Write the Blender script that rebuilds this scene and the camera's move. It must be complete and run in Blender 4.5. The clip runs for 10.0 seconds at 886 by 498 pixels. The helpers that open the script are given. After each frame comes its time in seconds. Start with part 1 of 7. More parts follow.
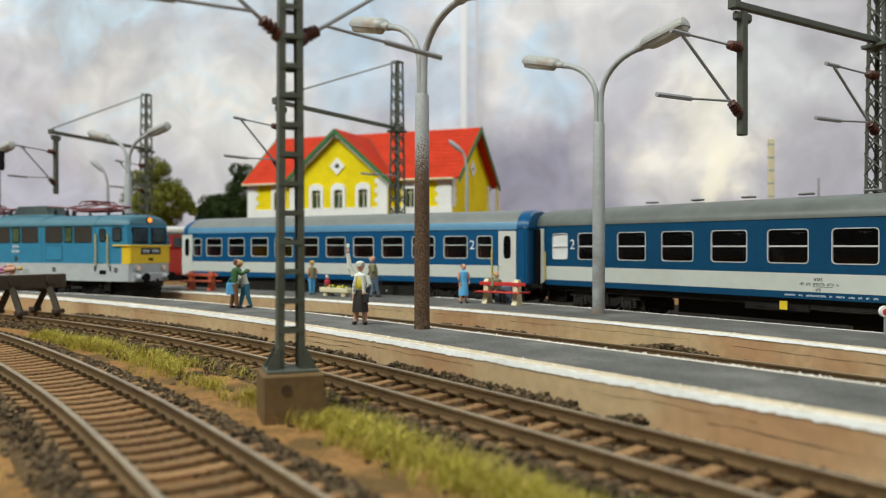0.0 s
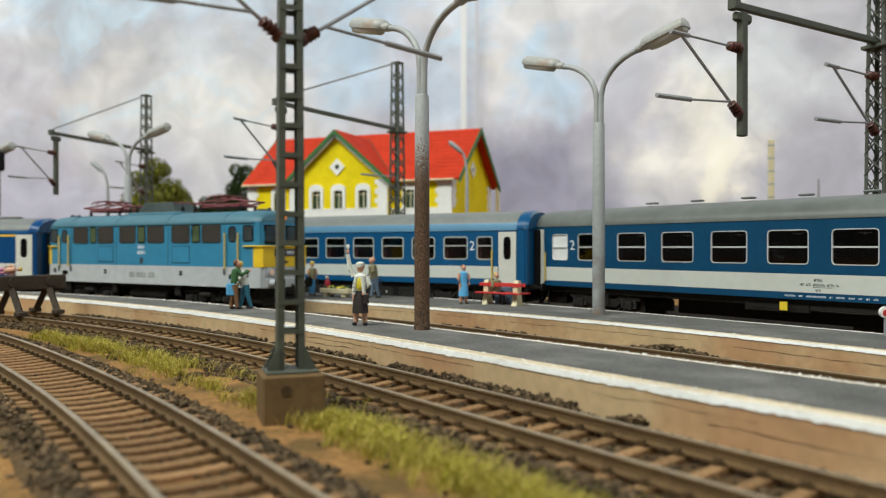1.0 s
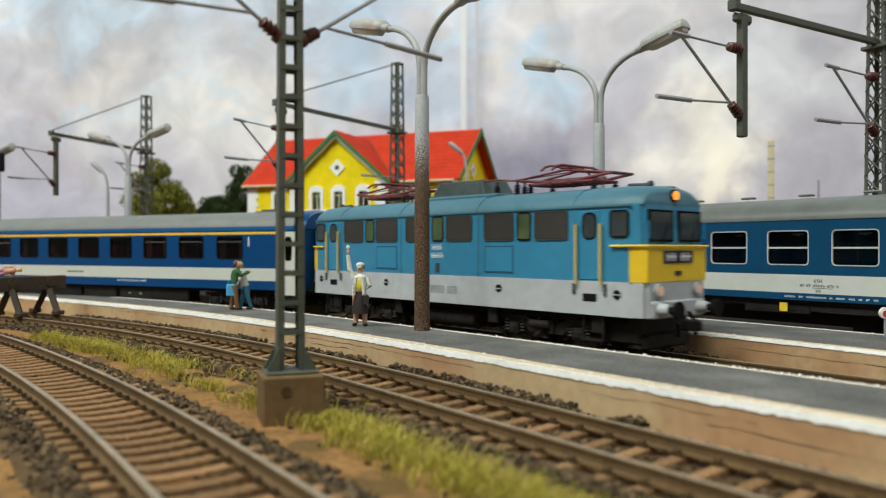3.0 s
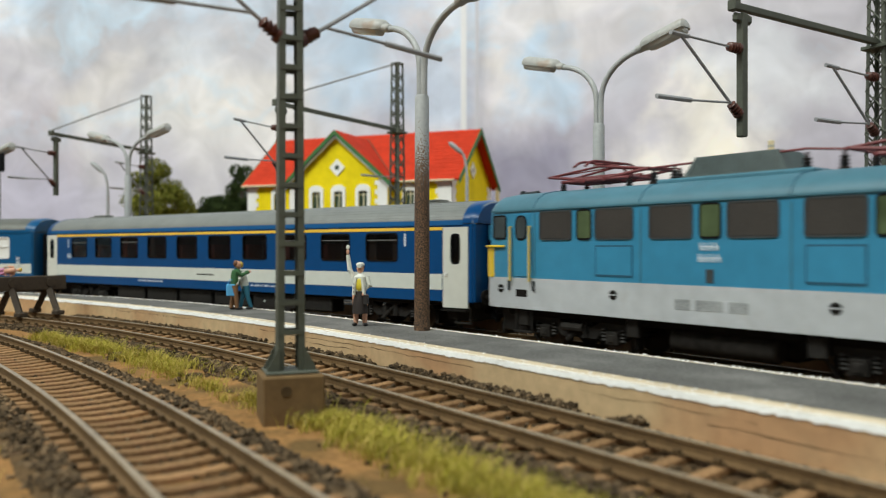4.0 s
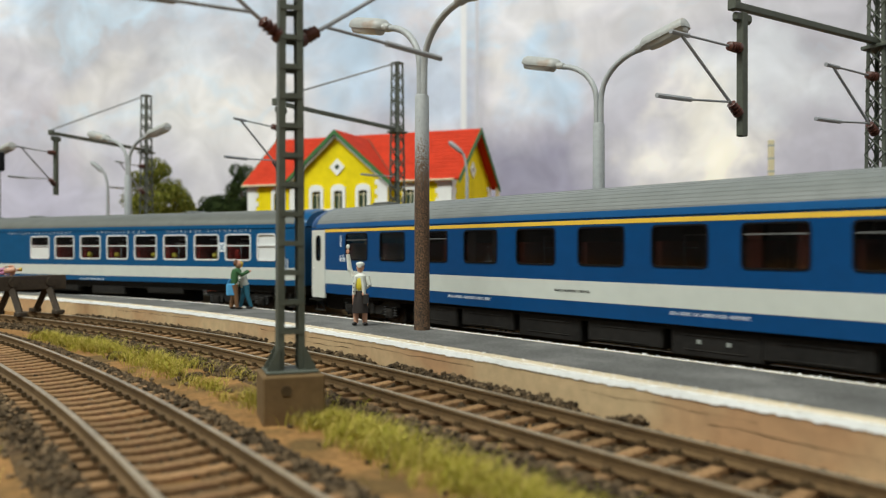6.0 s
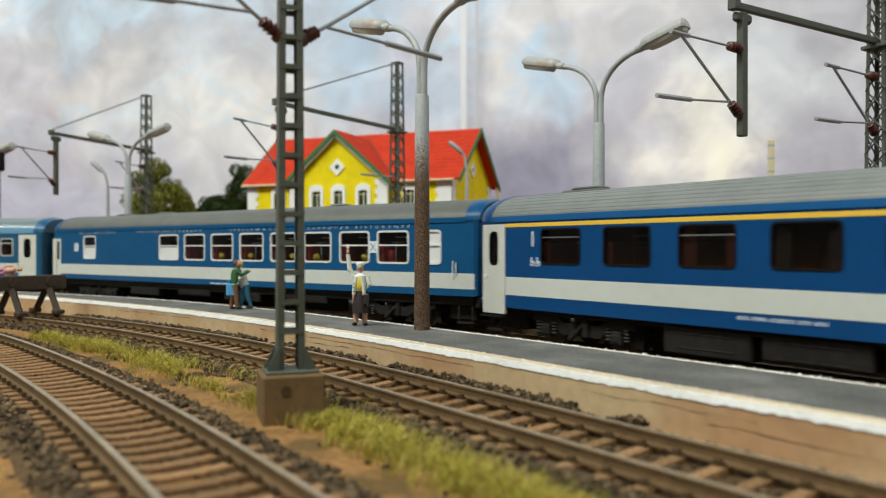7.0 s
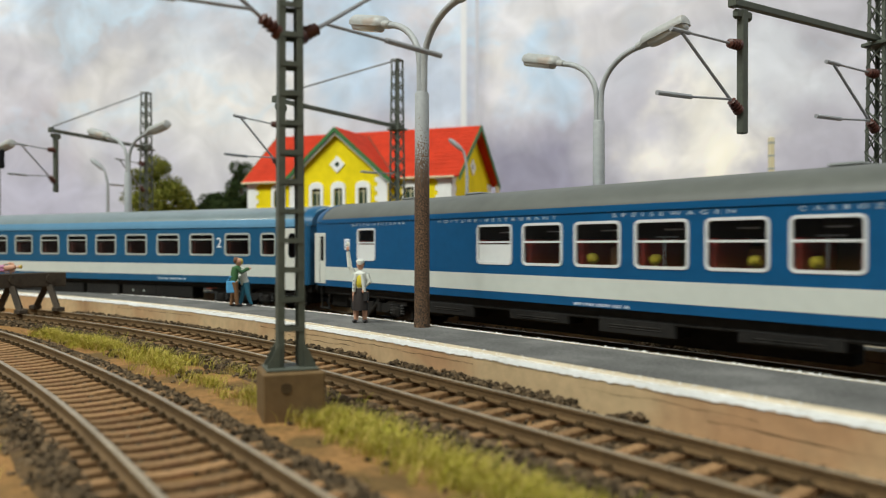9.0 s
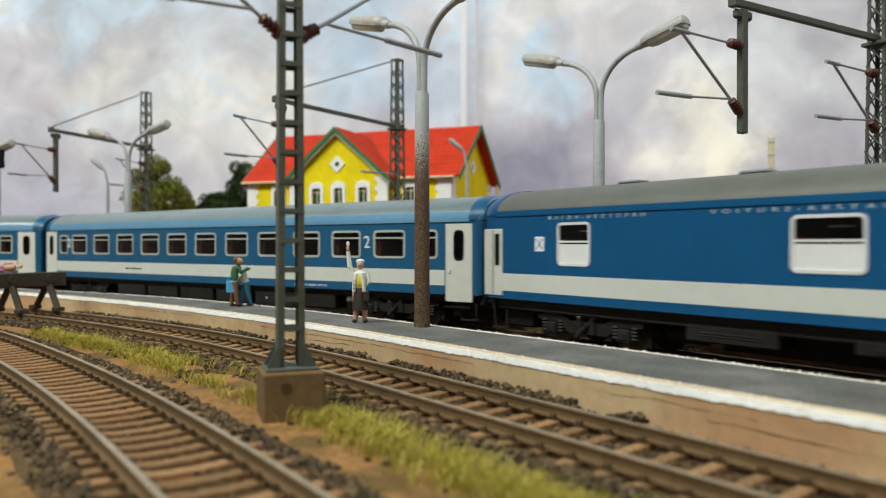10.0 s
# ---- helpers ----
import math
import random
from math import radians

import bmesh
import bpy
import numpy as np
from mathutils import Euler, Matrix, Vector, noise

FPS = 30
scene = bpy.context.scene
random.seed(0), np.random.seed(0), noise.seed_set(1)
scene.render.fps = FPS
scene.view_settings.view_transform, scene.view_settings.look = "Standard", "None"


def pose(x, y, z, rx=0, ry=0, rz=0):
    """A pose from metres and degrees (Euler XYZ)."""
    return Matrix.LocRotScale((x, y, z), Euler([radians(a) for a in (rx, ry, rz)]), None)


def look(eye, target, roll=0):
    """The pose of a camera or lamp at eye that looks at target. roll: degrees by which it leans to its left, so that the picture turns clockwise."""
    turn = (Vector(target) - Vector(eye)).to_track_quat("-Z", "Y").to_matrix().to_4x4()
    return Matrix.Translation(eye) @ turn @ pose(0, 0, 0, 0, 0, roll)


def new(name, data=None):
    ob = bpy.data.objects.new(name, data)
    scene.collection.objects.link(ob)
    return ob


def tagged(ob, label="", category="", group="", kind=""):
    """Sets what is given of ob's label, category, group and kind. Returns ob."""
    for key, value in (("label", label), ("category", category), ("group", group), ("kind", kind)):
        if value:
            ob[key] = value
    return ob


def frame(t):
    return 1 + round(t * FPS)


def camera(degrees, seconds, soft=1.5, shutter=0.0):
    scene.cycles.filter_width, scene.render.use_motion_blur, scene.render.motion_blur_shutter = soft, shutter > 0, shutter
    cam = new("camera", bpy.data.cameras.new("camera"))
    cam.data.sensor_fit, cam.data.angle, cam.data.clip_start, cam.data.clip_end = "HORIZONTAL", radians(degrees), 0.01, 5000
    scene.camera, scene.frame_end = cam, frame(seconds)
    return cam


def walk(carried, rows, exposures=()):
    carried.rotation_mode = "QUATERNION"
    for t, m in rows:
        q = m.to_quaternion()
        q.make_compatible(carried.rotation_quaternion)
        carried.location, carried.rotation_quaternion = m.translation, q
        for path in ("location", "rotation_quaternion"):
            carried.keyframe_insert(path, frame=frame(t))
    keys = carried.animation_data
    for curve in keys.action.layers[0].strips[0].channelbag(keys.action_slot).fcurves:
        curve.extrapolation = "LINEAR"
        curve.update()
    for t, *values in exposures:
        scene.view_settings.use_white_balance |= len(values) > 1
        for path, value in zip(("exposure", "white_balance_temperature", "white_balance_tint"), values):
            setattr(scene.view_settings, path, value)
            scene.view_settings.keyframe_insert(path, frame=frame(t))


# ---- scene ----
# A miniature railway, built in millimetres and scaled to metres on the way out.
U = 0.001
FOV = 60.3
EYE = (0.0, 0.0, 0.03626)
cam = camera(FOV, 10.0, soft=1.2, shutter=0.4)
cam.data.dof.use_dof, cam.data.dof.focus_distance, cam.data.dof.aperture_fstop = True, 0.25, 20.0
TILT = [(0.0, 0.17), (0.5, 0.11), (1.0, 0.11), (1.5, 0.07), (2.0, 0.05), (2.5, 0.05), (3.2, 0.055), (4.0, 0.06), (4.5, 0.055),
        (5.0, 0.06), (5.5, 0.09), (6.2, 0.1), (7.0, 0.1), (7.5, 0.125), (8.0, 0.225), (8.5, 0.29), (9.0, 0.3), (9.5, 0.3), (10.0, 0.315)]
walk(cam, [(t, pose(*EYE, 90 - a, 0, 0)) for t, a in TILT])

# ---- light: a hobby room with ceiling lamps ----
world = bpy.data.worlds.new("room_air")
world.use_nodes = True
world.node_tree.nodes["Background"].inputs[0].default_value = (0.75, 0.82, 0.95, 1)
world.node_tree.nodes["Background"].inputs[1].default_value = 0.55
scene.world = world
scene.view_settings.exposure = 0.0


def area_lamp(name, eye, target, sx, sy, watts, color):
    li = bpy.data.lights.new(name, "AREA")
    li.shape, li.size, li.size_y, li.energy, li.color = "RECTANGLE", sx, sy, watts, color
    ob = new(name, li)
    ob.matrix_world = look(eye, target)
    return ob


area_lamp("ceiling_lamp_light", (-0.45, -0.35, 1.15), (-0.05, 0.30, 0), 0.9, 0.16, 16.0, (0.955, 1.0, 0.925))
area_lamp("ceiling_lamp_light", (0.65, -0.15, 1.15), (0.15, 0.35, 0), 0.9, 0.16, 4.2, (0.955, 1.0, 0.925))
# third lamp added as fill, to brighten the left trains and the house
area_lamp("ceiling_lamp_light", (-1.15, 0.05, 1.15), (-0.3, 0.42, 0), 0.9, 0.16, 10, (0.955, 1.0, 0.925))


# ---- materials ----
def mat(name, base, rough=0.5, metal=0.0, vary=0.12, scale=300.0, bump=0.0, bscale=900.0, second=None, blend=0.0, coat=0.0, bdist=0.0004,
        per_piece=0.0, mscale=60.0, spec=0.5):
    m = bpy.data.materials.new(name)
    m.use_nodes = True
    n, l = m.node_tree.nodes, m.node_tree.links
    b = n["Principled BSDF"]
    b.inputs["Roughness"].default_value, b.inputs["Metallic"].default_value = rough, metal
    b.inputs["Coat Weight"].default_value = coat
    b.inputs["Specular IOR Level"].default_value = spec
    tc = n.new("ShaderNodeTexCoord")
    fine = n.new("ShaderNodeTexNoise")
    fine.inputs["Scale"].default_value, fine.inputs["Detail"].default_value = scale, 6
    big = n.new("ShaderNodeTexNoise")
    big.inputs["Scale"].default_value, big.inputs["Detail"].default_value = mscale, 4
    for q in (fine, big):
        l.new(tc.outputs["Object"], q.inputs["Vector"])
    add = n.new("ShaderNodeMath")
    add.operation = "ADD"
    l.new(fine.outputs["Fac"], add.inputs[0])
    l.new(big.outputs["Fac"], add.inputs[1])
    ramp = n.new("ShaderNodeMapRange")
    ramp.inputs["From Min"].default_value, ramp.inputs["From Max"].default_value = 0.7, 1.3
    ramp.inputs["To Min"].default_value, ramp.inputs["To Max"].default_value = 1 - vary, 1 + vary
    l.new(add.outputs[0], ramp.inputs["Value"])
    col = n.new("ShaderNodeRGB")
    col.outputs[0].default_value = (*base, 1)
    src = col.outputs[0]
    if second:
        mx = n.new("ShaderNodeMix")
        mx.data_type = "RGBA"
        st = n.new("ShaderNodeMapRange")
        st.inputs["From Min"].default_value, st.inputs["From Max"].default_value = 0.62 - blend * 0.25, 0.72 - blend * 0.15
        l.new(big.outputs["Fac"], st.inputs["Value"])
        l.new(st.outputs[0], mx.inputs["Factor"])
        l.new(src, mx.inputs["A"])
        mx.inputs["B"].default_value = (*second, 1)
        src = mx.outputs["Result"]
    if per_piece:
        oi = n.new("ShaderNodeObjectInfo")
        pr = n.new("ShaderNodeMapRange")
        pr.inputs["To Min"].default_value, pr.inputs["To Max"].default_value = 1 - per_piece, 1 + per_piece
        l.new(oi.outputs["Random"], pr.inputs["Value"])
        mul = n.new("ShaderNodeMath")
        mul.operation = "MULTIPLY"
        l.new(ramp.outputs[0], mul.inputs[0])
        l.new(pr.outputs[0], mul.inputs[1])
        fac = mul.outputs[0]
    else:
        fac = ramp.outputs[0]
    vm = n.new("ShaderNodeVectorMath")
    vm.operation = "SCALE"
    l.new(src, vm.inputs[0])
    l.new(fac, vm.inputs["Scale"])
    l.new(vm.outputs[0], b.inputs["Base Color"])
    if bump:
        bn = n.new("ShaderNodeTexNoise")
        bn.inputs["Scale"].default_value, bn.inputs["Detail"].default_value = bscale, 5
        l.new(tc.outputs["Object"], bn.inputs["Vector"])
        bu = n.new("ShaderNodeBump")
        bu.inputs["Strength"].default_value, bu.inputs["Distance"].default_value = bump, bdist
        l.new(bn.outputs["Fac"], bu.inputs["Height"])
        l.new(bu.outputs[0], b.inputs["Normal"])
    return m


def island_mat(name, c1, c2, rough=0.9, c3=None):
    """Colour that differs from piece to piece in one joined mesh."""
    m = bpy.data.materials.new(name)
    m.use_nodes = True
    n, l = m.node_tree.nodes, m.node_tree.links
    b = n["Principled BSDF"]
    b.inputs["Roughness"].default_value = rough
    b.inputs["Specular IOR Level"].default_value = 0.1
    g = n.new("ShaderNodeNewGeometry")
    r = n.new("ShaderNodeValToRGB")
    r.color_ramp.elements[0].color, r.color_ramp.elements[1].color = (*c1, 1), (*c2, 1)
    if c3:
        e = r.color_ramp.elements.new(0.5)
        e.color = (*c3, 1)
    l.new(g.outputs["Random Per Island"], r.inputs[0])
    l.new(r.outputs[0], b.inputs["Base Color"])
    return m


def glass_mat(name, tint, gloss=0.12):
    m = bpy.data.materials.new(name)
    m.use_nodes = True
    n, l = m.node_tree.nodes, m.node_tree.links
    n.remove(n["Principled BSDF"])
    out = n["Material Output"]
    tr, gl, mx, fr = n.new("ShaderNodeBsdfTransparent"), n.new("ShaderNodeBsdfGlossy"), n.new("ShaderNodeMixShader"), n.new("ShaderNodeLayerWeight")
    pw, ma = n.new("ShaderNodeMath"), n.new("ShaderNodeMath")
    pw.operation, ma.operation = "POWER", "MULTIPLY_ADD"
    pw.inputs[1].default_value, ma.inputs[1].default_value, ma.inputs[2].default_value = 4.0, 0.75, 0.05
    tr.inputs[0].default_value = (*tint, 1)
    gl.inputs["Roughness"].default_value = gloss
    l.new(fr.outputs["Facing"], pw.inputs[0])
    l.new(pw.outputs[0], ma.inputs[0])
    l.new(ma.outputs[0], mx.inputs[0])
    l.new(tr.outputs[0], mx.inputs[1])
    l.new(gl.outputs[0], mx.inputs[2])
    l.new(mx.outputs[0], out.inputs[0])
    return m


def glow_mat(name, color, strength):
    m = bpy.data.materials.new(name)
    m.use_nodes = True
    b = m.node_tree.nodes["Principled BSDF"]
    b.inputs["Base Color"].default_value = (*color, 1)
    b.inputs["Emission Color"].default_value = (*color, 1)
    b.inputs["Emission Strength"].default_value = strength
    return m


def sky_backdrop_mat():
    m = bpy.data.materials.new("painted_sky_backdrop")
    m.use_nodes = True
    n, l = m.node_tree.nodes, m.node_tree.links
    b = n["Principled BSDF"]
    b.inputs["Roughness"].default_value = 0.75
    b.inputs["Specular IOR Level"].default_value = 0.15
    tc = n.new("ShaderNodeTexCoord")
    mp = n.new("ShaderNodeMapping")
    mp.inputs["Scale"].default_value = (1, 1, 1.5)
    mp.inputs["Location"].default_value = (0.35, 0, 0.1)
    l.new(tc.outputs["Object"], mp.inputs[0])
    big, soft = n.new("ShaderNodeTexNoise"), n.new("ShaderNodeTexNoise")
    big.inputs["Scale"].default_value, big.inputs["Detail"].default_value, big.inputs["Distortion"].default_value = 3.4, 7, 0.5
    soft.inputs["Scale"].default_value, soft.inputs["Detail"].default_value = 6.5, 6
    for q in (big, soft):
        q.inputs["Roughness"].default_value = 0.55
        l.new(mp.outputs[0], q.inputs["Vector"])
    r1 = n.new("ShaderNodeValToRGB")
    el = r1.color_ramp.elements
    el[0].position, el[0].color = 0.30, (0.30, 0.29, 0.37, 1)
    el[1].position, el[1].color = 0.72, (0.72, 0.70, 0.68, 1)
    e = el.new(0.43)
    e.color = (0.47, 0.46, 0.52, 1)
    e = el.new(0.55)
    e.color = (0.575, 0.57, 0.615, 1)
    l.new(big.outputs["Fac"], r1.inputs[0])
    # open blue between the clouds, higher up
    sep = n.new("ShaderNodeSeparateXYZ")
    l.new(tc.outputs["Object"], sep.inputs[0])
    up = n.new("ShaderNodeMapRange")
    up.inputs["From Min"].default_value, up.inputs["From Max"].default_value = 0.16, 0.42
    l.new(sep.outputs["Z"], up.inputs["Value"])
    gap = n.new("ShaderNodeMapRange")
    gap.inputs["From Min"].default_value, gap.inputs["From Max"].default_value = 0.50, 0.64
    l.new(soft.outputs["Fac"], gap.inputs["Value"])
    mul = n.new("ShaderNodeMath")
    mul.operation = "MULTIPLY"
    l.new(up.outputs[0], mul.inputs[0])
    l.new(gap.outputs[0], mul.inputs[1])
    mx = n.new("ShaderNodeMix")
    mx.data_type = "RGBA"
    l.new(mul.outputs[0], mx.inputs["Factor"])
    l.new(r1.outputs[0], mx.inputs["A"])
    mx.inputs["B"].default_value = (0.50, 0.64, 0.80, 1)
    # lilac haze near the foot
    low = n.new("ShaderNodeMapRange")
    low.inputs["From Min"].default_value, low.inputs["From Max"].default_value = 0.20, 0.06
    low.inputs["To Max"].default_value = 0.6
    l.new(sep.outputs["Z"], low.inputs["Value"])
    mx2 = n.new("ShaderNodeMix")
    mx2.data_type = "RGBA"
    l.new(low.outputs[0], mx2.inputs["Factor"])
    l.new(mx.outputs["Result"], mx2.inputs["A"])
    mx2.inputs["B"].default_value = (0.41, 0.41, 0.50, 1)
    # large painted clouds: a warm bright one, lilac storm banks, open blue
    warp = n.new("ShaderNodeTexNoise")
    warp.inputs["Scale"].default_value, warp.inputs["Detail"].default_value = 9, 5
    l.new(tc.outputs["Object"], warp.inputs["Vector"])
    cen = n.new("ShaderNodeVectorMath")
    cen.operation = "MULTIPLY_ADD"
    l.new(warp.outputs["Color"], cen.inputs[0])
    cen.inputs[1].default_value = (0.24, 0.24, 0.24)
    cen.inputs[2].default_value = (-0.12, -0.12, -0.12)
    shift = n.new("ShaderNodeVectorMath")
    l.new(tc.outputs["Object"], shift.inputs[0])
    l.new(cen.outputs[0], shift.inputs[1])
    out = mx2.outputs["Result"]
    banks = (((0.12, 0.918, 0.095), 0.14, (0.20, 0.195, 0.285), 0.75), ((0.40, 0.76, 0.27), 0.2, (0.44, 0.435, 0.485), 0.6), ((0.215, 0.865, 0.22), 0.11, (0.46, 0.455, 0.515), 0.55),
             ((0.381, 0.773, 0.10), 0.14, (0.37, 0.36, 0.43), 0.65), ((0.29, 0.824, 0.155), 0.085, (0.86, 0.83, 0.76), 0.8), ((0.295, 0.82, 0.115), 0.045, (0.90, 0.86, 0.74), 0.8),
             ((0.33, 0.80, 0.21), 0.07, (0.66, 0.70, 0.75), 0.55), ((0.25, 0.847, 0.29), 0.08, (0.58, 0.565, 0.60), 0.4), ((0.123, 0.917, 0.23), 0.07, (0.46, 0.61, 0.77), 0.8),
             ((0.10, 0.93, 0.32), 0.08, (0.62, 0.63, 0.68), 0.5), ((-0.02, 0.968, 0.25), 0.08, (0.50, 0.61, 0.75), 0.6), ((-0.133, 0.974, 0.28), 0.10, (0.43, 0.57, 0.72), 0.8),
             ((-0.10, 0.973, 0.345), 0.09, (0.45, 0.57, 0.71), 0.7), ((-0.51, 0.992, 0.36), 0.08, (0.46, 0.57, 0.68), 0.65), ((-0.41, 0.988, 0.315), 0.15, (0.40, 0.395, 0.43), 0.8),
             ((-0.24, 0.98, 0.325), 0.11, (0.45, 0.46, 0.51), 0.7), ((-0.465, 0.99, 0.235), 0.09, (0.66, 0.64, 0.62), 0.6), ((-0.532, 0.993, 0.19), 0.07, (0.43, 0.39, 0.41), 0.6),
             ((-0.53, 0.993, 0.085), 0.14, (0.46, 0.45, 0.57), 0.5), ((-0.279, 0.981, 0.19), 0.14, (0.70, 0.69, 0.69), 0.65), ((-0.15, 0.975, 0.20), 0.08, (0.64, 0.63, 0.66), 0.5))
    for place, rad, colour, most in banks:
        d = n.new("ShaderNodeVectorMath")
        d.operation = "DISTANCE"
        l.new(shift.outputs[0], d.inputs[0])
        d.inputs[1].default_value = place
        f = n.new("ShaderNodeMapRange")
        f.interpolation_type = "SMOOTHSTEP"
        f.inputs["From Min"].default_value, f.inputs["From Max"].default_value, f.inputs["To Min"].default_value, f.inputs["To Max"].default_value = rad, rad * 0.25, 0, most
        l.new(d.outputs["Value"], f.inputs["Value"])
        k = n.new("ShaderNodeMix")
        k.data_type = "RGBA"
        l.new(f.outputs[0], k.inputs["Factor"])
        l.new(out, k.inputs["A"])
        k.inputs["B"].default_value = (*colour, 1)
        out = k.outputs["Result"]
    # slanting wisps of open blue, and a finer curl over the painted clouds
    tilt = n.new("ShaderNodeMapping")
    tilt.inputs["Rotation"].default_value = (0, 0.7, 0)
    tilt.inputs["Scale"].default_value = (4.5, 1.0, 11.0)
    l.new(shift.outputs[0], tilt.inputs[0])
    wisp = n.new("ShaderNodeTexNoise")
    wisp.inputs["Scale"].default_value, wisp.inputs["Detail"].default_value = 1.6, 5
    l.new(tilt.outputs[0], wisp.inputs["Vector"])
    wf = n.new("ShaderNodeMapRange")
    wf.inputs["From Min"].default_value, wf.inputs["From Max"].default_value, wf.inputs["To Max"].default_value = 0.55, 0.74, 0.6
    l.new(wisp.outputs["Fac"], wf.inputs["Value"])
    wu = n.new("ShaderNodeMapRange")
    wu.inputs["From Min"].default_value, wu.inputs["From Max"].default_value = 0.15, 0.22
    l.new(sep.outputs["Z"], wu.inputs["Value"])
    wm = n.new("ShaderNodeMath")
    wm.operation = "MULTIPLY"
    l.new(wf.outputs[0], wm.inputs[0])
    l.new(wu.outputs[0], wm.inputs[1])
    wk = n.new("ShaderNodeMix")
    wk.data_type = "RGBA"
    l.new(wm.outputs[0], wk.inputs["Factor"])
    l.new(out, wk.inputs["A"])
    wk.inputs["B"].default_value = (0.50, 0.66, 0.80, 1)
    curl = n.new("ShaderNodeTexNoise")
    curl.inputs["Scale"].default_value, curl.inputs["Detail"].default_value, curl.inputs["Distortion"].default_value = 19, 8, 0.9
    l.new(tc.outputs["Object"], curl.inputs["Vector"])
    cm = n.new("ShaderNodeMapRange")
    cm.inputs["From Min"].default_value, cm.inputs["From Max"].default_value, cm.inputs["To Min"].default_value, cm.inputs["To Max"].default_value = 0.3, 0.7, 0.85, 1.12
    l.new(curl.outputs["Fac"], cm.inputs["Value"])
    cv = n.new("ShaderNodeVectorMath")
    cv.operation = "SCALE"
    l.new(wk.outputs["Result"], cv.inputs[0])
    l.new(cm.outputs[0], cv.inputs["Scale"])
    out = cv.outputs[0]
    l.new(out, b.inputs["Base Color"])
    l.new(out, b.inputs["Emission Color"])
    b.inputs["Emission Strength"].default_value = 0.29
    return m


M = {}
M["soil"] = mat("sandy_soil", (0.31, 0.165, 0.062), 0.95, spec=0.1, vary=0.35, scale=700, bump=0.8, bscale=1500, second=(0.12, 0.075, 0.03), blend=0.6)
M["rail_side"] = mat("rusty_rail_steel", (0.135, 0.082, 0.037), 0.75, spec=0.25, vary=0.25, scale=900, bump=0.3)
M["rail_head"] = mat("worn_rail_head", (0.29, 0.23, 0.155), 0.42, metal=0.2, vary=0.25, scale=500)
M["sleeper"] = mat("weathered_sleeper", (0.275, 0.16, 0.077), 0.85, spec=0.15, vary=0.42, scale=900, bump=0.5, bscale=2500, per_piece=0.25, second=(0.21, 0.095, 0.055), blend=0.3)
# sleeper colour darkened to carry the shade under the train
M["sleeper_shaded"] = mat("shade_dark_sleeper", (0.075, 0.05, 0.03), 0.85, spec=0.15, vary=0.4, scale=900, bump=0.5, bscale=2500, per_piece=0.3)
M["clip"] = mat("rust_brown_clip", (0.085, 0.055, 0.027), 0.85, spec=0.15, vary=0.3)
M["stone"] = island_mat("ballast_stone", (0.035, 0.025, 0.015), (0.19, 0.13, 0.075), 0.9, (0.085, 0.06, 0.036))
M["grass"] = island_mat("static_grass", (0.20, 0.20, 0.02), (0.62, 0.46, 0.15), 0.8, (0.42, 0.37, 0.05))
M["concrete"] = mat("sandy_concrete", (0.60, 0.435, 0.25), 0.45, vary=0.16, scale=350, bump=0.12, bscale=1500, second=(0.45, 0.265, 0.14), blend=0.7, mscale=24)
M["kerb"] = mat("pale_kerb", (0.60, 0.50, 0.35), 0.8, vary=0.12, scale=500, bump=0.2)
M["asphalt"] = mat("grey_asphalt", (0.136, 0.134, 0.129), 0.9, spec=0.12, vary=0.34, scale=1100, bump=0.6, bscale=2600, second=(0.155, 0.152, 0.146), blend=0.4, bdist=0.0003, mscale=70)
M["white_line"] = mat("chalk_white_line", (0.86, 0.86, 0.84), 0.8, vary=0.1, scale=900, bump=0.25, bscale=1800)
M["mast_green"] = mat("mast_green_paint", (0.075, 0.085, 0.065), 0.6, vary=0.18, scale=600, bump=0.15)
M["mast_block"] = mat("mast_footing", (0.16, 0.1, 0.045), 0.8, spec=0.2, vary=0.15, scale=500, bump=0.2, second=(0.11, 0.08, 0.05))
M["insulator"] = mat("brown_insulator", (0.085, 0.028, 0.02), 0.4, vary=0.15)
M["insulator_dark"] = mat("dark_brown_insulator", (0.03, 0.017, 0.014), 0.4, vary=0.15)
M["tube_grey"] = mat("grey_tube", (0.30, 0.31, 0.33), 0.5, vary=0.1)
M["lamp_grey"] = mat("lamp_grey_paint", (0.36, 0.38, 0.39), 0.45, vary=0.12, scale=500, bump=0.1)
M["lamp_case"] = mat("weathered_lamp_case", (0.39, 0.40, 0.39), 0.42, vary=0.14, scale=700, bump=0.12, second=(0.33, 0.28, 0.24), blend=0.2, mscale=120)
M["lamp_lens"] = mat("lamp_lens", (0.50, 0.51, 0.49), 0.25, vary=0.05)
M["black"] = mat("running_gear_black", (0.010, 0.009, 0.008), 0.8, spec=0.12, vary=0.4, scale=400)
M["gear"] = mat("sooty_bogie_black", (0.013, 0.012, 0.011), 0.6, spec=0.3, vary=0.5, scale=500, bump=0.2)
M["gear_worn"] = mat("dusty_bogie_grey", (0.022, 0.020, 0.018), 0.7, spec=0.15, vary=0.5, scale=500, bump=0.2)
M["dark_inside"] = mat("dark_interior", (0.075, 0.068, 0.066), 0.8, vary=0.3, scale=80)
M["wheel"] = mat("wheel_steel", (0.09, 0.075, 0.065), 0.5, metal=0.5, vary=0.2)
M["rubber"] = mat("black_rubber", (0.007, 0.007, 0.008), 0.8, spec=0.12)
M["white_door"] = mat("off_white_door", (0.62, 0.63, 0.58), 0.45, vary=0.04)
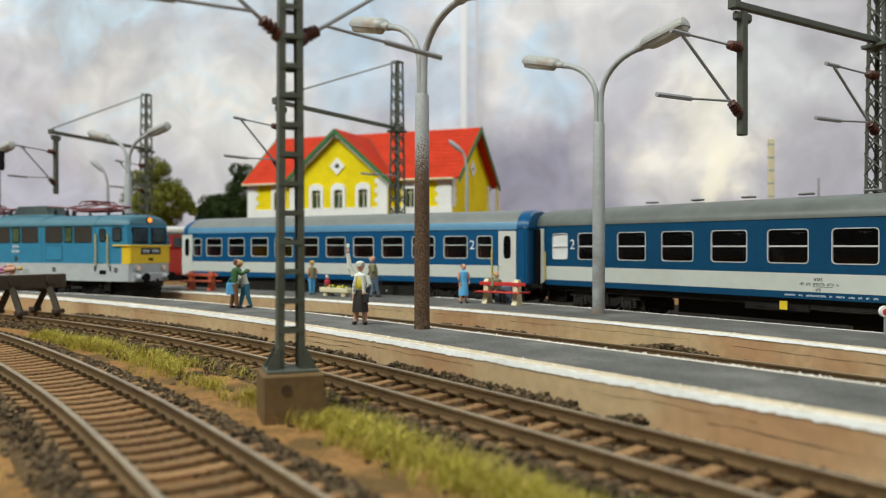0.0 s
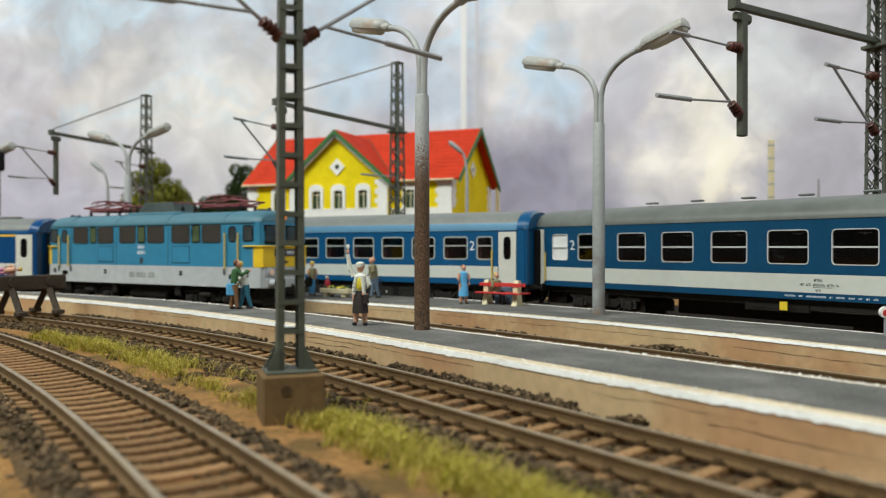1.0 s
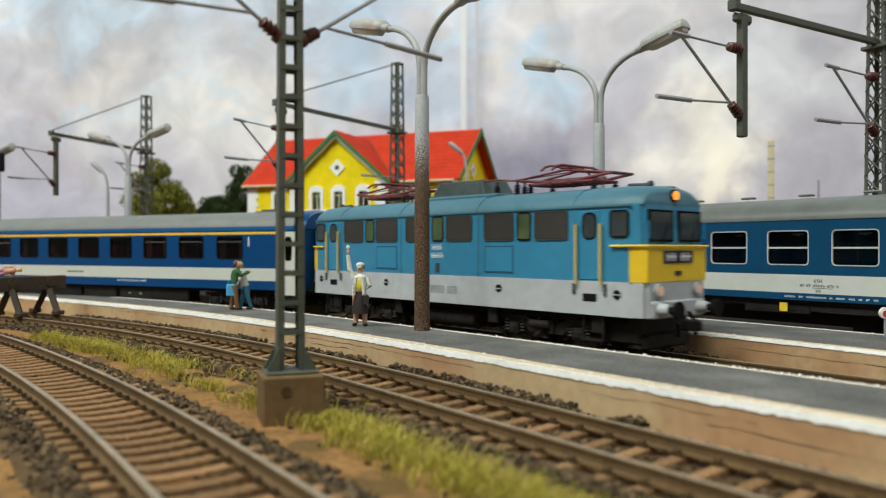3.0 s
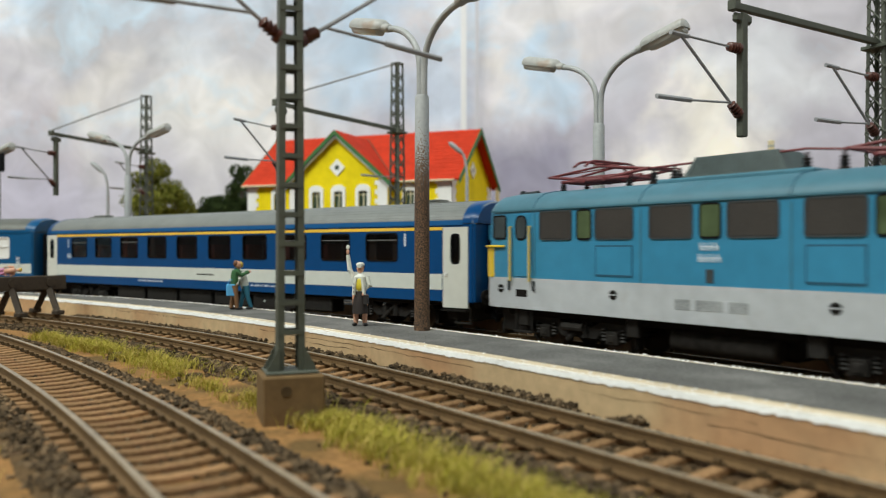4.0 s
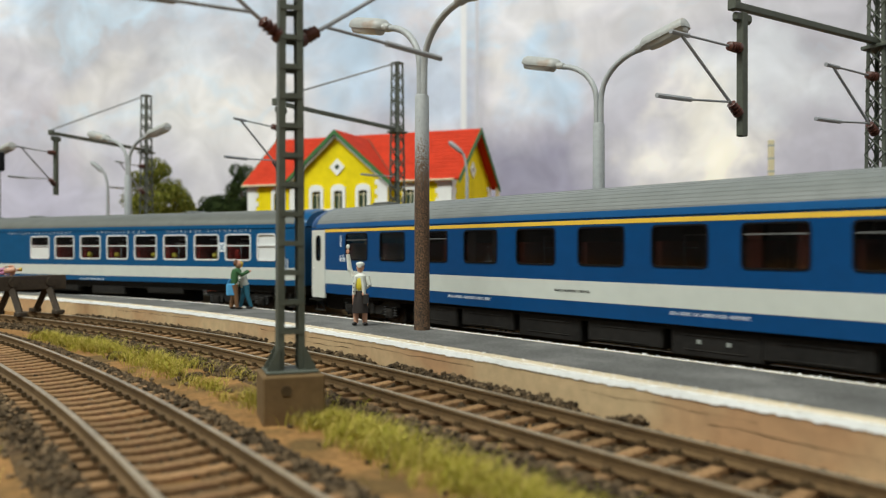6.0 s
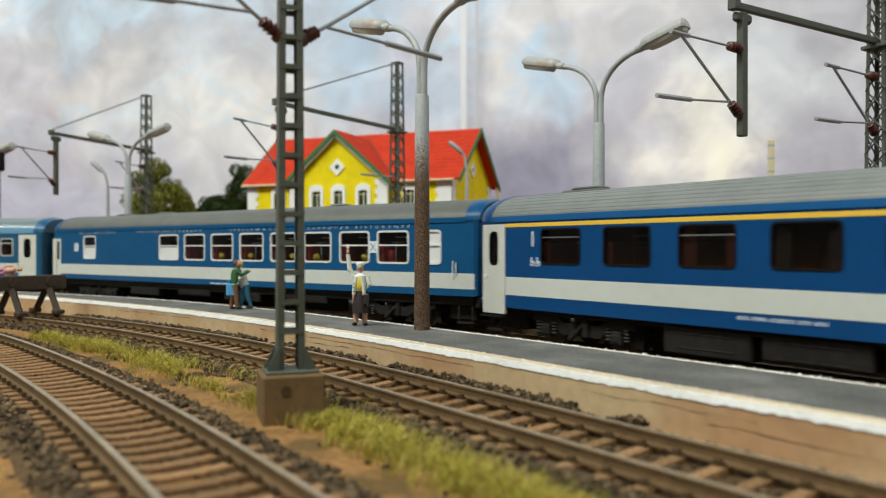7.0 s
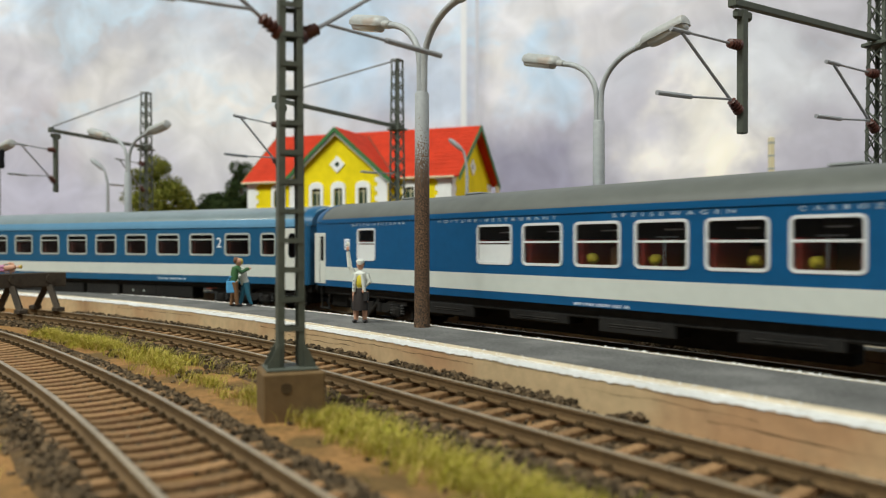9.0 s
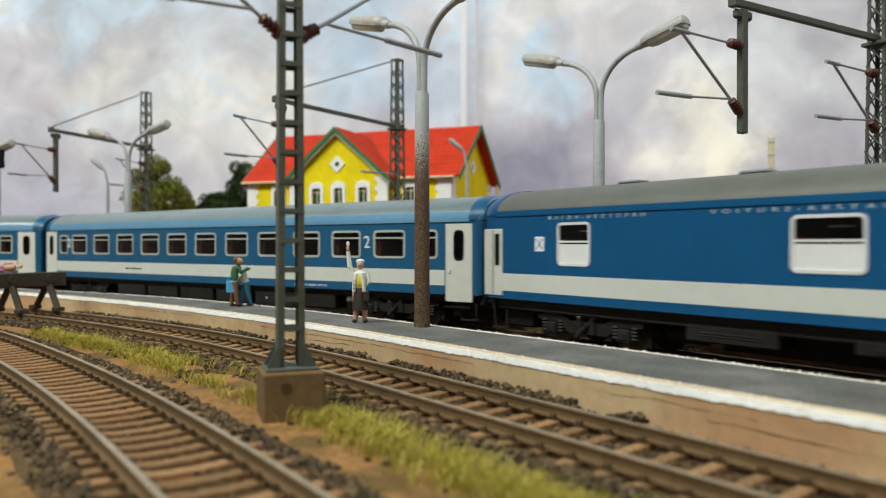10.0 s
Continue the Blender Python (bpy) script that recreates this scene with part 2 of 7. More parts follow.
M["stripe"] = mat("off_white_stripe", (0.58, 0.61, 0.57), 0.45, vary=0.04)
M["navy"] = mat("deep_blue_paint", (0.002, 0.056, 0.185), 0.3, vary=0.08, spec=0.28)
M["paleblue"] = mat("faded_teal_blue_paint", (0.012, 0.092, 0.195), 0.36, vary=0.09, spec=0.35)
M["navy_edge"] = mat("deep_blue_roof_edge", (0.012, 0.10, 0.28), 0.28, vary=0.08, spec=0.4)
M["midblue"] = mat("mid_blue_paint", (0.005, 0.08, 0.205), 0.33, vary=0.08, spec=0.28)
M["seat_dine"] = mat("dining_red_seat", (0.40, 0.05, 0.04), 0.8, vary=0.25)
M["seat_dark"] = mat("dark_maroon_seat", (0.05, 0.018, 0.024), 0.8, vary=0.3)
M["roof_worn"] = mat("grimy_grey_roof", (0.135, 0.15, 0.14), 0.42, vary=0.2, scale=150, bump=0.05, second=(0.10, 0.11, 0.10), blend=0.3, mscale=25)
M["glass_parked"] = glass_mat("dim_coach_glass", (0.5, 0.5, 0.52), 0.04)
M["oldblue"] = mat("faded_blue_paint", (0.004, 0.06, 0.14), 0.4, vary=0.1, spec=0.28)
M["skyblue"] = mat("light_blue_gutter", (0.13, 0.29, 0.45), 0.25, vary=0.06, coat=0.3)
M["roof"] = mat("grey_roof", (0.185, 0.20, 0.195), 0.5, vary=0.1, scale=200, bump=0.05)
M["roof_dark"] = mat("olive_grey_roof", (0.105, 0.112, 0.10), 0.5, vary=0.12, scale=200, bump=0.05)
M["silver"] = mat("bright_silver_frame", (0.78, 0.80, 0.81), 0.28, metal=0.2, vary=0.05)
M["mark_faded"] = mat("faded_white_lettering", (0.48, 0.55, 0.62), 0.5, vary=0.15, scale=900)
M["roof_blue"] = mat("grey_blue_roof", (0.155, 0.205, 0.22), 0.36, vary=0.1, coat=0.2)
M["yellow_line"] = mat("yellow_class_line", (0.80, 0.52, 0.06), 0.4, vary=0.05)
M["chrome"] = mat("silver_frame", (0.80, 0.81, 0.80), 0.3, metal=0.25, vary=0.05)
M["pale_frame"] = mat("pale_window_frame", (0.40, 0.43, 0.41), 0.4, vary=0.05)
M["alu"] = mat("polished_aluminium_frame", (0.74, 0.76, 0.77), 0.3, metal=0.3, vary=0.1)
M["bar_grey"] = mat("dull_vent_bar", (0.13, 0.135, 0.135), 0.5, vary=0.2)
M["glass"] = glass_mat("coach_glass", (0.8, 0.8, 0.8), 0.06)
M["glass_dark"] = glass_mat("tinted_glass", (0.6, 0.57, 0.55), 0.06)
M["frosted"] = mat("frosted_pane", (0.72, 0.74, 0.74), 0.35, vary=0.05)
M["seat_red"] = mat("red_seat", (0.60, 0.045, 0.03), 0.8, vary=0.2)
M["seat_brown"] = mat("brown_red_seat", (0.17, 0.05, 0.04), 0.8, vary=0.3)
M["curtain"] = mat("brown_curtain", (0.19, 0.06, 0.042), 0.9, vary=0.3)
M["loco_blue"] = mat("locomotive_blue", (0.032, 0.225, 0.39), 0.42, vary=0.09, scale=250, coat=0.05, mscale=30)
M["loco_roof"] = mat("locomotive_roof", (0.055, 0.165, 0.225), 0.5, vary=0.12, scale=250)
M["roof_box"] = mat("grey_green_roof_box", (0.05, 0.075, 0.075), 0.6, vary=0.25)
M["loco_grey"] = mat("locomotive_skirt_grey", (0.46, 0.49, 0.52), 0.5, vary=0.1, scale=250, second=(0.38, 0.39, 0.4), blend=0.2)
M["loco_yellow"] = mat("locomotive_yellow", (0.86, 0.58, 0.025), 0.4, vary=0.06)
M["handrail"] = mat("yellow_handrail", (0.62, 0.47, 0.12), 0.5, vary=0.08)
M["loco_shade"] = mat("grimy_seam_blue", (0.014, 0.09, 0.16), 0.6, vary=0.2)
M["loco_shade_grey"] = mat("faded_panel_grey", (0.30, 0.32, 0.33), 0.6, vary=0.25, scale=500)
M["grille_brown"] = mat("brown_black_mesh", (0.04, 0.036, 0.033), 0.55, vary=0.2, scale=1500, bump=0.3, bscale=2500)
M["pane_green"] = mat("olive_green_pane", (0.085, 0.12, 0.06), 0.12, vary=0.35, scale=150)
M["panto"] = mat("oxide_red_pantograph", (0.16, 0.032, 0.035), 0.5, vary=0.15)
M["vent_grey"] = mat("dark_grille", (0.035, 0.045, 0.05), 0.6, vary=0.3)
M["lamp_glow"] = glow_mat("warm_headlight", (1.0, 0.27, 0.025), 1.5)
M["lamp_soft"] = glow_mat("dim_lamp", (0.75, 0.5, 0.35), 0.15)
M["house_yellow"] = mat("yellow_render", (0.86, 0.68, 0.01), 0.8, spec=0.15, vary=0.08, scale=200, bump=0.1)
M["house_white"] = mat("white_render", (0.87, 0.87, 0.85), 0.8, vary=0.05)
M["roof_red"] = mat("red_tile", (0.56, 0.044, 0.016), 0.75, spec=0.15, vary=0.14, scale=200, per_piece=0.06)
M["roof_valley"] = mat("dull_red_valley", (0.20, 0.045, 0.02), 0.8, vary=0.2)
M["green_trim"] = mat("green_trim", (0.035, 0.15, 0.04), 0.6, vary=0.1)
M["green_door"] = mat("dark_green_shutter", (0.03, 0.06, 0.035), 0.5, vary=0.1)
M["wood_dark"] = mat("dark_timber", (0.045, 0.031, 0.019), 0.8, vary=0.3, scale=500, bump=0.3)
M["cream"] = mat("cream_plastic", (0.72, 0.64, 0.42), 0.55, vary=0.07)
M["bench_red"] = mat("red_board", (0.55, 0.035, 0.03), 0.5, vary=0.12)
M["bench_orange"] = mat("orange_red_plastic", (0.55, 0.12, 0.06), 0.5, vary=0.1)
M["leaf"] = island_mat("olive_foliage", (0.055, 0.068, 0.01), (0.33, 0.33, 0.065), 0.9, (0.165, 0.175, 0.03))
M["leaf_dark"] = island_mat("dark_foliage", (0.014, 0.03, 0.013), (0.075, 0.105, 0.035), 0.9)
M["bark"] = mat("bark", (0.09, 0.06, 0.04), 0.9, vary=0.3)
M["mark_white"] = mat("white_lettering", (0.75, 0.8, 0.85), 0.5, vary=0.03)
M["mark_black"] = mat("black_lettering", (0.02, 0.02, 0.02), 0.5, vary=0.03)
M["plate_black"] = mat("number_plate", (0.02, 0.02, 0.025), 0.4)
M["sign_yellow"] = mat("yellow_sign", (0.75, 0.55, 0.03), 0.5, vary=0.06)
M["wallpaper"] = mat("plain_room_wall", (0.24, 0.23, 0.22), 0.9, vary=0.05, scale=5)
M["backdrop"] = sky_backdrop_mat()
for key, c in {"skin": (0.62, 0.33, 0.22), "cloth_white": (0.72, 0.74, 0.68), "cloth_yellow": (0.75, 0.62, 0.05), "cloth_brown": (0.022, 0.016, 0.015),
               "cloth_green": (0.03, 0.11, 0.035), "cloth_blue": (0.10, 0.40, 0.72), "cloth_teal": (0.03, 0.17, 0.26), "cloth_tan": (0.22, 0.11, 0.05),
               "hair_brown": (0.14, 0.06, 0.03), "hair_blond": (0.60, 0.42, 0.07), "shoe": (0.02, 0.018, 0.018), "cloth_khaki": (0.22, 0.2, 0.11),
               "cloth_jeans": (0.12, 0.17, 0.24), "cloth_red": (0.5, 0.04, 0.06), "cloth_pink": (0.5, 0.2, 0.35)}.items():
    M[key] = mat("figure_" + key, c, 0.6, vary=0.12, scale=700)


# ---- mesh helpers (millimetres) ----
def part(name, bm, material, parent=None, label="", smooth=False, at=None, kind=""):
    me = bpy.data.meshes.new(name)
    bmesh.ops.scale(bm, vec=(U, U, U), verts=bm.verts)
    bm.normal_update()
    bm.to_mesh(me)
    bm.free()
    for q in (material if isinstance(material, (list, tuple)) else [material]):
        me.materials.append(q)
    if smooth:
        for pl in me.polygons:
            pl.use_smooth = True
        me.set_sharp_from_angle(angle=radians(40))
    ob = new(name, me)
    ob.parent = parent
    if at:
        ob.matrix_basis = at
    return tagged(ob, label=label, kind=kind)


def spot(x, y, z=0.0, rz=0.0):
    return pose(x * U, y * U, z * U, 0, 0, rz)


def thing(name, x, y, z, rz, label, category, group=""):
    ob = new(name)
    ob.empty_display_size = 0.005
    ob.matrix_basis = spot(x, y, z, rz)
    return tagged(ob, label, category, group)


def box(bm, x0, x1, y0, y1, z0, z1, bev=0.0, mi=0):
    vs = [bm.verts.new((x, y, z)) for z in (z0, z1) for y in (y0, y1) for x in (x0, x1)]
    fs = [bm.faces.new([vs[i] for i in q]) for q in ((0, 2, 3, 1), (4, 5, 7, 6), (0, 1, 5, 4), (2, 6, 7, 3), (0, 4, 6, 2), (1, 3, 7, 5))]
    for fc in fs:
        fc.material_index = mi
    if bev:
        es = {e for fc in fs for e in fc.edges}
        bmesh.ops.bevel(bm, geom=list(es), offset=bev, segments=1, affect="EDGES", profile=0.5, material=-1)
    return vs


def boxes(*args, bev=0.0):
    bm = bmesh.new()
    for a in args:
        box(bm, *a, bev=bev)
    return bm


def tube(bm, pts, r, n=8, r2=None, mi=0, caps=True):
    """A round bar through the points; r to r2 along it."""
    pts = [Vector(q) for q in pts]
    rings = []
    for i, q in enumerate(pts):
        d = (pts[min(i + 1, len(pts) - 1)] - pts[max(i - 1, 0)]).normalized()
        a = d.cross(Vector((0, 0, 1)) if abs(d.z) < 0.9 else Vector((0, 1, 0))).normalized()
        b = d.cross(a)
        rr = r if r2 is None else r + (r2 - r) * i / (len(pts) - 1)
        if isinstance(r, (list, tuple)):
            rr = r[i]
        rings.append([bm.verts.new(q + (a * math.cos(2 * math.pi * k / n) + b * math.sin(2 * math.pi * k / n)) * rr) for k in range(n)])
    for u, w in zip(rings[:-1], rings[1:]):
        for k in range(n):
            bm.faces.new((u[k], u[(k + 1) % n], w[(k + 1) % n], w[k])).material_index = mi
    if caps:
        bm.faces.new(rings[0][::-1]).material_index = mi
        bm.faces.new(rings[-1]).material_index = mi
    return rings


def tubes(*segs, n=8):
    bm = bmesh.new()
    for pts, r in segs:
        tube(bm, pts, r, n)
    return bm


def blob(bm, c, rad, mi=0, sub=1, m=None, jit=0.0):
    r = bmesh.ops.create_icosphere(bm, subdivisions=sub, radius=1.0)
    for v in r["verts"]:
        q = v.co * (1 + (random.random() - 0.5) * jit)
        q = Vector((q.x * rad[0], q.y * rad[1], q.z * rad[2]))
        v.co = (m @ q if m else q) + Vector(c)
    for v in r["verts"]:
        for fc in v.link_faces:
            fc.material_index = mi
    return r["verts"]


class Path:
    """A line on the ground: start point, and headings (degrees left of straight ahead) at distances along it."""

    def __init__(self, x0, y0, knots, lo=-400, hi=700, step=2.0):
        self.s = np.arange(lo, hi + step, step)
        ks, th = [k for k, _ in knots], [a for _, a in knots]
        self.t = np.radians(np.interp(self.s, ks, th))
        x, y = np.cumsum(-np.sin(self.t)) * step, np.cumsum(np.cos(self.t)) * step
        i = int(round(-lo / step))
        self.x, self.y = x - x[i] + x0, y - y[i] + y0

    def at(self, s, side=0.0):
        x, y, t = (float(np.interp(s, self.s, q)) for q in (self.x, self.y, self.t))
        return x + math.cos(t) * side, y + math.sin(t) * side, t


ZR = 5.0       # rail head above the board
ZP = 9.9       # platform top
TRACK_A = Path(-25.0, 95.2, [(-300, 31.5), (0, 34.1), (55, 36.2), (100, 38.6), (200, 42.4), (320, 51), (600, 73)])
TRACK_B = Path(47.8, 99.5, [(-300, 35.5), (0, 36), (100, 36.5), (200, 43.5), (300, 51), (400, 58.3), (700, 80)])
TRACK_C = Path(112.1, 157.3, [(-900, 36), (0, 36), (100, 39.4), (200, 42.1), (300, 54.1), (400, 60.5), (500, 69.8), (620, 78), (760, 87), (900, 90)], lo=-900, hi=2100)
P1F = Path(65.5, 112.9, [(-300, 38), (0, 38), (100, 37.5), (200, 42.2), (300, 48.3), (400, 53.4), (700, 75)])
P1R = Path(84.0, 144.8, [(-300, 38), (0, 38), (100, 40.5), (200, 43), (300, 49.3), (400, 58.9), (700, 80)])
P2F = Path(111.6, 192.1, [(-300, 32), (0, 32), (100, 40), (200, 49.6), (300, 52.5), (400, 57), (700, 80)])
P2R = Path(135.0, 232.5, [(-300, 36), (0, 36), (120, 38), (250, 52), (350, 58), (700, 80)])


# ---- the board, the sky behind it and the room ----
def sheet(name, material, xs, ys, z, parent=None, label="", wob=0.0):
    bm = bmesh.new()
    g = [[bm.verts.new((x, y, z + wob * noise.noise((x * 0.03, y * 0.03, 0)))) for x in xs] for y in ys]
    for a, b in zip(g[:-1], g[1:]):
        for i in range(len(xs) - 1):
            bm.faces.new((a[i], a[i + 1], b[i + 1], b[i]))
    return part(name, bm, material, parent, label, smooth=True)


ground = sheet("ground", M["soil"], np.arange(-2300, 1301, 20), np.arange(-500, 1101, 20), 0.9, wob=0.5)
tagged(ground, "brown sandy earth of the model board", "ground", kind="structure")

bm = bmesh.new()
corner = (27, 960)
line = [(-2250, 1075), (corner[0] - 30, 968), (corner[0] - 8, 962), (corner[0] + 14, 958), (corner[0] + 40, 948), (620, 640), (1150, 260), (1280, -450)]
rows = [[bm.verts.new((x, y, z)) for x, y in line] for z in (0, 900)]
for i in range(len(line) - 1):
    bm.faces.new((rows[0][i], rows[0][i + 1], rows[1][i + 1], rows[1][i]))
tagged(part("backdrop", bm, M["backdrop"]), "painted cloudy lilac and blue sky board", "backdrop", kind="structure")
# two pale strips where the sky boards meet, reflected light put into their colour
for x0, wdt in ((22, 7), (40, 4)):
    bm = boxes((x0, x0 + wdt, 940, 942, 148, 620))
    tagged(part("trim", bm, mat("seam_glint", (0.86, 0.88, 0.92) if wdt > 5 else (0.62, 0.63, 0.70), 0.35, vary=0.03)), "pale upright strip on the sky board seam, reflected light put into its colour", "trim", kind="structure")

for nm, a in (("wall_south", (-2350, 1350, -620, -600, -700, 1500)), ("wall_west", (-2370, -2350, -600, 1200, -700, 1500)),
              ("wall_east", (1350, 1370, -600, 1200, -700, 1500)), ("wall_north", (-2350, 1350, 1180, 1200, -700, 1500)), ("ceiling", (-2350, 1350, -600, 1200, 1500, 1520))):
    tagged(part(nm, boxes(a), M["wallpaper"]), "plain pale wall of the hobby room", "ceiling" if nm == "ceiling" else "wall", kind="structure")


# ---- platforms ----
def ribbon(pa, sa, pb, sb, z, s0, s1, n):
    """Flat strip between two lines, each with a side offset."""
    bm = bmesh.new()
    prev = None
    for i in range(n + 1):
        s = s0 + (s1 - s0) * i / n
        xa, ya, _ = pa.at(s, sa)
        xb, yb, _ = pb.at(s, sb)
        row = [bm.verts.new((xa, ya, z)), bm.verts.new((xb, yb, z))]
        if prev:
            bm.faces.new((prev[0], prev[1], row[1], row[0]))
        prev = row
    return bm


def slab(pa, sa, pb, sb, z0, z1, s0, s1, n, wob=0.0):
    bm = bmesh.new()
    prev = None
    for i in range(n + 1):
        s = s0 + (s1 - s0) * i / n
        j = wob * noise.noise((s * 0.4, z1, 1.3))
        xa, ya, _ = pa.at(s, sa + j)
        xb, yb, _ = pb.at(s, sb + j)
        row = [bm.verts.new(q) for q in ((xa, ya, z0), (xb, yb, z0), (xb, yb, z1 + j * 0.5), (xa, ya, z1 + j * 0.5))]
        if prev:
            for k in range(4):
                bm.faces.new((prev[k], prev[(k + 1) % 4], row[(k + 1) % 4], row[k]))
        else:
            bm.faces.new(row)
        prev = row
    bm.faces.new(prev[::-1])
    bmesh.ops.recalc_face_normals(bm, faces=bm.faces)
    return bm


def painted_line(pa, side, ztop, depth, s0, s1, n, seed):
    """Hand-painted band along the upper wall edge, ragged below, wrapping a little over the top."""
    bm = bmesh.new()
    prev = None
    for i in range(n + 1):
        s = s0 + (s1 - s0) * i / n
        q = 0.5 * noise.noise((s * 0.12, seed, 0)) + 0.5 * noise.noise((s * 0.55, seed, 4))
        q += 0.5 * noise.noise((s * 1.7, seed, 6))
        d = depth * (1 + 0.42 * q)
        lap = 0.5 + 0.5 * noise.noise((s * 0.3, seed, 9))
        x0, y0, _ = pa.at(s, side + depth * 0.3 * max(lap, 0.2))
        x1, y1, _ = pa.at(s, side - 0.25 - 0.12 * q)
        x2, y2, _ = pa.at(s, side - 0.05)
        row = [bm.verts.new(v) for v in ((x0, y0, ztop + 0.14), (x2, y2, ztop - depth * 0.12), (x1, y1, ztop - d), (x0, y0, ztop - d))]
        if prev:
            for k in range(4):
                bm.faces.new((prev[k], prev[(k + 1) % 4], row[(k + 1) % 4], row[k]))
        prev = row
    bmesh.ops.recalc_face_normals(bm, faces=bm.faces)
    return bm


def platform(name, pf, pr, label, s0, s1, paint=1.3):
    p = new(name)
    tagged(p, label, "platform", kind="structure")
    part("platform_wall", slab(pf, 0, pr, 0, 0.2, ZP - 0.6, s0, s1, 220), M["concrete"], p, "sandy concrete platform wall with cracks")
    part("kerb", slab(pf, 0.0, pf, 4.6, ZP - 0.6, ZP, s0, s1, 360, 0.12), M["kerb"], p, "pale edge stones")
    part("kerb", slab(pr, -2.2, pr, 0.1, ZP - 0.6, ZP, s0, s1, 360, 0.15), M["kerb"], p, "pale edge stones")
    part("paving", slab(pf, 4.6, pr, -2.2, ZP - 0.6, ZP + 0.15, s0, s1, 300, 0.08), M["asphalt"], p, "dark grey asphalt surface")
    part("edge_line", painted_line(pf, 0, ZP, paint, s0, s1, 1900, 3.1), M["white_line"], p, "ragged hand-painted white line")
    part("edge_line", painted_line(pr, -0.4, ZP, 0.35, s0, s1, 500, 8.2), M["white_line"], p, "thin worn white line")
    return p


def crack(p, pf, z, s0, s1, seed):
    """A fine dark crack wandering along a wall."""
    bm = bmesh.new()
    prev = None
    for i in range(int((s1 - s0) / 1.2) + 1):
        s = s0 + 1.2 * i
        zz = z + 0.5 * noise.noise((s * 0.11, seed, 0)) + 0.22 * noise.noise((s * 0.6, seed, 2))
        h = 0.09 * max(0.12, 0.6 + noise.noise((s * 0.2, seed, 5)))
        x, y, _ = pf.at(s, -0.06)
        row = [bm.verts.new((x, y, zz - h)), bm.verts.new((x, y, zz + h))]
        if prev:
            bm.faces.new((prev[0], row[0], row[1], prev[1]))
        prev = row
    return part("crack", bm, M["clip"], p, "fine dark crack in the wall")


plat1 = platform("platform_1", P1F, P1R, "grey model platform with white-lined sandy edge", -170, 640)
plat2 = platform("platform_2", P2F, P2R, "grey island platform with white-lined sandy edge", -170, 640, 0.75)

for q in ((ZP - 3.0, 95, 210), (ZP - 4.6, 150, 190), (ZP - 3.4, 20, 60), (ZP - 5.2, -10, 30), (ZP - 2.8, 260, 330)):
    crack(plat1, P1F, *q, q[1] * 0.37)
for q in ((ZP - 3.0, 60, 140), (ZP - 3.6, 0, 45), (ZP - 2.6, 160, 230)):
    crack(plat2, P2F, *q, q[1] * 0.53 + 3)


# ---- tracks ----
def rail_mesh(path, side, s0, s1, n, zt):
    prof = [(-1.1, -2.5), (1.1, -2.5), (1.1, -2.2), (0.3, -1.9), (0.3, -0.75), (0.55, -0.6), (0.55, -0.05), (0.45, 0), (-0.45, 0), (-0.55, -0.05), (-0.55, -0.6), (-0.3, -0.75), (-0.3, -1.9), (-1.1, -2.2)]
    bm = bmesh.new()
    prev = None
    for i in range(n + 1):
        s = s0 + (s1 - s0) * i / n
        row = []
        for u, z in prof:
            x, y, _ = path.at(s, side + u)
            row.append(bm.verts.new((x, y, zt + z)))
        if prev:
            for k in range(len(prof)):
                fc = bm.faces.new((prev[k], prev[(k + 1) % len(prof)], row[(k + 1) % len(prof)], row[k]))
                fc.material_index = 1 if k in (6, 7, 8) else 0
        prev = row
    bmesh.ops.recalc_face_normals(bm, faces=bm.faces)
    return bm


SLEEPER = {}


def sleeper_mesh():
    bm = bmesh.new()
    stations = ((-15.0, 0.15), (-12.5, 0.0), (-8.6, -0.02), (-5.5, -0.28), (-2.2, -0.5), (2.2, -0.5), (5.5, -0.28), (8.6, -0.02), (12.5, 0.0), (15.0, 0.15))
    prev = None
    for x, z in stations:
        row = [bm.verts.new((x, y, q)) for y, q in ((-1.15, -1.6), (1.15, -1.6), (1.15, z - 0.25), (0.85, z), (-0.85, z), (-1.15, z - 0.25))]
        if prev:
            for k in range(6):
                bm.faces.new((prev[k], row[k], row[(k + 1) % 6], prev[(k + 1) % 6]))
        else:
            bm.faces.new(row)
        prev = row
    bm.faces.new(prev[::-1])
    bmesh.ops.recalc_face_normals(bm, faces=bm.faces)
    for sx in (-8.6, 8.6):
        box(bm, sx - 2.1, sx + 2.1, -1.0, 1.0, 0, 0.35, mi=1)
        for q in (-1.75, 1.75):
            box(bm, sx + q - 0.45, sx + q + 0.45, -0.55, 0.55, 0.35, 1.0, mi=1)
    me = bpy.data.meshes.new("sleeper")
    bmesh.ops.scale(bm, vec=(U, U, U), verts=bm.verts)
    bm.normal_update()
    bm.to_mesh(me)
    bm.free()
    me.materials.append(M["sleeper"])
    me.materials.append(M["clip"])
    return me


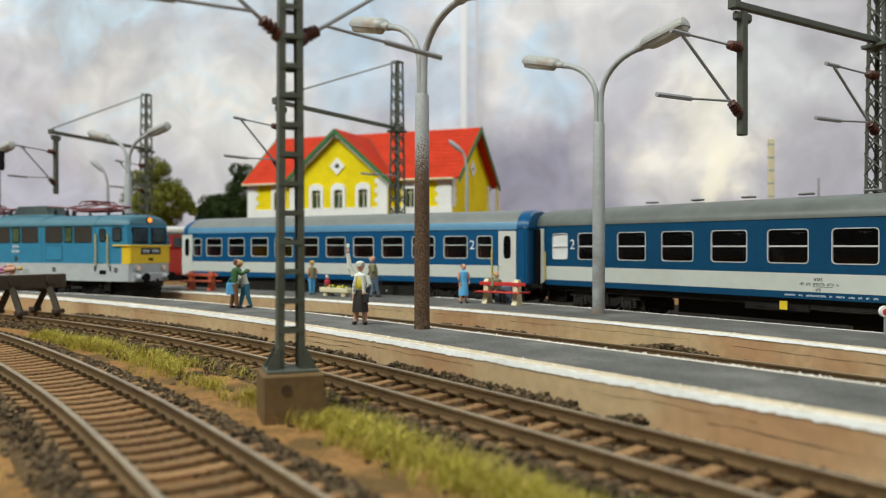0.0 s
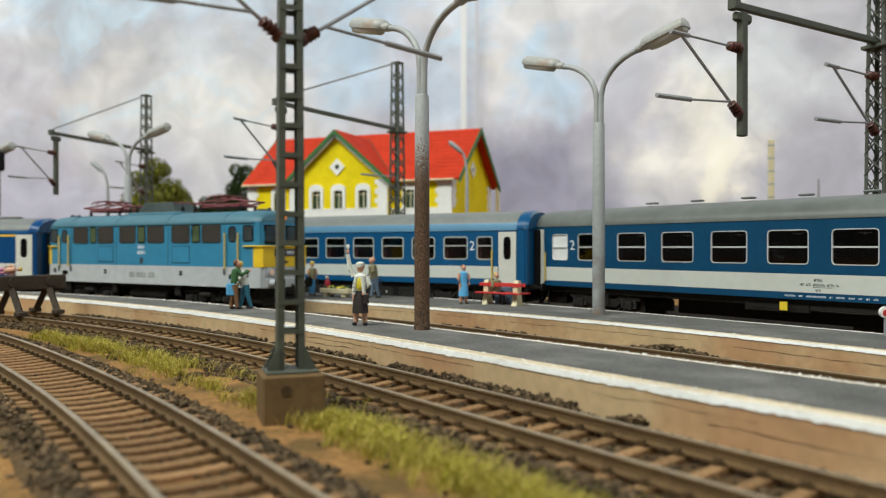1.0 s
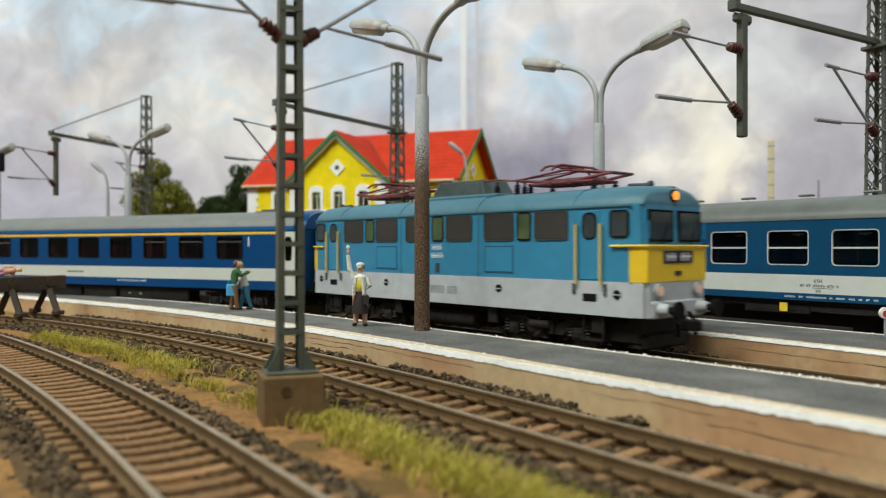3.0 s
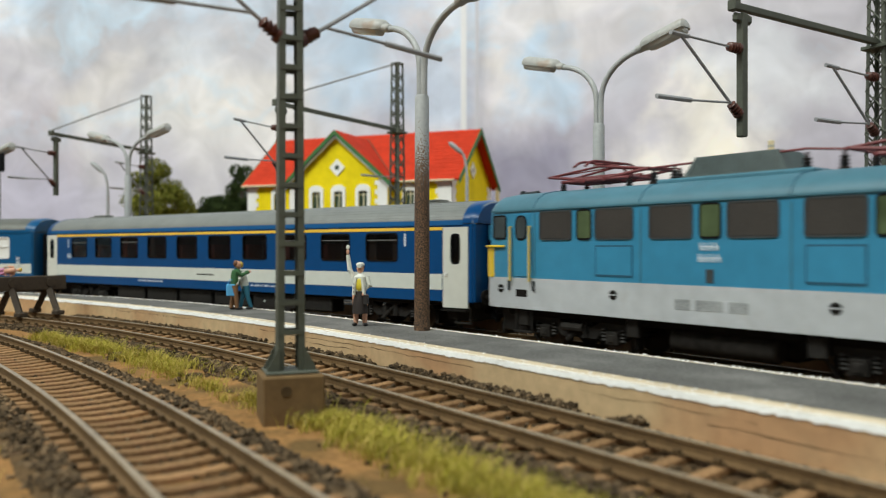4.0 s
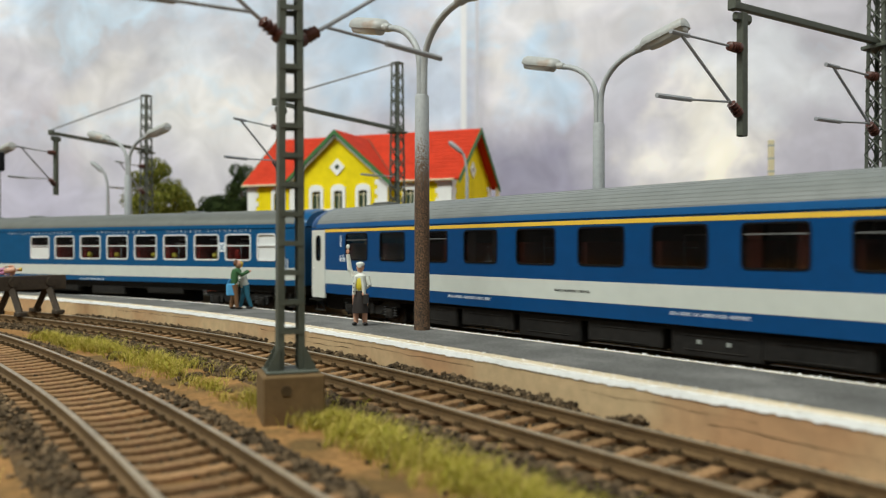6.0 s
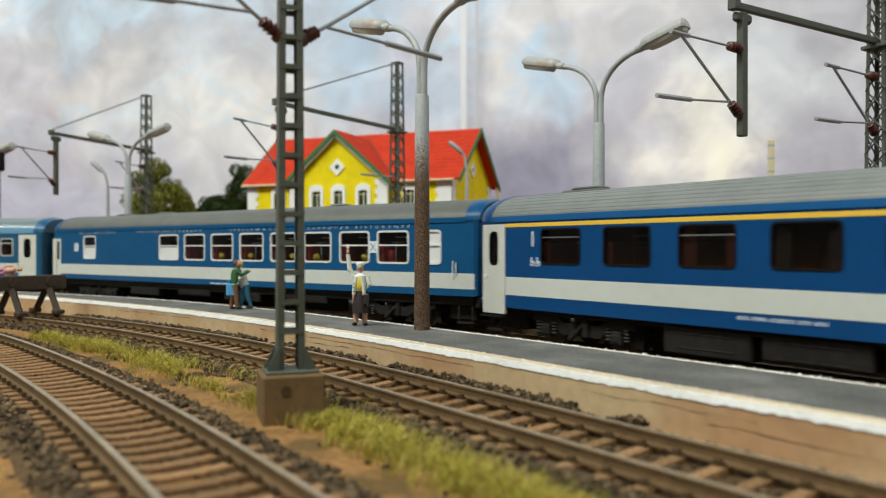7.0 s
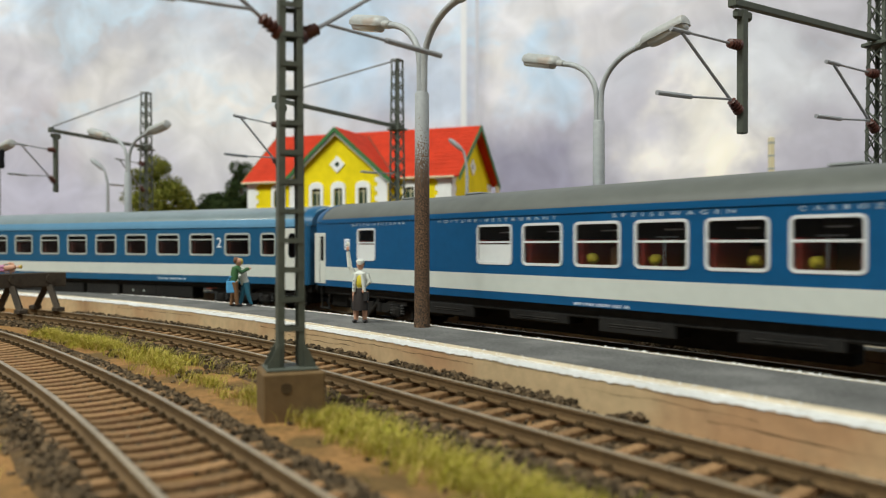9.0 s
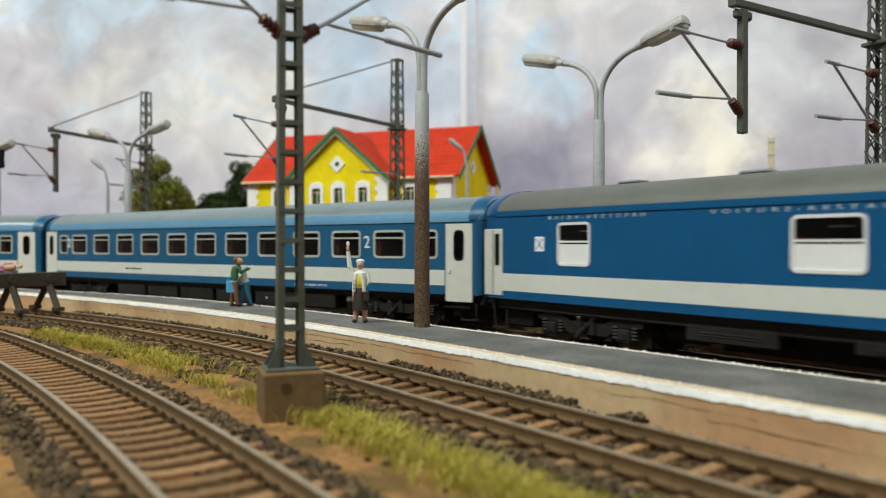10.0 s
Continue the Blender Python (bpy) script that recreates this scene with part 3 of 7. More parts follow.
def track(path, s0, s1, label, pitch=7.2, dz=0.0, shaded=False):
    t = new("railway_track")
    tagged(t, label, "railway track", "model tracks", kind="structure")
    for side in (-8.6, 8.6):
        part("rail", rail_mesh(path, side, s0, s1, int((s1 - s0) / 4), ZR + dz), [M["rail_side"], M["rail_head"]], t, "rust-brown rail with worn top", smooth=True)
    if not SLEEPER:
        SLEEPER["mesh"] = sleeper_mesh()
    me = SLEEPER["mesh"]
    if shaded:
        me = me.copy()
        me.materials[0] = M["sleeper_shaded"]
    s = s0
    while s < s1:
        x, y, th = path.at(s)
        o = new("sleeper", me)
        o.parent = t
        o.matrix_basis = pose(x * U, y * U, (ZR + dz - 2.5) * U, random.uniform(-1, 1), random.uniform(-0.7, 0.7), math.degrees(th) + random.uniform(-1.5, 1.5))
        s += pitch * random.uniform(0.96, 1.04)
    return t


S_STOP = 356.0
track(TRACK_A, -60, 420, "curved model track with brown sleepers and rusty rails", pitch=6.1)
track(TRACK_B, -90, S_STOP + 24, "platform siding track with brown sleepers and rusty rails", pitch=7.2)
track(TRACK_C, -200, 900, "through track between the platforms, train shade put into sleeper colour", shaded=True)
D1A, D1B = (44.0, 380.6), (213.8, 152.6)
D2A, D2B = (-169.7, 496.0), (41.3, 368.5)
TRACK_D = Path(226.9, 162.3, [(-200, 36.7), (0, 36.7), (255, 36.7), (310, 58.8), (560, 60), (1100, 85)], lo=-200, hi=1100)


# ---- coaches and locomotive ----
def glyph(text, size, material, parent, m, label="", width=0.0):
    cu = bpy.data.curves.new("lettering", "FONT")
    cu.body, cu.size, cu.extrude = text, size * U, 0.03 * U
    cu.align_x = "CENTER"
    cu.space_character = 2.1 if width else 1.0
    tmp = new("lettering_source", cu)
    me = bpy.data.meshes.new_from_object(tmp)
    bpy.data.objects.remove(tmp)
    if width:
        xs = [v.co.x for v in me.vertices]
        k, mid = width * U / (max(xs) - min(xs)), (max(xs) + min(xs)) / 2
        for v in me.vertices:
            v.co.x = (v.co.x - mid) * k
    me.materials.append(material)
    ob = new("lettering", me)
    ob.parent = parent
    ob.matrix_basis = m
    return tagged(ob, label=label)


def side_at(x, z, y=-16.45):
    return pose(x * U, y * U, z * U, 90, 0, 0)


def side_wall(bm, x0, x1, z0, z1, holes, y0, y1):
    """Wall of solid pieces with real openings: holes are (x0, x1, z0, z1) that share one sill and head."""
    holes = sorted(holes)
    if not holes:
        box(bm, x0, x1, y0, y1, z0, z1)
        return
    zb, zt = holes[0][2], holes[0][3]
    box(bm, x0, x1, y0, y1, z0, zb)
    box(bm, x0, x1, y0, y1, zt, z1)
    a = x0
    for h in holes:
        box(bm, a, h[0], y0, y1, zb, zt)
        a = h[1]
    box(bm, a, x1, y0, y1, zb, zt)


def ring(bm, x0, x1, z0, z1, w, y0, y1, r=1.4):
    """Window frame with rounded corners."""
    def outline(d):
        pts = []
        rr = max(r - d, 0.2)
        for cx, cz, a0 in ((x1 - d - rr, z1 - d - rr, 0), (x0 + d + rr, z1 - d - rr, 90), (x0 + d + rr, z0 + d + rr, 180), (x1 - d - rr, z0 + d + rr, 270)):
            for k in range(4):
                a = radians(a0 + 30 * k)
                pts.append((cx + rr * math.cos(a), cz + rr * math.sin(a)))
        return pts
    o, i = outline(-w * 0.5), outline(w * 0.5)
    n = len(o)
    v = [[bm.verts.new((x, y, z)) for x, z in q] for q, y in ((o, y0), (i, y0), (o, y1), (i, y1))]
    for k in range(n):
        j = (k + 1) % n
        bm.faces.new((v[0][k], v[0][j], v[1][j], v[1][k]))
        bm.faces.new((v[2][j], v[2][k], v[3][k], v[3][j]))
        bm.faces.new((v[0][j], v[0][k], v[2][k], v[2][j]))
        bm.faces.new((v[1][k], v[1][j], v[3][j], v[3][k]))
    bmesh.ops.recalc_face_normals(bm, faces=bm.faces)


def roof_mesh(x0, x1, prof, end=6.0, drop=1.6):
    bm = bmesh.new()
    stations = [(x0, 0.95, drop), (x0 + end * 0.35, 0.985, drop * 0.45), (x0 + end, 1.0, 0)] + [(x0 + end + (x1 - x0 - 2 * end) * k / 12, 1.0, 0) for k in range(1, 12)] + \
               [(x1 - end, 1.0, 0), (x1 - end * 0.35, 0.985, drop * 0.45), (x1, 0.95, drop)]
    pts = prof + [(-y, z) for y, z in reversed(prof[:-1])]
    prev = None
    zb = prof[0][1]
    for x, k, d in stations:
        row = [bm.verts.new((x, y * k, zb + (z - zb) * (1 - d / 8))) for y, z in pts]
        if prev:
            for i in range(len(pts) - 1):
                bm.faces.new((prev[i], row[i], row[i + 1], prev[i + 1]))
            bm.faces.new((prev[-1], row[-1], row[0], prev[0]))
        else:
            bm.faces.new(row)
        prev = row
    bm.faces.new(prev[::-1])
    bmesh.ops.recalc_face_normals(bm, faces=bm.faces)
    return bm


WHEELS = []


def bogie(parent, x, wheelbase, spin=False):
    """Pressed-steel bogie: dipped side frames, axle boxes with coil springs, brake shoes, dampers; wheelsets beside it."""
    h = wheelbase / 2
    bm = bmesh.new()
    for sy in (-1, 1):
        side = [(-h - 6.5, 8.0), (-h - 6.5, 9.6), (-h + 4.5, 9.8), (-h + 7.5, 8.2), (h - 7.5, 8.2), (h - 4.5, 9.8), (h + 6.5, 9.6), (h + 6.5, 8.0), (h - 3.5, 7.4), (h - 6.5, 4.6), (-h + 6.5, 4.6), (-h + 3.5, 7.4)]
        ra = [bm.verts.new((x + u, sy * 11.4, z)) for u, z in side]
        rb = [bm.verts.new((x + u, sy * 12.9, z)) for u, z in side]
        for k in range(len(side)):
            bm.faces.new((ra[k], ra[(k + 1) % len(side)], rb[(k + 1) % len(side)], rb[k]))
        bm.faces.new(ra)
        bm.faces.new(rb[::-1])
    box(bm, x - 4, x + 4, -11.5, 11.5, 5, 10.5)
    for u in (-h - 6, h + 6):
        box(bm, x + u - 0.6, x + u + 0.6, -11.4, 11.4, 7.9, 9.4)
    bmesh.ops.recalc_face_normals(bm, faces=bm.faces)
    b = part("bogie", bm, M["gear"], parent, "black bogie frame")
    for sx in (-h, h):
        for sy in (-1, 1):
            part("axle_box", boxes((x + sx - 2.1, x + sx + 2.1, min(sy * 11.0, sy * 13.9), max(sy * 11.0, sy * 13.9), 3.5, 7.4), (x + sx - 1.2, x + sx + 1.2, min(sy * 13.8, sy * 14.3), max(sy * 13.8, sy * 14.3), 4.2, 6.6), bev=0.3), M["gear_worn"], b, "dusty axle box")
            bm = bmesh.new()
            for q in (-3.4, 3.4):
                pts, rad = [], []
                for k in range(9):
                    pts.append((x + sx + q, sy * 12.6, 4.2 + 0.5 * k))
                    rad.append(1.15 if k % 2 else 0.75)
                tube(bm, pts, rad, 8)
            part("coil_spring", bm, M["gear"], b)
            bm = bmesh.new()
            for q in (-6.4, 6.4):
                box(bm, x + sx + q - 0.7, x + sx + q + 0.7, min(sy * 8.0, sy * 10.4), max(sy * 8.0, sy * 10.4), 2.6, 7.6)
            part("brake_shoe", bm, M["gear_worn"], b)
    for sy in (-1, 1):
        part("damper", tubes(([(x - 3.5, sy * 13.5, 3.6), (x + 3.5, sy * 13.5, 9.8)], 0.55), ([(x - 3.5, sy * 13.5, 3.6), (x - 0.5, sy * 13.5, 6.3)], 0.85), n=8), M["gear_worn"], b)
        part("bolster_spring", tubes(*[([(x + q, sy * 12.9, 4.8), (x + q, sy * 12.9, 8.6)], 1.3) for q in (-2.6, 2.6)], n=10), M["gear"], b)
    for sx in (-h, h):
        bm = bmesh.new()
        for y0, y1, r in ((-9.6, -7.6, 5.3), (-7.6, -7.0, 5.9), (7.0, 7.6, 5.9), (7.6, 9.6, 5.3), (-7.0, 7.0, 1.0), (-10.2, -9.6, 1.6)):
            tube(bm, [(0, y0, 0), (0, y1, 0)], r, 20)
        for k in range(5):
            a = k * 2 * math.pi / 5
            box(bm, math.cos(a) * 3 - 0.5, math.cos(a) * 3 + 0.5, -9.9, -9.5, math.sin(a) * 3 - 0.5, math.sin(a) * 3 + 0.5)
        wh = part("wheelset", bm, M["wheel"], parent, "dark steel wheelset", smooth=True, at=pose((x + sx) * U, 0, 5.3 * U))
        if spin:
            WHEELS.append((wh, x + sx))
    return b


def buffers(parent, x, sgn, z=11.5, sleeve="black"):
    for y in (-10, 10):
        b = part("buffer", tubes(([(x + sgn * 3.0, y, z), (x + sgn * 6.2, y, z)], 1.0), ([(x + sgn * 6.2, y, z), (x + sgn * 7.0, y, z)], 2.6), n=14), M["black"], parent, "black round buffer")
        bm = bmesh.new()
        tube(bm, [(x, y, z), (x + sgn * 0.8, y, z), (x + sgn * 3.8, y, z)], [2.3, 2.0, 1.5], 14)
        part("sleeve", bm, M[sleeve], b, smooth=True)


def coach(name, xr, xf, body, windows, label, doors=(), frame_m="chrome", frame_w=0.9, mid=None, yellow=False, gutter=None,
          glass="glass", frosted=(), half=(), roof="roof", hz=(26.4, 36.6), group="", door_w=5.9, spin=False, inside="curtain", vents=(), zs=(16.2, 21.9), door_h=10.4, zb=12.9, zg=40.2, roof_h=9.6, edge=3.2, bars=None, y_line=(37.4, 38.7), boxes_at=(0.28, 0.37, 0.46, 0.55, 0.64, 0.72), box_z=3.4, ribs=0):
    """A passenger coach, x from rear (xr) to front (xf); the side at -y faces the platform. windows: (centre, width)."""
    c = thing(name, 0, 0, 0, 0, label, "railway coach", group)
    L = xf - xr
    w = 16.3
    rk = roof_h / 9.6
    holes = [(cx - wd / 2, cx + wd / 2, hz[0], hz[1]) for cx, wd in windows]
    dx = [(d - door_w - 0.3, d + door_w + 0.3) for d in doors]
    for sgn in (-1, 1):
        y0, y1 = (-w, -w + 0.8) if sgn < 0 else (w - 0.8, w)
        bm = bmesh.new()
        segs = []
        a = xr + 2.0
        for d0, d1 in sorted(dx):
            if d0 - a > 0.2:
                segs.append((a, d0))
            a = d1
        if xf - 2.0 - a > 0.2:
            segs.append((a, xf - 2.0))
        for s0, s1 in segs:
            side_wall(bm, s0, s1, zb, zg, [h for h in holes if h[0] > s0 and h[1] < s1], y0, y1)
        part("side_wall", bm, M[body], c)
        # white band, in lengths between the doors
        bm = bmesh.new()
        for s0, s1 in segs:
            if s1 - s0 > 9:
                box(bm, s0 + 0.1, s1 - 0.1, min(y0, y0 + sgn * 0.09) if sgn < 0 else y0, y1 + (0.09 if sgn > 0 else 0), zs[0], zs[1])
        part("side_stripe", bm, M["stripe"], c, "off-white band")
        if yellow:
            bm = bmesh.new()
            s0, s1 = max(segs, key=lambda q: q[1] - q[0])
            box(bm, s0, s1, y0 - 0.09 if sgn < 0 else y0, y1 if sgn < 0 else y1 + 0.09, *y_line)
            part("class_line", bm, M["yellow_line"], c, "yellow first-class line")
    # end walls with gangways
    for x0, x1, s in ((xr + 0.8, xr + 2.0, -1), (xf - 2.0, xf - 0.8, 1)):
        part("end_wall", boxes((x0, x1, -w + 0.1, w - 0.1, zb, zg), bev=0.3), M[body], c)
        part("gangway", boxes((min(x1 if s > 0 else x0, (x1 if s > 0 else x0) + s * 3.2), max(x1 if s > 0 else x0, (x1 if s > 0 else x0) + s * 3.2), -8.6, 8.6, 9.6, 40), bev=0.8), M["rubber"], c, "black rubber gangway bellows")
    prof = [(w + 0.25, zg), (w + 0.15, zg + 1.3 * rk), (w - 0.55, zg + 3.1 * rk), (w - 2.2, zg + 5.2 * rk), (w - 5.2, zg + 7.3 * rk), (w - 9.5, zg + 8.8 * rk), (0, zg + roof_h)]
    part("roof", roof_mesh(xr + 0.6, xf - 0.6, prof, 4.0, 0.6), M[roof], c, "smooth grey curved roof", smooth=True)
    for k in range(ribs):
        f = 1.0 + (len(prof) - 2) * (k + 0.5) / ribs
        (ya, za), (yb, zb_) = prof[int(f)], prof[int(f) + 1]
        u = f - int(f)
        for sgn in (-1, 1):
            yy, zz = ya + (yb - ya) * u, za + (zb_ - za) * u
            part("roof_rib", tubes(([(xr + 7, sgn * yy, zz + 0.02), (xf - 7, sgn * yy, zz + 0.02)], 0.085), n=5), M[roof], c)
    if gutter:
        for e0, e1 in ((xr + 0.2, xr + 6.2), (xf - 6.2, xf - 0.2)):
            bm = bmesh.new()
            full = [(-y, z) for y, z in prof] + [(y, z) for y, z in reversed(prof[:-1])]
            rws = []
            out_x = e0 if e0 < 0 else e1
            for q in range(6):
                x = e0 + (e1 - e0) * q / 5
                u = abs(x - out_x) / 6.0
                kk = 1.006 - 0.06 * max(0.0, 1 - u / 0.75) ** 2
                dz = 1.0 - 0.12 * max(0.0, 1 - u / 0.75) ** 2
                rws.append([bm.verts.new((x, y * kk, zg + 0.12 + (z - zg) * dz)) for y, z in full])
            for ra_, rb_ in zip(rws[:-1], rws[1:]):
                for i in range(len(full) - 1):
                    bm.faces.new((ra_[i], rb_[i], rb_[i + 1], ra_[i + 1]))
            bm.faces.new(rws[0])
            bm.faces.new(rws[-1])
            bmesh.ops.recalc_face_normals(bm, faces=bm.faces)
            part("roof_end", bm, M[body], c, "blue rounded roof end", smooth=True)
        for sgn in (-1, 1):
            bm = bmesh.new()
            pts = [(w + 0.33, zg - 0.5), (w + 0.34, zg + 0.2), (w + 0.25, zg + 1.4 * rk)] + ([(w - 0.4, zg + 3.2 * rk), (w - 1.0, zg + 2.9 * rk)] if edge > 2 else [(w - 0.4, zg + 1.3 * rk)]) + [(w - 0.3, zg - 0.5)]
            ra = [bm.verts.new((xr + 6, sgn * y, z)) for y, z in pts]
            rb = [bm.verts.new((xf - 6, sgn * y, z)) for y, z in pts]
            for k in range(len(pts)):
                bm.faces.new((ra[k], ra[(k + 1) % len(pts)], rb[(k + 1) % len(pts)], rb[k]))
            bm.faces.new(ra)
            bm.faces.new(rb[::-1])
            bmesh.ops.recalc_face_normals(bm, faces=bm.faces)
            part("roof_edge", bm, M[gutter], c, "blue band along the roof edge", smooth=True)
    # window frames and panes, both sides
    for i, h in enumerate(holes):
        for sgn in (-1, 1):
            bm = bmesh.new()
            ya, yb = (-w - 0.22, -w + 0.5) if sgn < 0 else (w - 0.5, w + 0.22)
            ring(bm, *h, frame_w, ya, yb, r=1.3)
            if mid is not None and not (i in frosted and mid < 0):
                zm = h[2] + (h[3] - h[2]) * abs(mid)
                box(bm, h[0], h[1], ya + 0.05, yb - 0.05, zm - 0.3, zm + 0.3)
            win = part("window", bm, M[frame_m], c, "metal window frame", smooth=False)
            bm = bmesh.new()
            yp = sgn * (w - 0.45)
            box(bm, h[0], h[1], yp - 0.08, yp + 0.08, h[2], h[3])
            part("pane", bm, M["frosted"] if i in frosted else M[glass], win, "frosted white pane" if i in frosted else "")
            if i in half:
                part("blind", boxes((h[0] + 0.3, h[1] - 0.3, yp + 0.25 * sgn - 0.06, yp + 0.25 * sgn + 0.06, h[2], h[2] + (h[3] - h[2]) * 0.5)), M["frosted"], win, "white lower pane")
            if bars is not None and i in bars:
                part("vent_bar", boxes((h[0] + 0.4, h[1] - 0.4, min(sgn * (w - 0.1), sgn * (w - 0.4)), max(sgn * (w - 0.1), sgn * (w - 0.4)), h[3] - 2.75, h[3] - 2.4)), M["bar_grey"], win, "slim grey vent bar")
    # inside: floor, compartment walls, seats and curtains
    part("floor_pan", boxes((xr + 2, xf - 2, -w + 0.9, w - 0.9, zb, zb + 1.2)), M["dark_inside"], c)
    part("corridor_wall", boxes((xr + 14, xf - 14, 3.5, 4.1, zb + 1.2, zg - 0.4)), M["dark_inside"], c)
    for i, (cx, wd) in enumerate(windows):
        nx = windows[i + 1][0] if i + 1 < len(windows) else None
        if inside:
            part("seat", boxes((cx - wd * 0.5 - 3.0, cx - wd * 0.5 + 1.6, -w + 1.6, 3.0, 20, 33.0), (cx + wd * 0.5 - 1.6, cx + wd * 0.5 + 3.0, -w + 1.6, 3.0, 20, 33.0), bev=0.5), M[inside], c, "upholstered seat backs")
        if nx is not None:
            part("partition", boxes(((cx + nx) / 2 - 0.4, (cx + nx) / 2 + 0.4, -w + 1.0, 3.4, zb + 1.2, zg - 0.5)), M["dark_inside"], c)
    # doors
    dh = door_w * 0.34
    for d in doors:
        for sgn in (-1, 1):
            ya, yb = (-w - 0.02, -w + 0.7) if sgn < 0 else (w - 0.7, w + 0.02)
            bm = bmesh.new()
            side_wall(bm, d - door_w, d + door_w, door_h, zg - 1.2, [(d - dh, d + dh, 25.6, 36.4)], ya, yb)
            dr = part("door", bm, M["white_door"], c, "off-white entrance door")
            bm = bmesh.new()
            ring(bm, d - dh, d + dh, 25.6, 36.4, 0.7, ya - 0.05, yb + 0.05, r=1.8)
            part("window_seal", bm, M["rubber"], dr)
            part("pane", boxes((d - dh, d + dh, sgn * (w - 0.4) - 0.08, sgn * (w - 0.4) + 0.08, 25.6, 36.4)), M["glass_dark"], dr)
            part("door_handle", boxes((d - 4.4, d - 3.6, (-w - 0.5) if sgn < 0 else w, -w if sgn < 0 else w + 0.5, 21, 22.2)), M["chrome"], dr)
            part("lintel", boxes((d - door_w - 0.2, d + door_w + 0.2, ya, yb, zg - 1.2, zg)), M[body], c)
            part("step", boxes((d - door_w, d + door_w, sgn * w - 1.2, sgn * w + 0.4, 8.2, 8.8)), M["black"], c, "black door step")
    # underframe
    # black bar added for the shade under the floor, closing the view through
    part("shade_bar", boxes((xr + L * 0.27, xf - L * 0.27, -3, 3, 3.4, 10)), M["gear"], c, "black bar standing in for shade under the floor")
    part("sole_bar", boxes((xr + 4, xf - 4, -w + 2.6, w - 2.6, 10.2, zb - 0.1)), M["gear"], c)
    for k, u in enumerate(boxes_at):
        x = xr + L * u
        eb = part("equipment_box", boxes((x - 13, x + 12.4, -w + 2.0, -w + 9, box_z + (k % 2) * 1.0, 11), bev=0.5), M["gear"], c, "black underfloor box")
        part("lid_rib", boxes((x - 9, x + 8, -w + 1.8, -w + 2.1, 8.8, 9.2), (x - 9, x + 8, -w + 1.8, -w + 2.1, box_z + 1.8, box_z + 2.1), bev=0.1), M["gear_worn"], eb)
        if k == 4:
            part("latch", boxes((x - 5, x - 4.2, -w + 1.7, -w + 2.1, 7.0, 8.0), (x + 3.2, x + 4, -w + 1.7, -w + 2.1, 7.0, 8.0)), M["pale_frame"], eb, "small bright latch")
    part("air_pipe", tubes(([(xr + 18, -13.6, 10.4), (xf - 18, -13.6, 10.4)], 0.45), n=6), M["gear_worn"], c, "thin air pipe under the floor")
    part("air_tank", tubes(([(xr + L * 0.22, -5, 7.0), (xr + L * 0.26, -5, 7.0)], 2.6), n=14), M["gear"], c, "round air tank")
    bogie(c, xr + 43.0, 28.5, spin)
    bogie(c, xf - 43.0, 28.5, spin)
    for x, e in ((xr + 1.5, -1), (xf - 1.5, 1)):
        buffers(c, x, e)
        part("headstock", boxes((min(x - e * 1.5, x + e * 0.3), max(x - e * 1.5, x + e * 0.3), -14.5, 14.5, 9.4, zb + 0.8), bev=0.3), M["gear"], c, "black headstock")
        part("coupling", boxes((min(x, x + e * 6.0), max(x, x + e * 6.0), -1.5, 1.5, 6.6, 10.0), (min(x - e * 10, x), max(x - e * 10, x), -4, 4, 6.5, 9.6), bev=0.4), M["gear"], c, "black close coupling")
        part("hose", tubes(*[([(x, yy, 9.5), (x + e * 2.6, yy * 1.03, 7.0), (x + e * 4.4, yy * 1.06, 4.6), (x + e * 5.6, yy * 1.02, 7.4)], 0.55) for yy in (-5.5, 5.5, -7.4)], n=6), M["rubber"], c, "sagging brake hoses")
        part("brake_rigging", boxes((min(x - e * 16, x - e * 3), max(x - e * 16, x - e * 3), -10.5, 10.5, 4.2, 10.2), (min(x - e * 20, x - e * 16), max(x - e * 20, x - e * 16), -6, 6, 5.2, 9.6), bev=0.6), M["gear"], c, "black brake rigging under the coach end")
        part("end_step", boxes((min(x - e * 9, x - e * 1.5), max(x - e * 9, x - e * 1.5), -15.6, -14.4, 3.6, 4.2), (min(x - e * 8.6, x - e * 8.0), max(x - e * 8.6, x - e * 8.0), -15.2, -14.8, 4.2, 10), (min(x - e * 2.6, x - e * 2.0), max(x - e * 2.6, x - e * 2.0), -15.2, -14.8, 4.2, 10)), M["gear_worn"], c, "hanging step iron")
    for x in vents:
        part("roof_vent", boxes((x - 2.6, x + 2.6, -1.6, 1.6, zg + 9.3, zg + 10.1), bev=0.3), M["roof"], c, "small grey roof ventilator")
    return c


def lettering_bars(parent, x0, z, widths, h, material, y=-16.5, gap=0.7, label="illegible lettering"):
    """Rows of small writing as plain bars."""
    bm = bmesh.new()
    x = x0
    for wd in widths:
        n = max(1, round(wd / (h * 0.62)))
        for k in range(n):
            a, b = x + wd * k / n, x + wd * (k + 0.78) / n
            box(bm, a, a + (b - a) * 0.3, y, y + 0.2, z, z + h)
            box(bm, a + (b - a) * 0.3, b, y, y + 0.2, z + h * (0.8 if k % 3 else 0.4), z + h * (1.0 if k % 3 else 0.6))
            if k % 2 == 0:
                box(bm, b - (b - a) * 0.25, b, y, y + 0.2, z, z + h * 0.4)
        x += wd + gap
    return part("lettering", bm, material, parent, label)


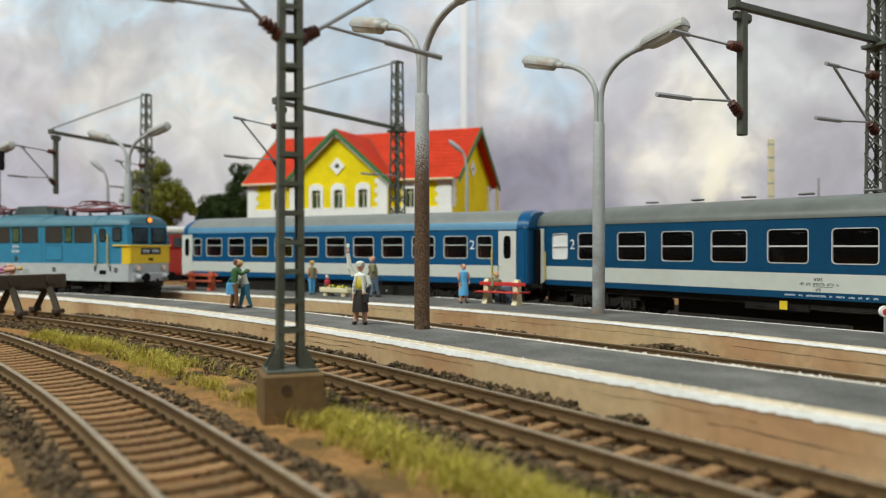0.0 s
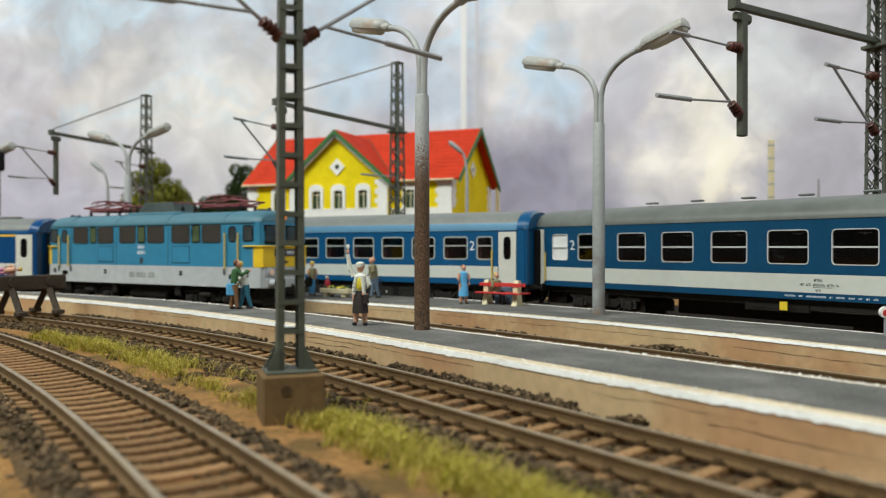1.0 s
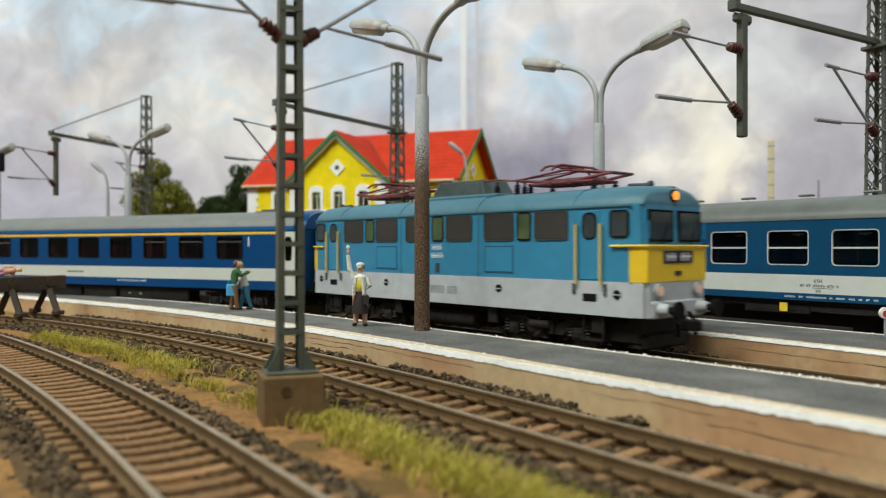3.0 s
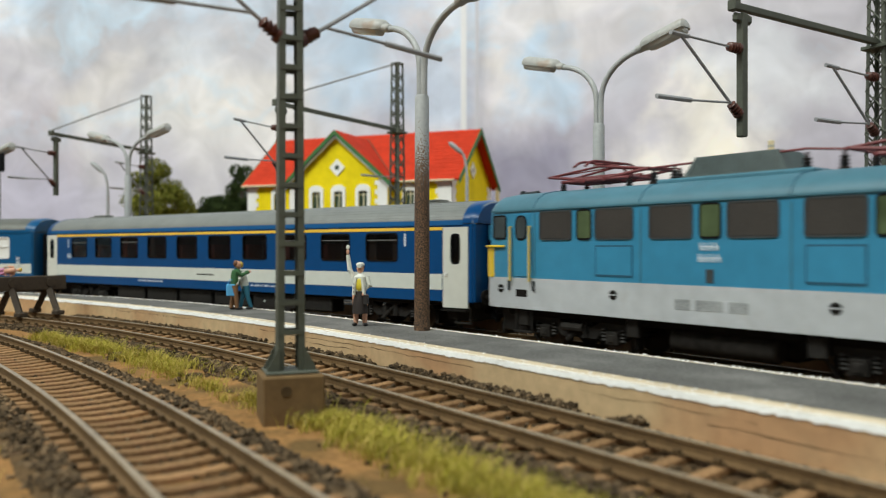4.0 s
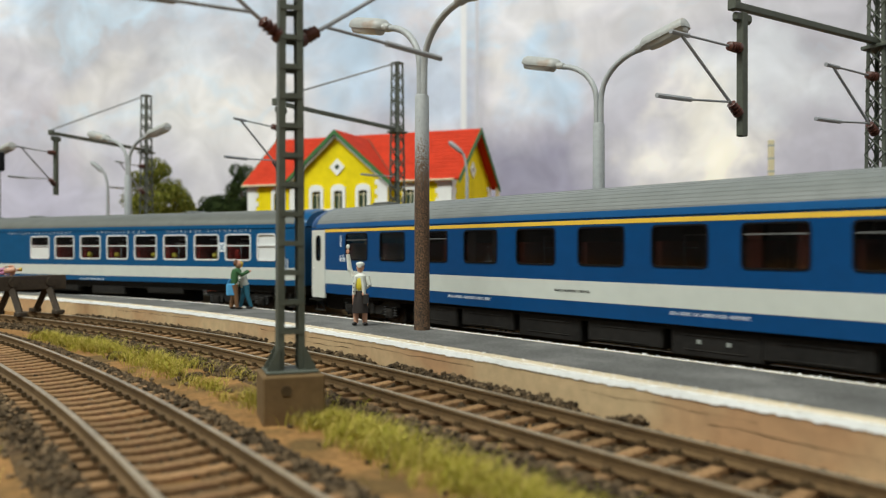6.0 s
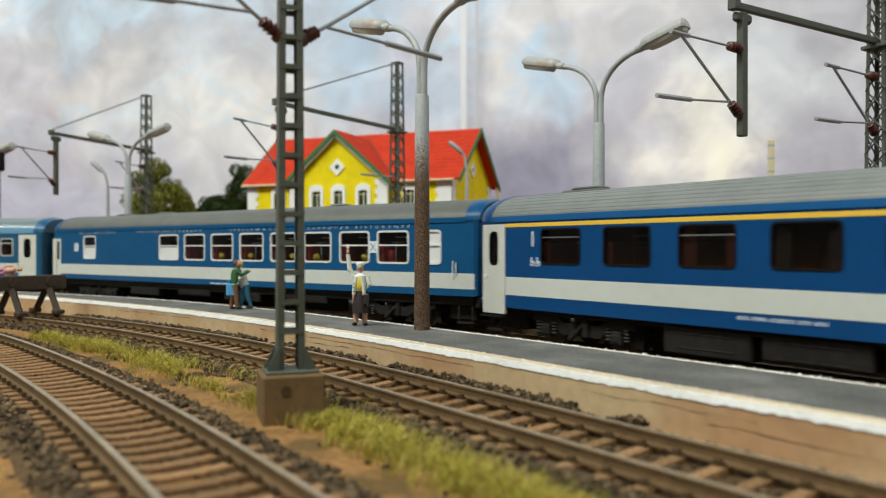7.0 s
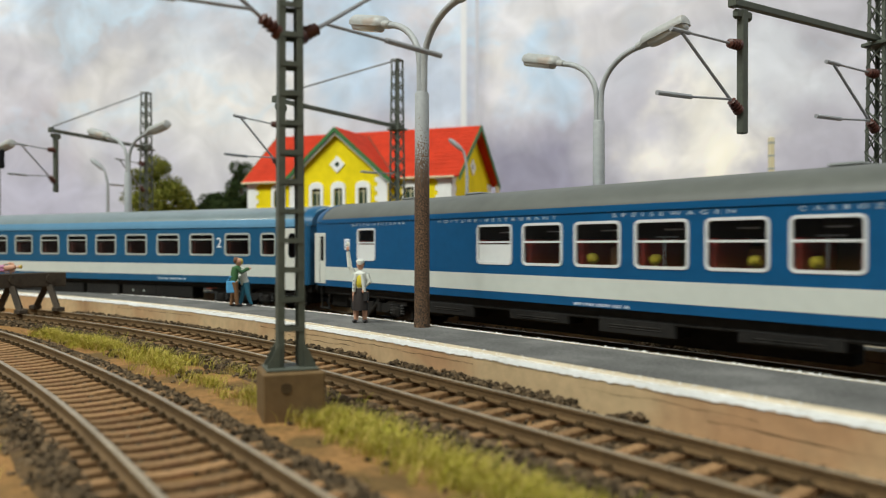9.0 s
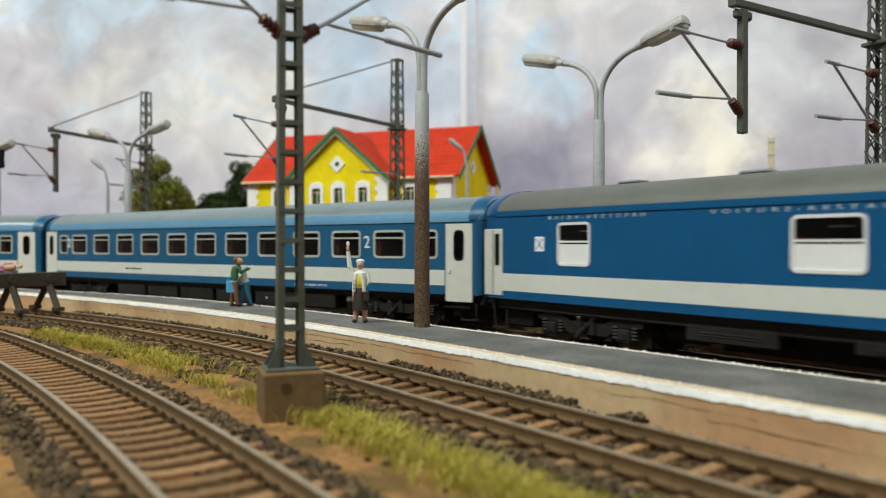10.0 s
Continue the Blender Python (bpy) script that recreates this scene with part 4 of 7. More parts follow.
def first_class_coach():
    win = [(108.4 - 25.3 * k, 16.2) for k in range(10)]
    c = coach("first_class_coach", -157.3, 153.6, "navy", win, "deep blue first-class coach with yellow line and white doors", doors=(144.0, -150.2), frame_m="rubber", frame_w=0.5,
              bars=(0, 1, 2, 7, 9), yellow=True, gutter="navy_edge", glass="glass_dark", spin=True, hz=(26.3, 37.0), zs=(15.8, 21.7), zb=11.6, edge=1.4, y_line=(37.9, 39.1), door_h=9.4, roof_h=9.2, inside="seat_brown", door_w=5.6, ribs=9)
    glyph("1", 7.0, M["mark_white"], c, side_at(120.4, 32.0), "white class number 1")
    glyph("1", 7.0, M["mark_white"], c, side_at(-131.2, 31.6), "white class number 1")
    for k in (1, 3, 5, 8):
        x = win[k][0]
        part("table_frame", tubes(([(x - 3.2, -9, 26.5), (x - 3.2, -9, 34.6)], 0.14), ([(x - 3.2, -9, 34.6), (x + 3.0, -9, 34.6)], 0.12), ([(x - 3.2, -9, 31.2), (x + 1.0, -9, 31.2)], 0.12), n=5), M["pale_frame"], c, "thin pale inner window bars")
    for k in (0, 2, 6, 7):
        part("curtain", boxes((win[k][0] - 7.6, win[k][0] - 3.8, -15.0, -14.6, 26.0, 36.6), (win[k][0] + 4.6, win[k][0] + 7.6, -15.0, -14.6, 26.0, 36.6), bev=0.1), M["seat_brown"] if k in (2, 7) else M["dark_inside"], c, "drawn brown curtain")
    lettering_bars(c, -132.0, 25.4, (1.8, 1.8), 2.8, M["mark_white"])
    for x in (122, -122):
        bm = bmesh.new()
        box(bm, x - 8.5, x + 8.5, -4.6, 4.6, 48.2, 49.6, bev=0.5)
        box(bm, x - 5.6, x + 5.6, -3.4, 3.4, 49.5, 50.5, bev=0.6)
        part("roof_unit", bm, M["roof_dark"], c, "low grey roof ventilation unit")
    lettering_bars(c, 30, 14.0, (2, 3.5, 1.4, 4, 2.5, 5), 0.9, M["mark_white"], y=-16.42)
    lettering_bars(c, -10, 18.3, (3, 5, 4), 0.7, M["mark_black"], y=-16.52)
    lettering_bars(c, -60, 14.0, (3, 4, 6, 3, 3), 0.9, M["mark_white"], y=-16.42)
    return c


def dining_coach():
    win = [(131.2, 11.0), (113.5, 15.6)] + [(93.2 - 21.2 * k, 16.0) for k in range(7)] + [(-109.2, 12.5)]
    c = coach("dining_coach", -150.0, 154.0, "midblue", win, "mid blue dining coach with silver-framed windows", frame_m="silver", frame_w=0.8, mid=0.56, gutter="midblue", roof="roof_dark", frosted=(0,), half=(8, 9),
              inside="seat_dine", hz=(25.3, 37.6), spin=True, zb=13.6, zg=41.0, roof_h=8.8, edge=1.4, boxes_at=(0.3, 0.44, 0.56, 0.7), box_z=6.4)
    bm = boxes((-150, -141, -16.6, -16.0, 14.5, 36.5), bev=0.2)
    fd = part("door", bm, M["white_door"], c, "grey-white folding end door")
    part("door_window", boxes((-144.3, -142.2, -16.72, -16.55, 24.5, 35.0), bev=0.3), M["rubber"], fd, "narrow dark pane")
    part("door_seam", boxes((-145.6, -145.3, -16.68, -16.55, 15, 36.2)), M["vent_grey"], fd)
    for x0, x1, words in ((66, 122, "CARROZZA RISTORANTE"), (14, 50.5, "SPEISEWAGEN"), (-63, -7, "VOITURE-RESTAURANT"), (-119.5, -83, "ВАГОН-РЕСТОРАН")):
        glyph(words, 1.5, M["mark_faded"], c, side_at((x0 + x1) / 2, 38.9, -16.42), "small white wide-spaced capitals", width=x1 - x0)
    for x in (103.4, -123.5):
        em = part("emblem", boxes((x - 2.0, x + 2.0, -16.45, -16.25, 29.2, 33.8)), M["mark_white"], c, "white square service emblem")
        part("emblem_mark", tubes(([(x - 1.4, -16.45, 29.9), (x + 1.4, -16.45, 33.1)], 0.16), ([(x + 1.4, -16.45, 29.9), (x - 1.4, -16.45, 33.1)], 0.16), n=5), M["midblue"], em)
    part("grab_bar", tubes(([(142.6, -16.8, 20), (142.6, -16.8, 26.5)], 0.25), ([(144.0, -16.8, 21), (144.0, -16.8, 26)], 0.25)), M["mark_white"], c, "white grab bars")
    for k, x in enumerate((96.0, 68.5, 54.0, 26.0, 4.5)):
        bm = bmesh.new()
        blob(bm, (x, -13.4, 27.4), (1.7, 1.2, 1.5), 0, sub=2, jit=0.35)
        part("table_lamp", bm, M["cloth_yellow"], c, "small table lamp shade", smooth=True)
    # white bars model the room lamps' reflection near each window top
    for cx, wd in win[1:]:
        part("white_bar", boxes((cx - 2.6, cx + 2.6, -11.0, -10.2, 35.2, 35.6)), M["mark_white"], c, "short white bar, lamp reflection put into a shape")
    for cx in (113.5, 72.0, 29.6):
        part("table_stand", tubes(([(cx - 1.5, -12.5, 24), (cx - 1.5, -12.5, 33.6)], 0.16), ([(cx - 4, -12.5, 33.4), (cx + 2.5, -12.5, 33.4)], 0.14), n=6), M["mark_white"], c, "thin white rod")
    for cx in (93.2, 50.8, 8.4):
        part("cushion", boxes((cx - 1.0, cx + 3.4, -9.5, -6.5, 23, 31), bev=0.8), M["cloth_tan"], c, "orange-brown seat cushion")
    part("cushion", boxes((107.5, 109.5, -12.5, -8.5, 23, 30.5), bev=0.8), M["seat_red"], c, "red seat cushion")
    for x in (70, -60, -100):
        part("roof_hatch", boxes((x - 4, x + 4, -3, 3, 49.4, 50.4), bev=0.4), M["roof"], c)
    lettering_bars(c, 0, 13.9, (3, 4, 5, 3, 2), 0.8, M["mark_white"], y=-16.42)
    return c


def second_class_coach(name, spin):
    win = [(113.4 - 23.08 * k, 15.4) for k in range(11)] + [(132.4, 8.5), (-134.5, 8.5)]
    c = coach(name, -156.7, 157.3, "paleblue", sorted(win, reverse=True), "blue and white second-class coach with light roof edge", doors=(146.6, -149.0), frame_m="pale_frame", frame_w=0.9, mid=0.74,
              gutter="skyblue", roof="roof_blue", inside="curtain", spin=spin)
    glyph("2", 7.0, M["mark_white"], c, side_at(101.8, 30.0), "white class number 2")
    glyph("2", 7.0, M["mark_white"], c, side_at(-128.5, 30.0), "white class number 2")
    lettering_bars(c, 60, 13.9, (3, 4, 5, 3, 2), 0.8, M["mark_white"], y=-16.42)
    lettering_bars(c, -70, 18.4, (4, 6, 3), 0.8, M["mark_black"], y=-16.52)
    return c


def locomotive():
    c = thing("electric_locomotive", 0, 0, 0, 0, "light blue electric locomotive with yellow cab fronts and grey skirt", "locomotive")
    w, zb, zk, zg = 17.0, 12.0, 21.8, 43.5
    xf, xt = 85.5, 81.5       # flat front and start of the taper
    wf = 15.0                 # half width at the front

    def hull(z0, z1, inset, matname, nm, holes=False, rake=0.0, lab=""):
        bm = bmesh.new()
        plan = [(-xf, -wf), (-xt, -w), (xt, -w), (xf, -wf), (xf, wf), (xt, w), (-xt, w), (-xf, wf)]
        r0 = [bm.verts.new((x - inset * math.copysign(1, x), y - inset * math.copysign(1, y), z0)) for x, y in plan]
        r1 = [bm.verts.new((x - (inset + (rake if abs(x) == xf else 0)) * math.copysign(1, x), y - inset * math.copysign(1, y), z1)) for x, y in plan]
        for k in range(8):
            bm.faces.new((r0[k], r0[(k + 1) % 8], r1[(k + 1) % 8], r1[k]))
        bm.faces.new(r0[::-1])
        bm.faces.new(r1)
        bmesh.ops.bevel(bm, geom=[e for e in bm.edges if abs(e.verts[0].co.z - e.verts[1].co.z) > 1], offset=1.0, segments=3, affect="EDGES")
        return part(nm, bm, M[matname], c, lab, smooth=True)

    hull(zb, zk, 0.0, "loco_grey", "skirt", lab="light grey lower body")
    hull(zk, zg, 0.12, "loco_blue", "body", rake=1.2, lab="light blue upper body")
    # roof, rounded to the sides and ends
    bm = bmesh.new()
    prof = [(w + 0.3, zg), (w + 0.1, zg + 0.9), (w - 1.5, zg + 3.0), (w - 4.6, zg + 4.9), (w - 9.5, zg + 5.8), (0, zg + 6.1)]
    ends = [(xf - 1.3, 0.855, 0.55), (xf - 1.9, 0.875, 0.78), (xf - 3.4, 0.92, 0.92), (xf - 6.5, 0.985, 0.98), (xf - 10, 1, 1)]
    stations = [(-x, k, h) for x, k, h in ends] + [(-xf + 10 + (2 * xf - 20) * k / 8, 1, 1) for k in range(1, 8)] + ends[::-1]
    pts = prof + [(-y, z) for y, z in reversed(prof[:-1])]
    prev = None
    for x, k, h in stations:
        row = [bm.verts.new((x, y * k, zg + (z - zg) * h)) for y, z in pts]
        if prev:
            for i in range(len(pts) - 1):
                bm.faces.new((prev[i], row[i], row[i + 1], prev[i + 1]))
            bm.faces.new((prev[-1], row[-1], row[0], prev[0]))
        else:
            bm.faces.new(row)
        prev = row
    bm.faces.new(prev[::-1])
    bmesh.ops.recalc_face_normals(bm, faces=bm.faces)
    part("roof", bm, M["loco_roof"], c, "dull blue weathered roof", smooth=True)
    part("gutter", boxes((-xt, xt, -w - 0.35, -w + 0.1, zg - 0.5, zg), (-xt, xt, w - 0.1, w + 0.35, zg - 0.5, zg)), M["loco_roof"], c)
    # side windows: x from the front end, as seen from the platform
    for s in (-1, 1):
        y0, y1 = (-w - 0.1, -w + 0.3) if s < 0 else (w - 0.3, w + 0.1)
        for a, b, kind in ((74.6, 80.6, "cab"), (46.2, 59.2, "grille"), (38.8, 44.4, "small"), (23.8, 37.0, "grille"), (4.7, 17.6, "grille"), (-3.0, 2.8, "small"), (-18.2, -5.2, "grille"), (-37.0, -23.8, "grille"), (-44.0, -38.6, "small"), (-59.2, -46.2, "grille"), (-80.6, -74.6, "cab")):
            bm = bmesh.new()
            box(bm, a, b, y0, y1, 33.9 if kind != "cab" else 34.4, 42.4 if kind != "cab" else 41.8, bev=0.35)
            win = part("side_window" if kind != "grille" else "air_grille", bm, M["grille_brown"] if kind == "grille" else M["pane_green"] if kind == "small" else M["glass_pane_dark"], c, "dark fine-mesh grille" if kind == "grille" else "olive-tinted window pane" if kind == "small" else "dark window pane")
            if kind == "grille":
                bm = bmesh.new()
                for k in range(14):
                    box(bm, a + 0.4, b - 0.4, y0 - 0.04 if s < 0 else y1 - 0.1, y0 + 0.1 if s < 0 else y1 + 0.04, 34.5 + k * 0.55, 34.7 + k * 0.55)
                part("louvre", bm, M["grille_brown"], win)
                bm = bmesh.new()
                ring(bm, a, b, 33.9, 42.4, 0.45, y0 - 0.12, y1 + 0.12, r=0.9)
                part("grille_frame", bm, M["vent_grey"], win)
            else:
                bm = bmesh.new()
                ring(bm, a, b, *((34.4, 41.8) if kind == "cab" else (33.9, 42.4)), 0.45, y0 - 0.1, y1 + 0.1, r=1.0)
                part("window_seal", bm, M["rubber"], win)
        for dx in (67.4, -67.4):
            d = part("cab_door", boxes((dx - 3.6, dx + 3.6, y0 - 0.02, y1, zk + 0.3, 42.3), bev=0.25), M["loco_blue"], c, "blue cab door")
            bm = bmesh.new()
            ring(bm, dx - 2.4, dx + 2.4, 34.0, 41.4, 0.5, y0 - 0.2, y1, r=1.9)
            part("window_seal", bm, M["rubber"], d)
            part("pane", boxes((dx - 2.3, dx + 2.3, y0 - 0.12, y1, 34.2, 41.2), bev=0.2), M["glass_pane_dark"], d)
            for hx in (-4.4, 4.4):
                yy = y0 - 0.9 if s < 0 else y1 + 0.9
                part("handrail", tubes(([(dx + hx, yy, zk - 1), (dx + hx, yy, 38.2)], 0.42), ([(dx + hx, yy, 38), (dx + hx, yy * 0.96, 38)], 0.3), ([(dx + hx, yy, zk), (dx + hx, yy * 0.96, zk)], 0.3)), M["handrail"], c, "yellow handrail")
            part("step_hole", boxes((dx - 2.6, dx + 2.6, y0 - 0.06, y1, zk - 6.0, zk - 3.6), bev=0.2), M["black"], c)
            for hx in (-5.6, 5.6):
                part("step_bracket", boxes((dx + hx - 0.5, dx + hx + 0.5, y0 - 0.3, y1, zk - 4.0, zk - 0.8)), M["vent_grey"], c)
        for px in (77, 30.5, -30.5, -77):
            bm = bmesh.new()
            yy = y0 - 0.1 if s < 0 else y1 + 0.1
            tube(bm, [(px, yy, zk - 3.6), (px, yy + 0.4 * -s, zk - 3.6)], 1.35, 14)
            rp = part("round_port", bm, M["black"], c, "round black port")
            part("port_bar", boxes((px - 1.3, px + 1.3, yy - 0.1, yy + 0.1, zk - 3.75, zk - 3.45)), M["loco_grey"], rp)
        for sx in (-61.5, -21.2, 20.6, 61.8):
            part("body_seam", boxes((sx - 0.15, sx + 0.15, y0 + 0.02, y1, zk, 41.8)), M["loco_roof"], c)
        for px in (-30.4, 30.4):
            part("frame_panel", boxes((px - 6.4, px + 6.4, y0 - 0.02, y1, 23.6, 31.8), bev=0.25), M["loco_blue"], c, "raised blue side panel")
            part("panel_seam", boxes((px - 6.6, px + 6.6, y0 + 0.04, y1 - 0.04, 23.3, 32.1)), M["loco_shade"], c)
        yl = y0 if s < 0 else y1 - 0.2
        lettering_bars(c, -2.9, 30.7, (1.1, 1.1, 1.1, 1.1), 2.0, M["mark_white"], y=yl, gap=0.3)
        lettering_bars(c, -3.4, 27.8, (1.1, 1.1, 1.1, 1.1, 1.1), 2.0, M["mark_white"], y=yl, gap=0.25)
        part("maker_badge", boxes((-1.3, 0.9, yl, yl + 0.2, 22.6, 26.0), bev=0.1), M["vent_grey"], c, "small dark maker badge")
        for a, b in ((-10.4, -5.8), (-4.2, 3.4), (5.0, 10.2)):
            pl_ = part("data_panel", boxes((a, b, y0 + 0.02, y1 - 0.02, 15.4, 18.3), bev=0.1), M["loco_shade_grey"], c, "faded data panel")
            lettering_bars(pl_, a + 0.5, 16.2, (b - a - 1.0,), 1.2, M["loco_grey"], y=yl + 0.02)
        # yellow cab corner panels on the tapered cheeks
        for e in (-1, 1):
            bm = bmesh.new()
            q = [(xt - 0.3, w + 0.1), (xf + 0.1, wf + 0.1)]
            lo = [bm.verts.new((e * x, s * y, z)) for x, y in q for z in (zk, 31.6)]
            li = [bm.verts.new((e * (x - 0.6), s * (y - 0.6), z)) for x, y in q for z in (zk, 31.6)]
            bm.faces.new((lo[0], lo[2], lo[3], lo[1]))
            bm.faces.new((li[0], li[1], li[3], li[2]))
            bm.faces.new((lo[1], lo[3], li[3], li[1]))
            bm.faces.new((lo[0], li[0], li[2], lo[2]))
            bm.faces.new((lo[0], lo[1], li[1], li[0]))
            bm.faces.new((lo[2], li[2], li[3], lo[3]))
            bmesh.ops.recalc_face_normals(bm, faces=bm.faces)
            part("yellow_cheek", bm, M["loco_yellow"], c, "yellow cab corner panel")
    for e in (-1, 1):
        x0, x1 = sorted((e * (xf - 0.4), e * (xf + 0.15)))
        part("yellow_front", boxes((x0, x1, -wf, wf, zk, 31.6), bev=0.15), M["loco_yellow"], c, "yellow cab front panel")
        part("yellow_ledge", tubes(([(e * 75, -w - 0.5, 31.9), (e * xt, -w - 0.5, 31.9), (e * (xf + 0.6), -wf - 0.3, 31.9), (e * (xf + 0.6), wf + 0.3, 31.9), (e * xt, w + 0.5, 31.9), (e * 75, w + 0.5, 31.9)], 0.36)), M["loco_yellow"], c, "yellow rail below the windscreen")
        x0, x1 = sorted((e * (xf - 2), e * (xf - 0.35)))
        for ya, yb in ((-12.8, -1.9), (1.9, 12.8)):
            win = part("windscreen", boxes((x0, x1, ya, yb, 33.4, 41.8), bev=0.4), M["glass_pane_dark"], c, "dark windscreen")
            part("window_seal", boxes((x0, x1 + 0.0, ya - 0.3, yb + 0.3, 33.1, 33.4), (x0, x1, ya - 0.3, yb + 0.3, 41.8, 42.1), (x0, x1, ya - 0.3, ya, 33.4, 41.8), (x0, x1, yb, yb + 0.3, 33.4, 41.8)), M["rubber"], win)
            part("wiper", tubes(([(e * (xf - 0.1), (ya + yb) / 2, 32.6), (e * (xf - 0.5), (ya + yb) / 2 + 3, 37.6)], 0.2), n=5), M["rubber"], win)
        for y in (-14.2, 14.2):
            part("marker_lamp", boxes((min(e * xf, e * (xf + 0.2)), max(e * xf, e * (xf + 0.2)), y - 0.3, y + 0.3, 34, 39)), M["loco_blue"], c)
        x0, x1 = sorted((e * (xf + 0.1), e * (xf + 0.5)))
        plate = part("number_plate", boxes((x0, x1, -7.5, 7.5, 27.0, 30.6), bev=0.15), M["plate_black"], c, "black number plate with worn characters")
        bm = bmesh.new()
        for k in range(7):
            if k != 3:
                yy = -6.2 + k * 1.8
                box(bm, min(x0, x1) - 0.1, max(x0, x1) + 0.1, yy, yy + 0.5, 27.7, 30.0)
                box(bm, min(x0, x1) - 0.1, max(x0, x1) + 0.1, yy + 0.5, yy + 1.3, 28.6, 29.3)
        part("lettering", bm, M["mark_white"], plate, "worn white bars")
        part("badge", boxes((x0, x1 - 0.1, -1.6, 1.6, 23.6, 24.8)), M["mark_black"], c)
        for y in (-10.0, 10.0):
            bm = bmesh.new()
            tube(bm, [(e * (xf - 0.5), y, 19.4), (e * (xf + 1.0), y, 19.4)], 2.0, 16)
            hl = part("headlight", bm, M["loco_grey"], c, "round headlight in a grey ring", smooth=True)
            bm = bmesh.new()
            tube(bm, [(e * (xf + 1.0), y, 19.4), (e * (xf + 1.2), y, 19.4)], 1.4, 14)
            part("lens", bm, M["lamp_soft"], hl)
        bm = bmesh.new()
        tube(bm, [(e * (xf - 6), 0, 46.4), (e * (xf - 0.6), 0, 46.4)], 1.7, 16)
        hl = part("headlight", bm, M["rubber"], c, "round roof headlight", smooth=True)
        bm = bmesh.new()
        tube(bm, [(e * (xf - 0.6), 0, 46.4), (e * (xf - 0.3), 0, 46.4)], 1.35, 16)
        part("lens", bm, M["lamp_glow"] if e > 0 else M["lamp_soft"], hl, "glowing orange lens" if e > 0 else "")
        buffers(c, e * xf, e, 14.2, "loco_grey")
        part("buffer_beam", boxes((min(e * (xf - 3), e * (xf + 0.8)), max(e * (xf - 3), e * (xf + 0.8)), -13.5, 13.5, 11.6, 16.6), bev=0.5), M["loco_grey"], c)
        part("coupling", boxes((min(e * xf, e * (xf + 7)), max(e * xf, e * (xf + 7)), -1.6, 1.6, 8, 11), bev=0.4), M["black"], c, "black coupling")
        part("snow_plough", boxes((min(e * (xf - 5), e * (xf - 2.5)), max(e * (xf - 5), e * (xf - 2.5)), -11.5, 11.5, 2.6, 7.0), bev=0.6), M["gear"], c, "black snow plough")
        # black block added to close the dark gap below the cab
        part("cab_gap_block", boxes((min(e * (xf - 17), e * (xf - 4)), max(e * (xf - 17), e * (xf - 4)), -12.4, 12.4, 4.0, zb - 0.1), bev=0.6), M["gear"], c, "added black block filling the dark gap below the cab")
        part("hose", tubes(([(e * (xf + 1), 4, 13), (e * (xf + 3.5), 4.4, 10), (e * (xf + 3), 4.6, 6.5)], 0.6), ([(e * (xf + 1), -4, 13), (e * (xf + 3.5), -4.4, 10), (e * (xf + 3), -4.6, 6.5)], 0.6)), M["rubber"], c)
    # roof gear
    bm = bmesh.new()
    vs = [bm.verts.new(q) for q in ((-14.5, -7.6, 50.2), (14.5, -7.6, 50.2), (14.5, 7.6, 50.2), (-14.5, 7.6, 50.2), (-11.5, -6.2, 55.6), (11.5, -6.2, 55.6), (11.5, 6.2, 55.6), (-11.5, 6.2, 55.6))]
    for q in ((0, 1, 2, 3), (4, 5, 6, 7), (0, 1, 5, 4), (1, 2, 6, 5), (2, 3, 7, 6), (3, 0, 4, 7)):
        bm.faces.new([vs[k] for k in q])
    bmesh.ops.recalc_face_normals(bm, faces=bm.faces)
    rg = part("roof_grille_box", bm, M["roof_box"], c, "dark grey-green louvred roof box")
    bm = bmesh.new()
    for k in range(17):
        x = -10.4 + 1.3 * k
        tube(bm, [(x * 1.18, -7.55, 50.9), (x, -6.35, 55.2)], 0.2, 4)
    part("louvre", bm, M["vent_grey"], rg)
    part("roof_plinth", boxes((-22, 22, -9.2, 9.2, 48.4, 50.2), bev=0.5), M["loco_roof"], c, "low blue roof plinth")
    for x in (-61.5, -21.2, 20.6, 61.8):
        bm = bmesh.new()
        tube(bm, [(x, y * 1.004, z + 0.06) for y, z in pts], 0.16, 4)
        part("roof_seam", bm, M["loco_shade"], c)
    for e in (-1, 1):
        x = e * 47.0
        p = part("pantograph", tubes(([(x - 13, -5.5, 53.4), (x + 13, -5.5, 53.4)], 0.5), ([(x - 13, 5.5, 53.4), (x + 13, 5.5, 53.4)], 0.5), ([(x - 13, -6.4, 53.4), (x - 13, 6.4, 53.4)], 0.5),
                                     ([(x + 13, -6.4, 53.4), (x + 13, 6.4, 53.4)], 0.5), ([(x - 4, -6.4, 53.4), (x - 4, 6.4, 53.4)], 0.7), ([(x + 4, -6.4, 53.4), (x + 4, 6.4, 53.4)], 0.7)), M["panto"], c, "folded oxide-red pantograph")
        for sx in (-1, 1):
            for sy in (-1, 1):
                part("lower_arm", tubes(([(x + sx * 4, sy * 5.6, 53.6), (x + sx * 19.5, sy * 5.0, 55.4)], 0.48)), M["panto"], p)
                part("upper_arm", tubes(([(x + sx * 19.5, sy * 5.0, 55.4), (x - sx * 1.5, sy * 3.2, 57.8)], 0.38)), M["panto"], p)
                part("spring", tubes(([(x + sx * 1.5, sy * 2.4, 54.0), (x + sx * 11.5, sy * 2.4, 54.4)], 0.75)), M["panto"], p)
            part("knee_bar", tubes(([(x + sx * 19.5, -5.6, 55.4), (x + sx * 19.5, 5.6, 55.4)], 0.42)), M["panto"], p)
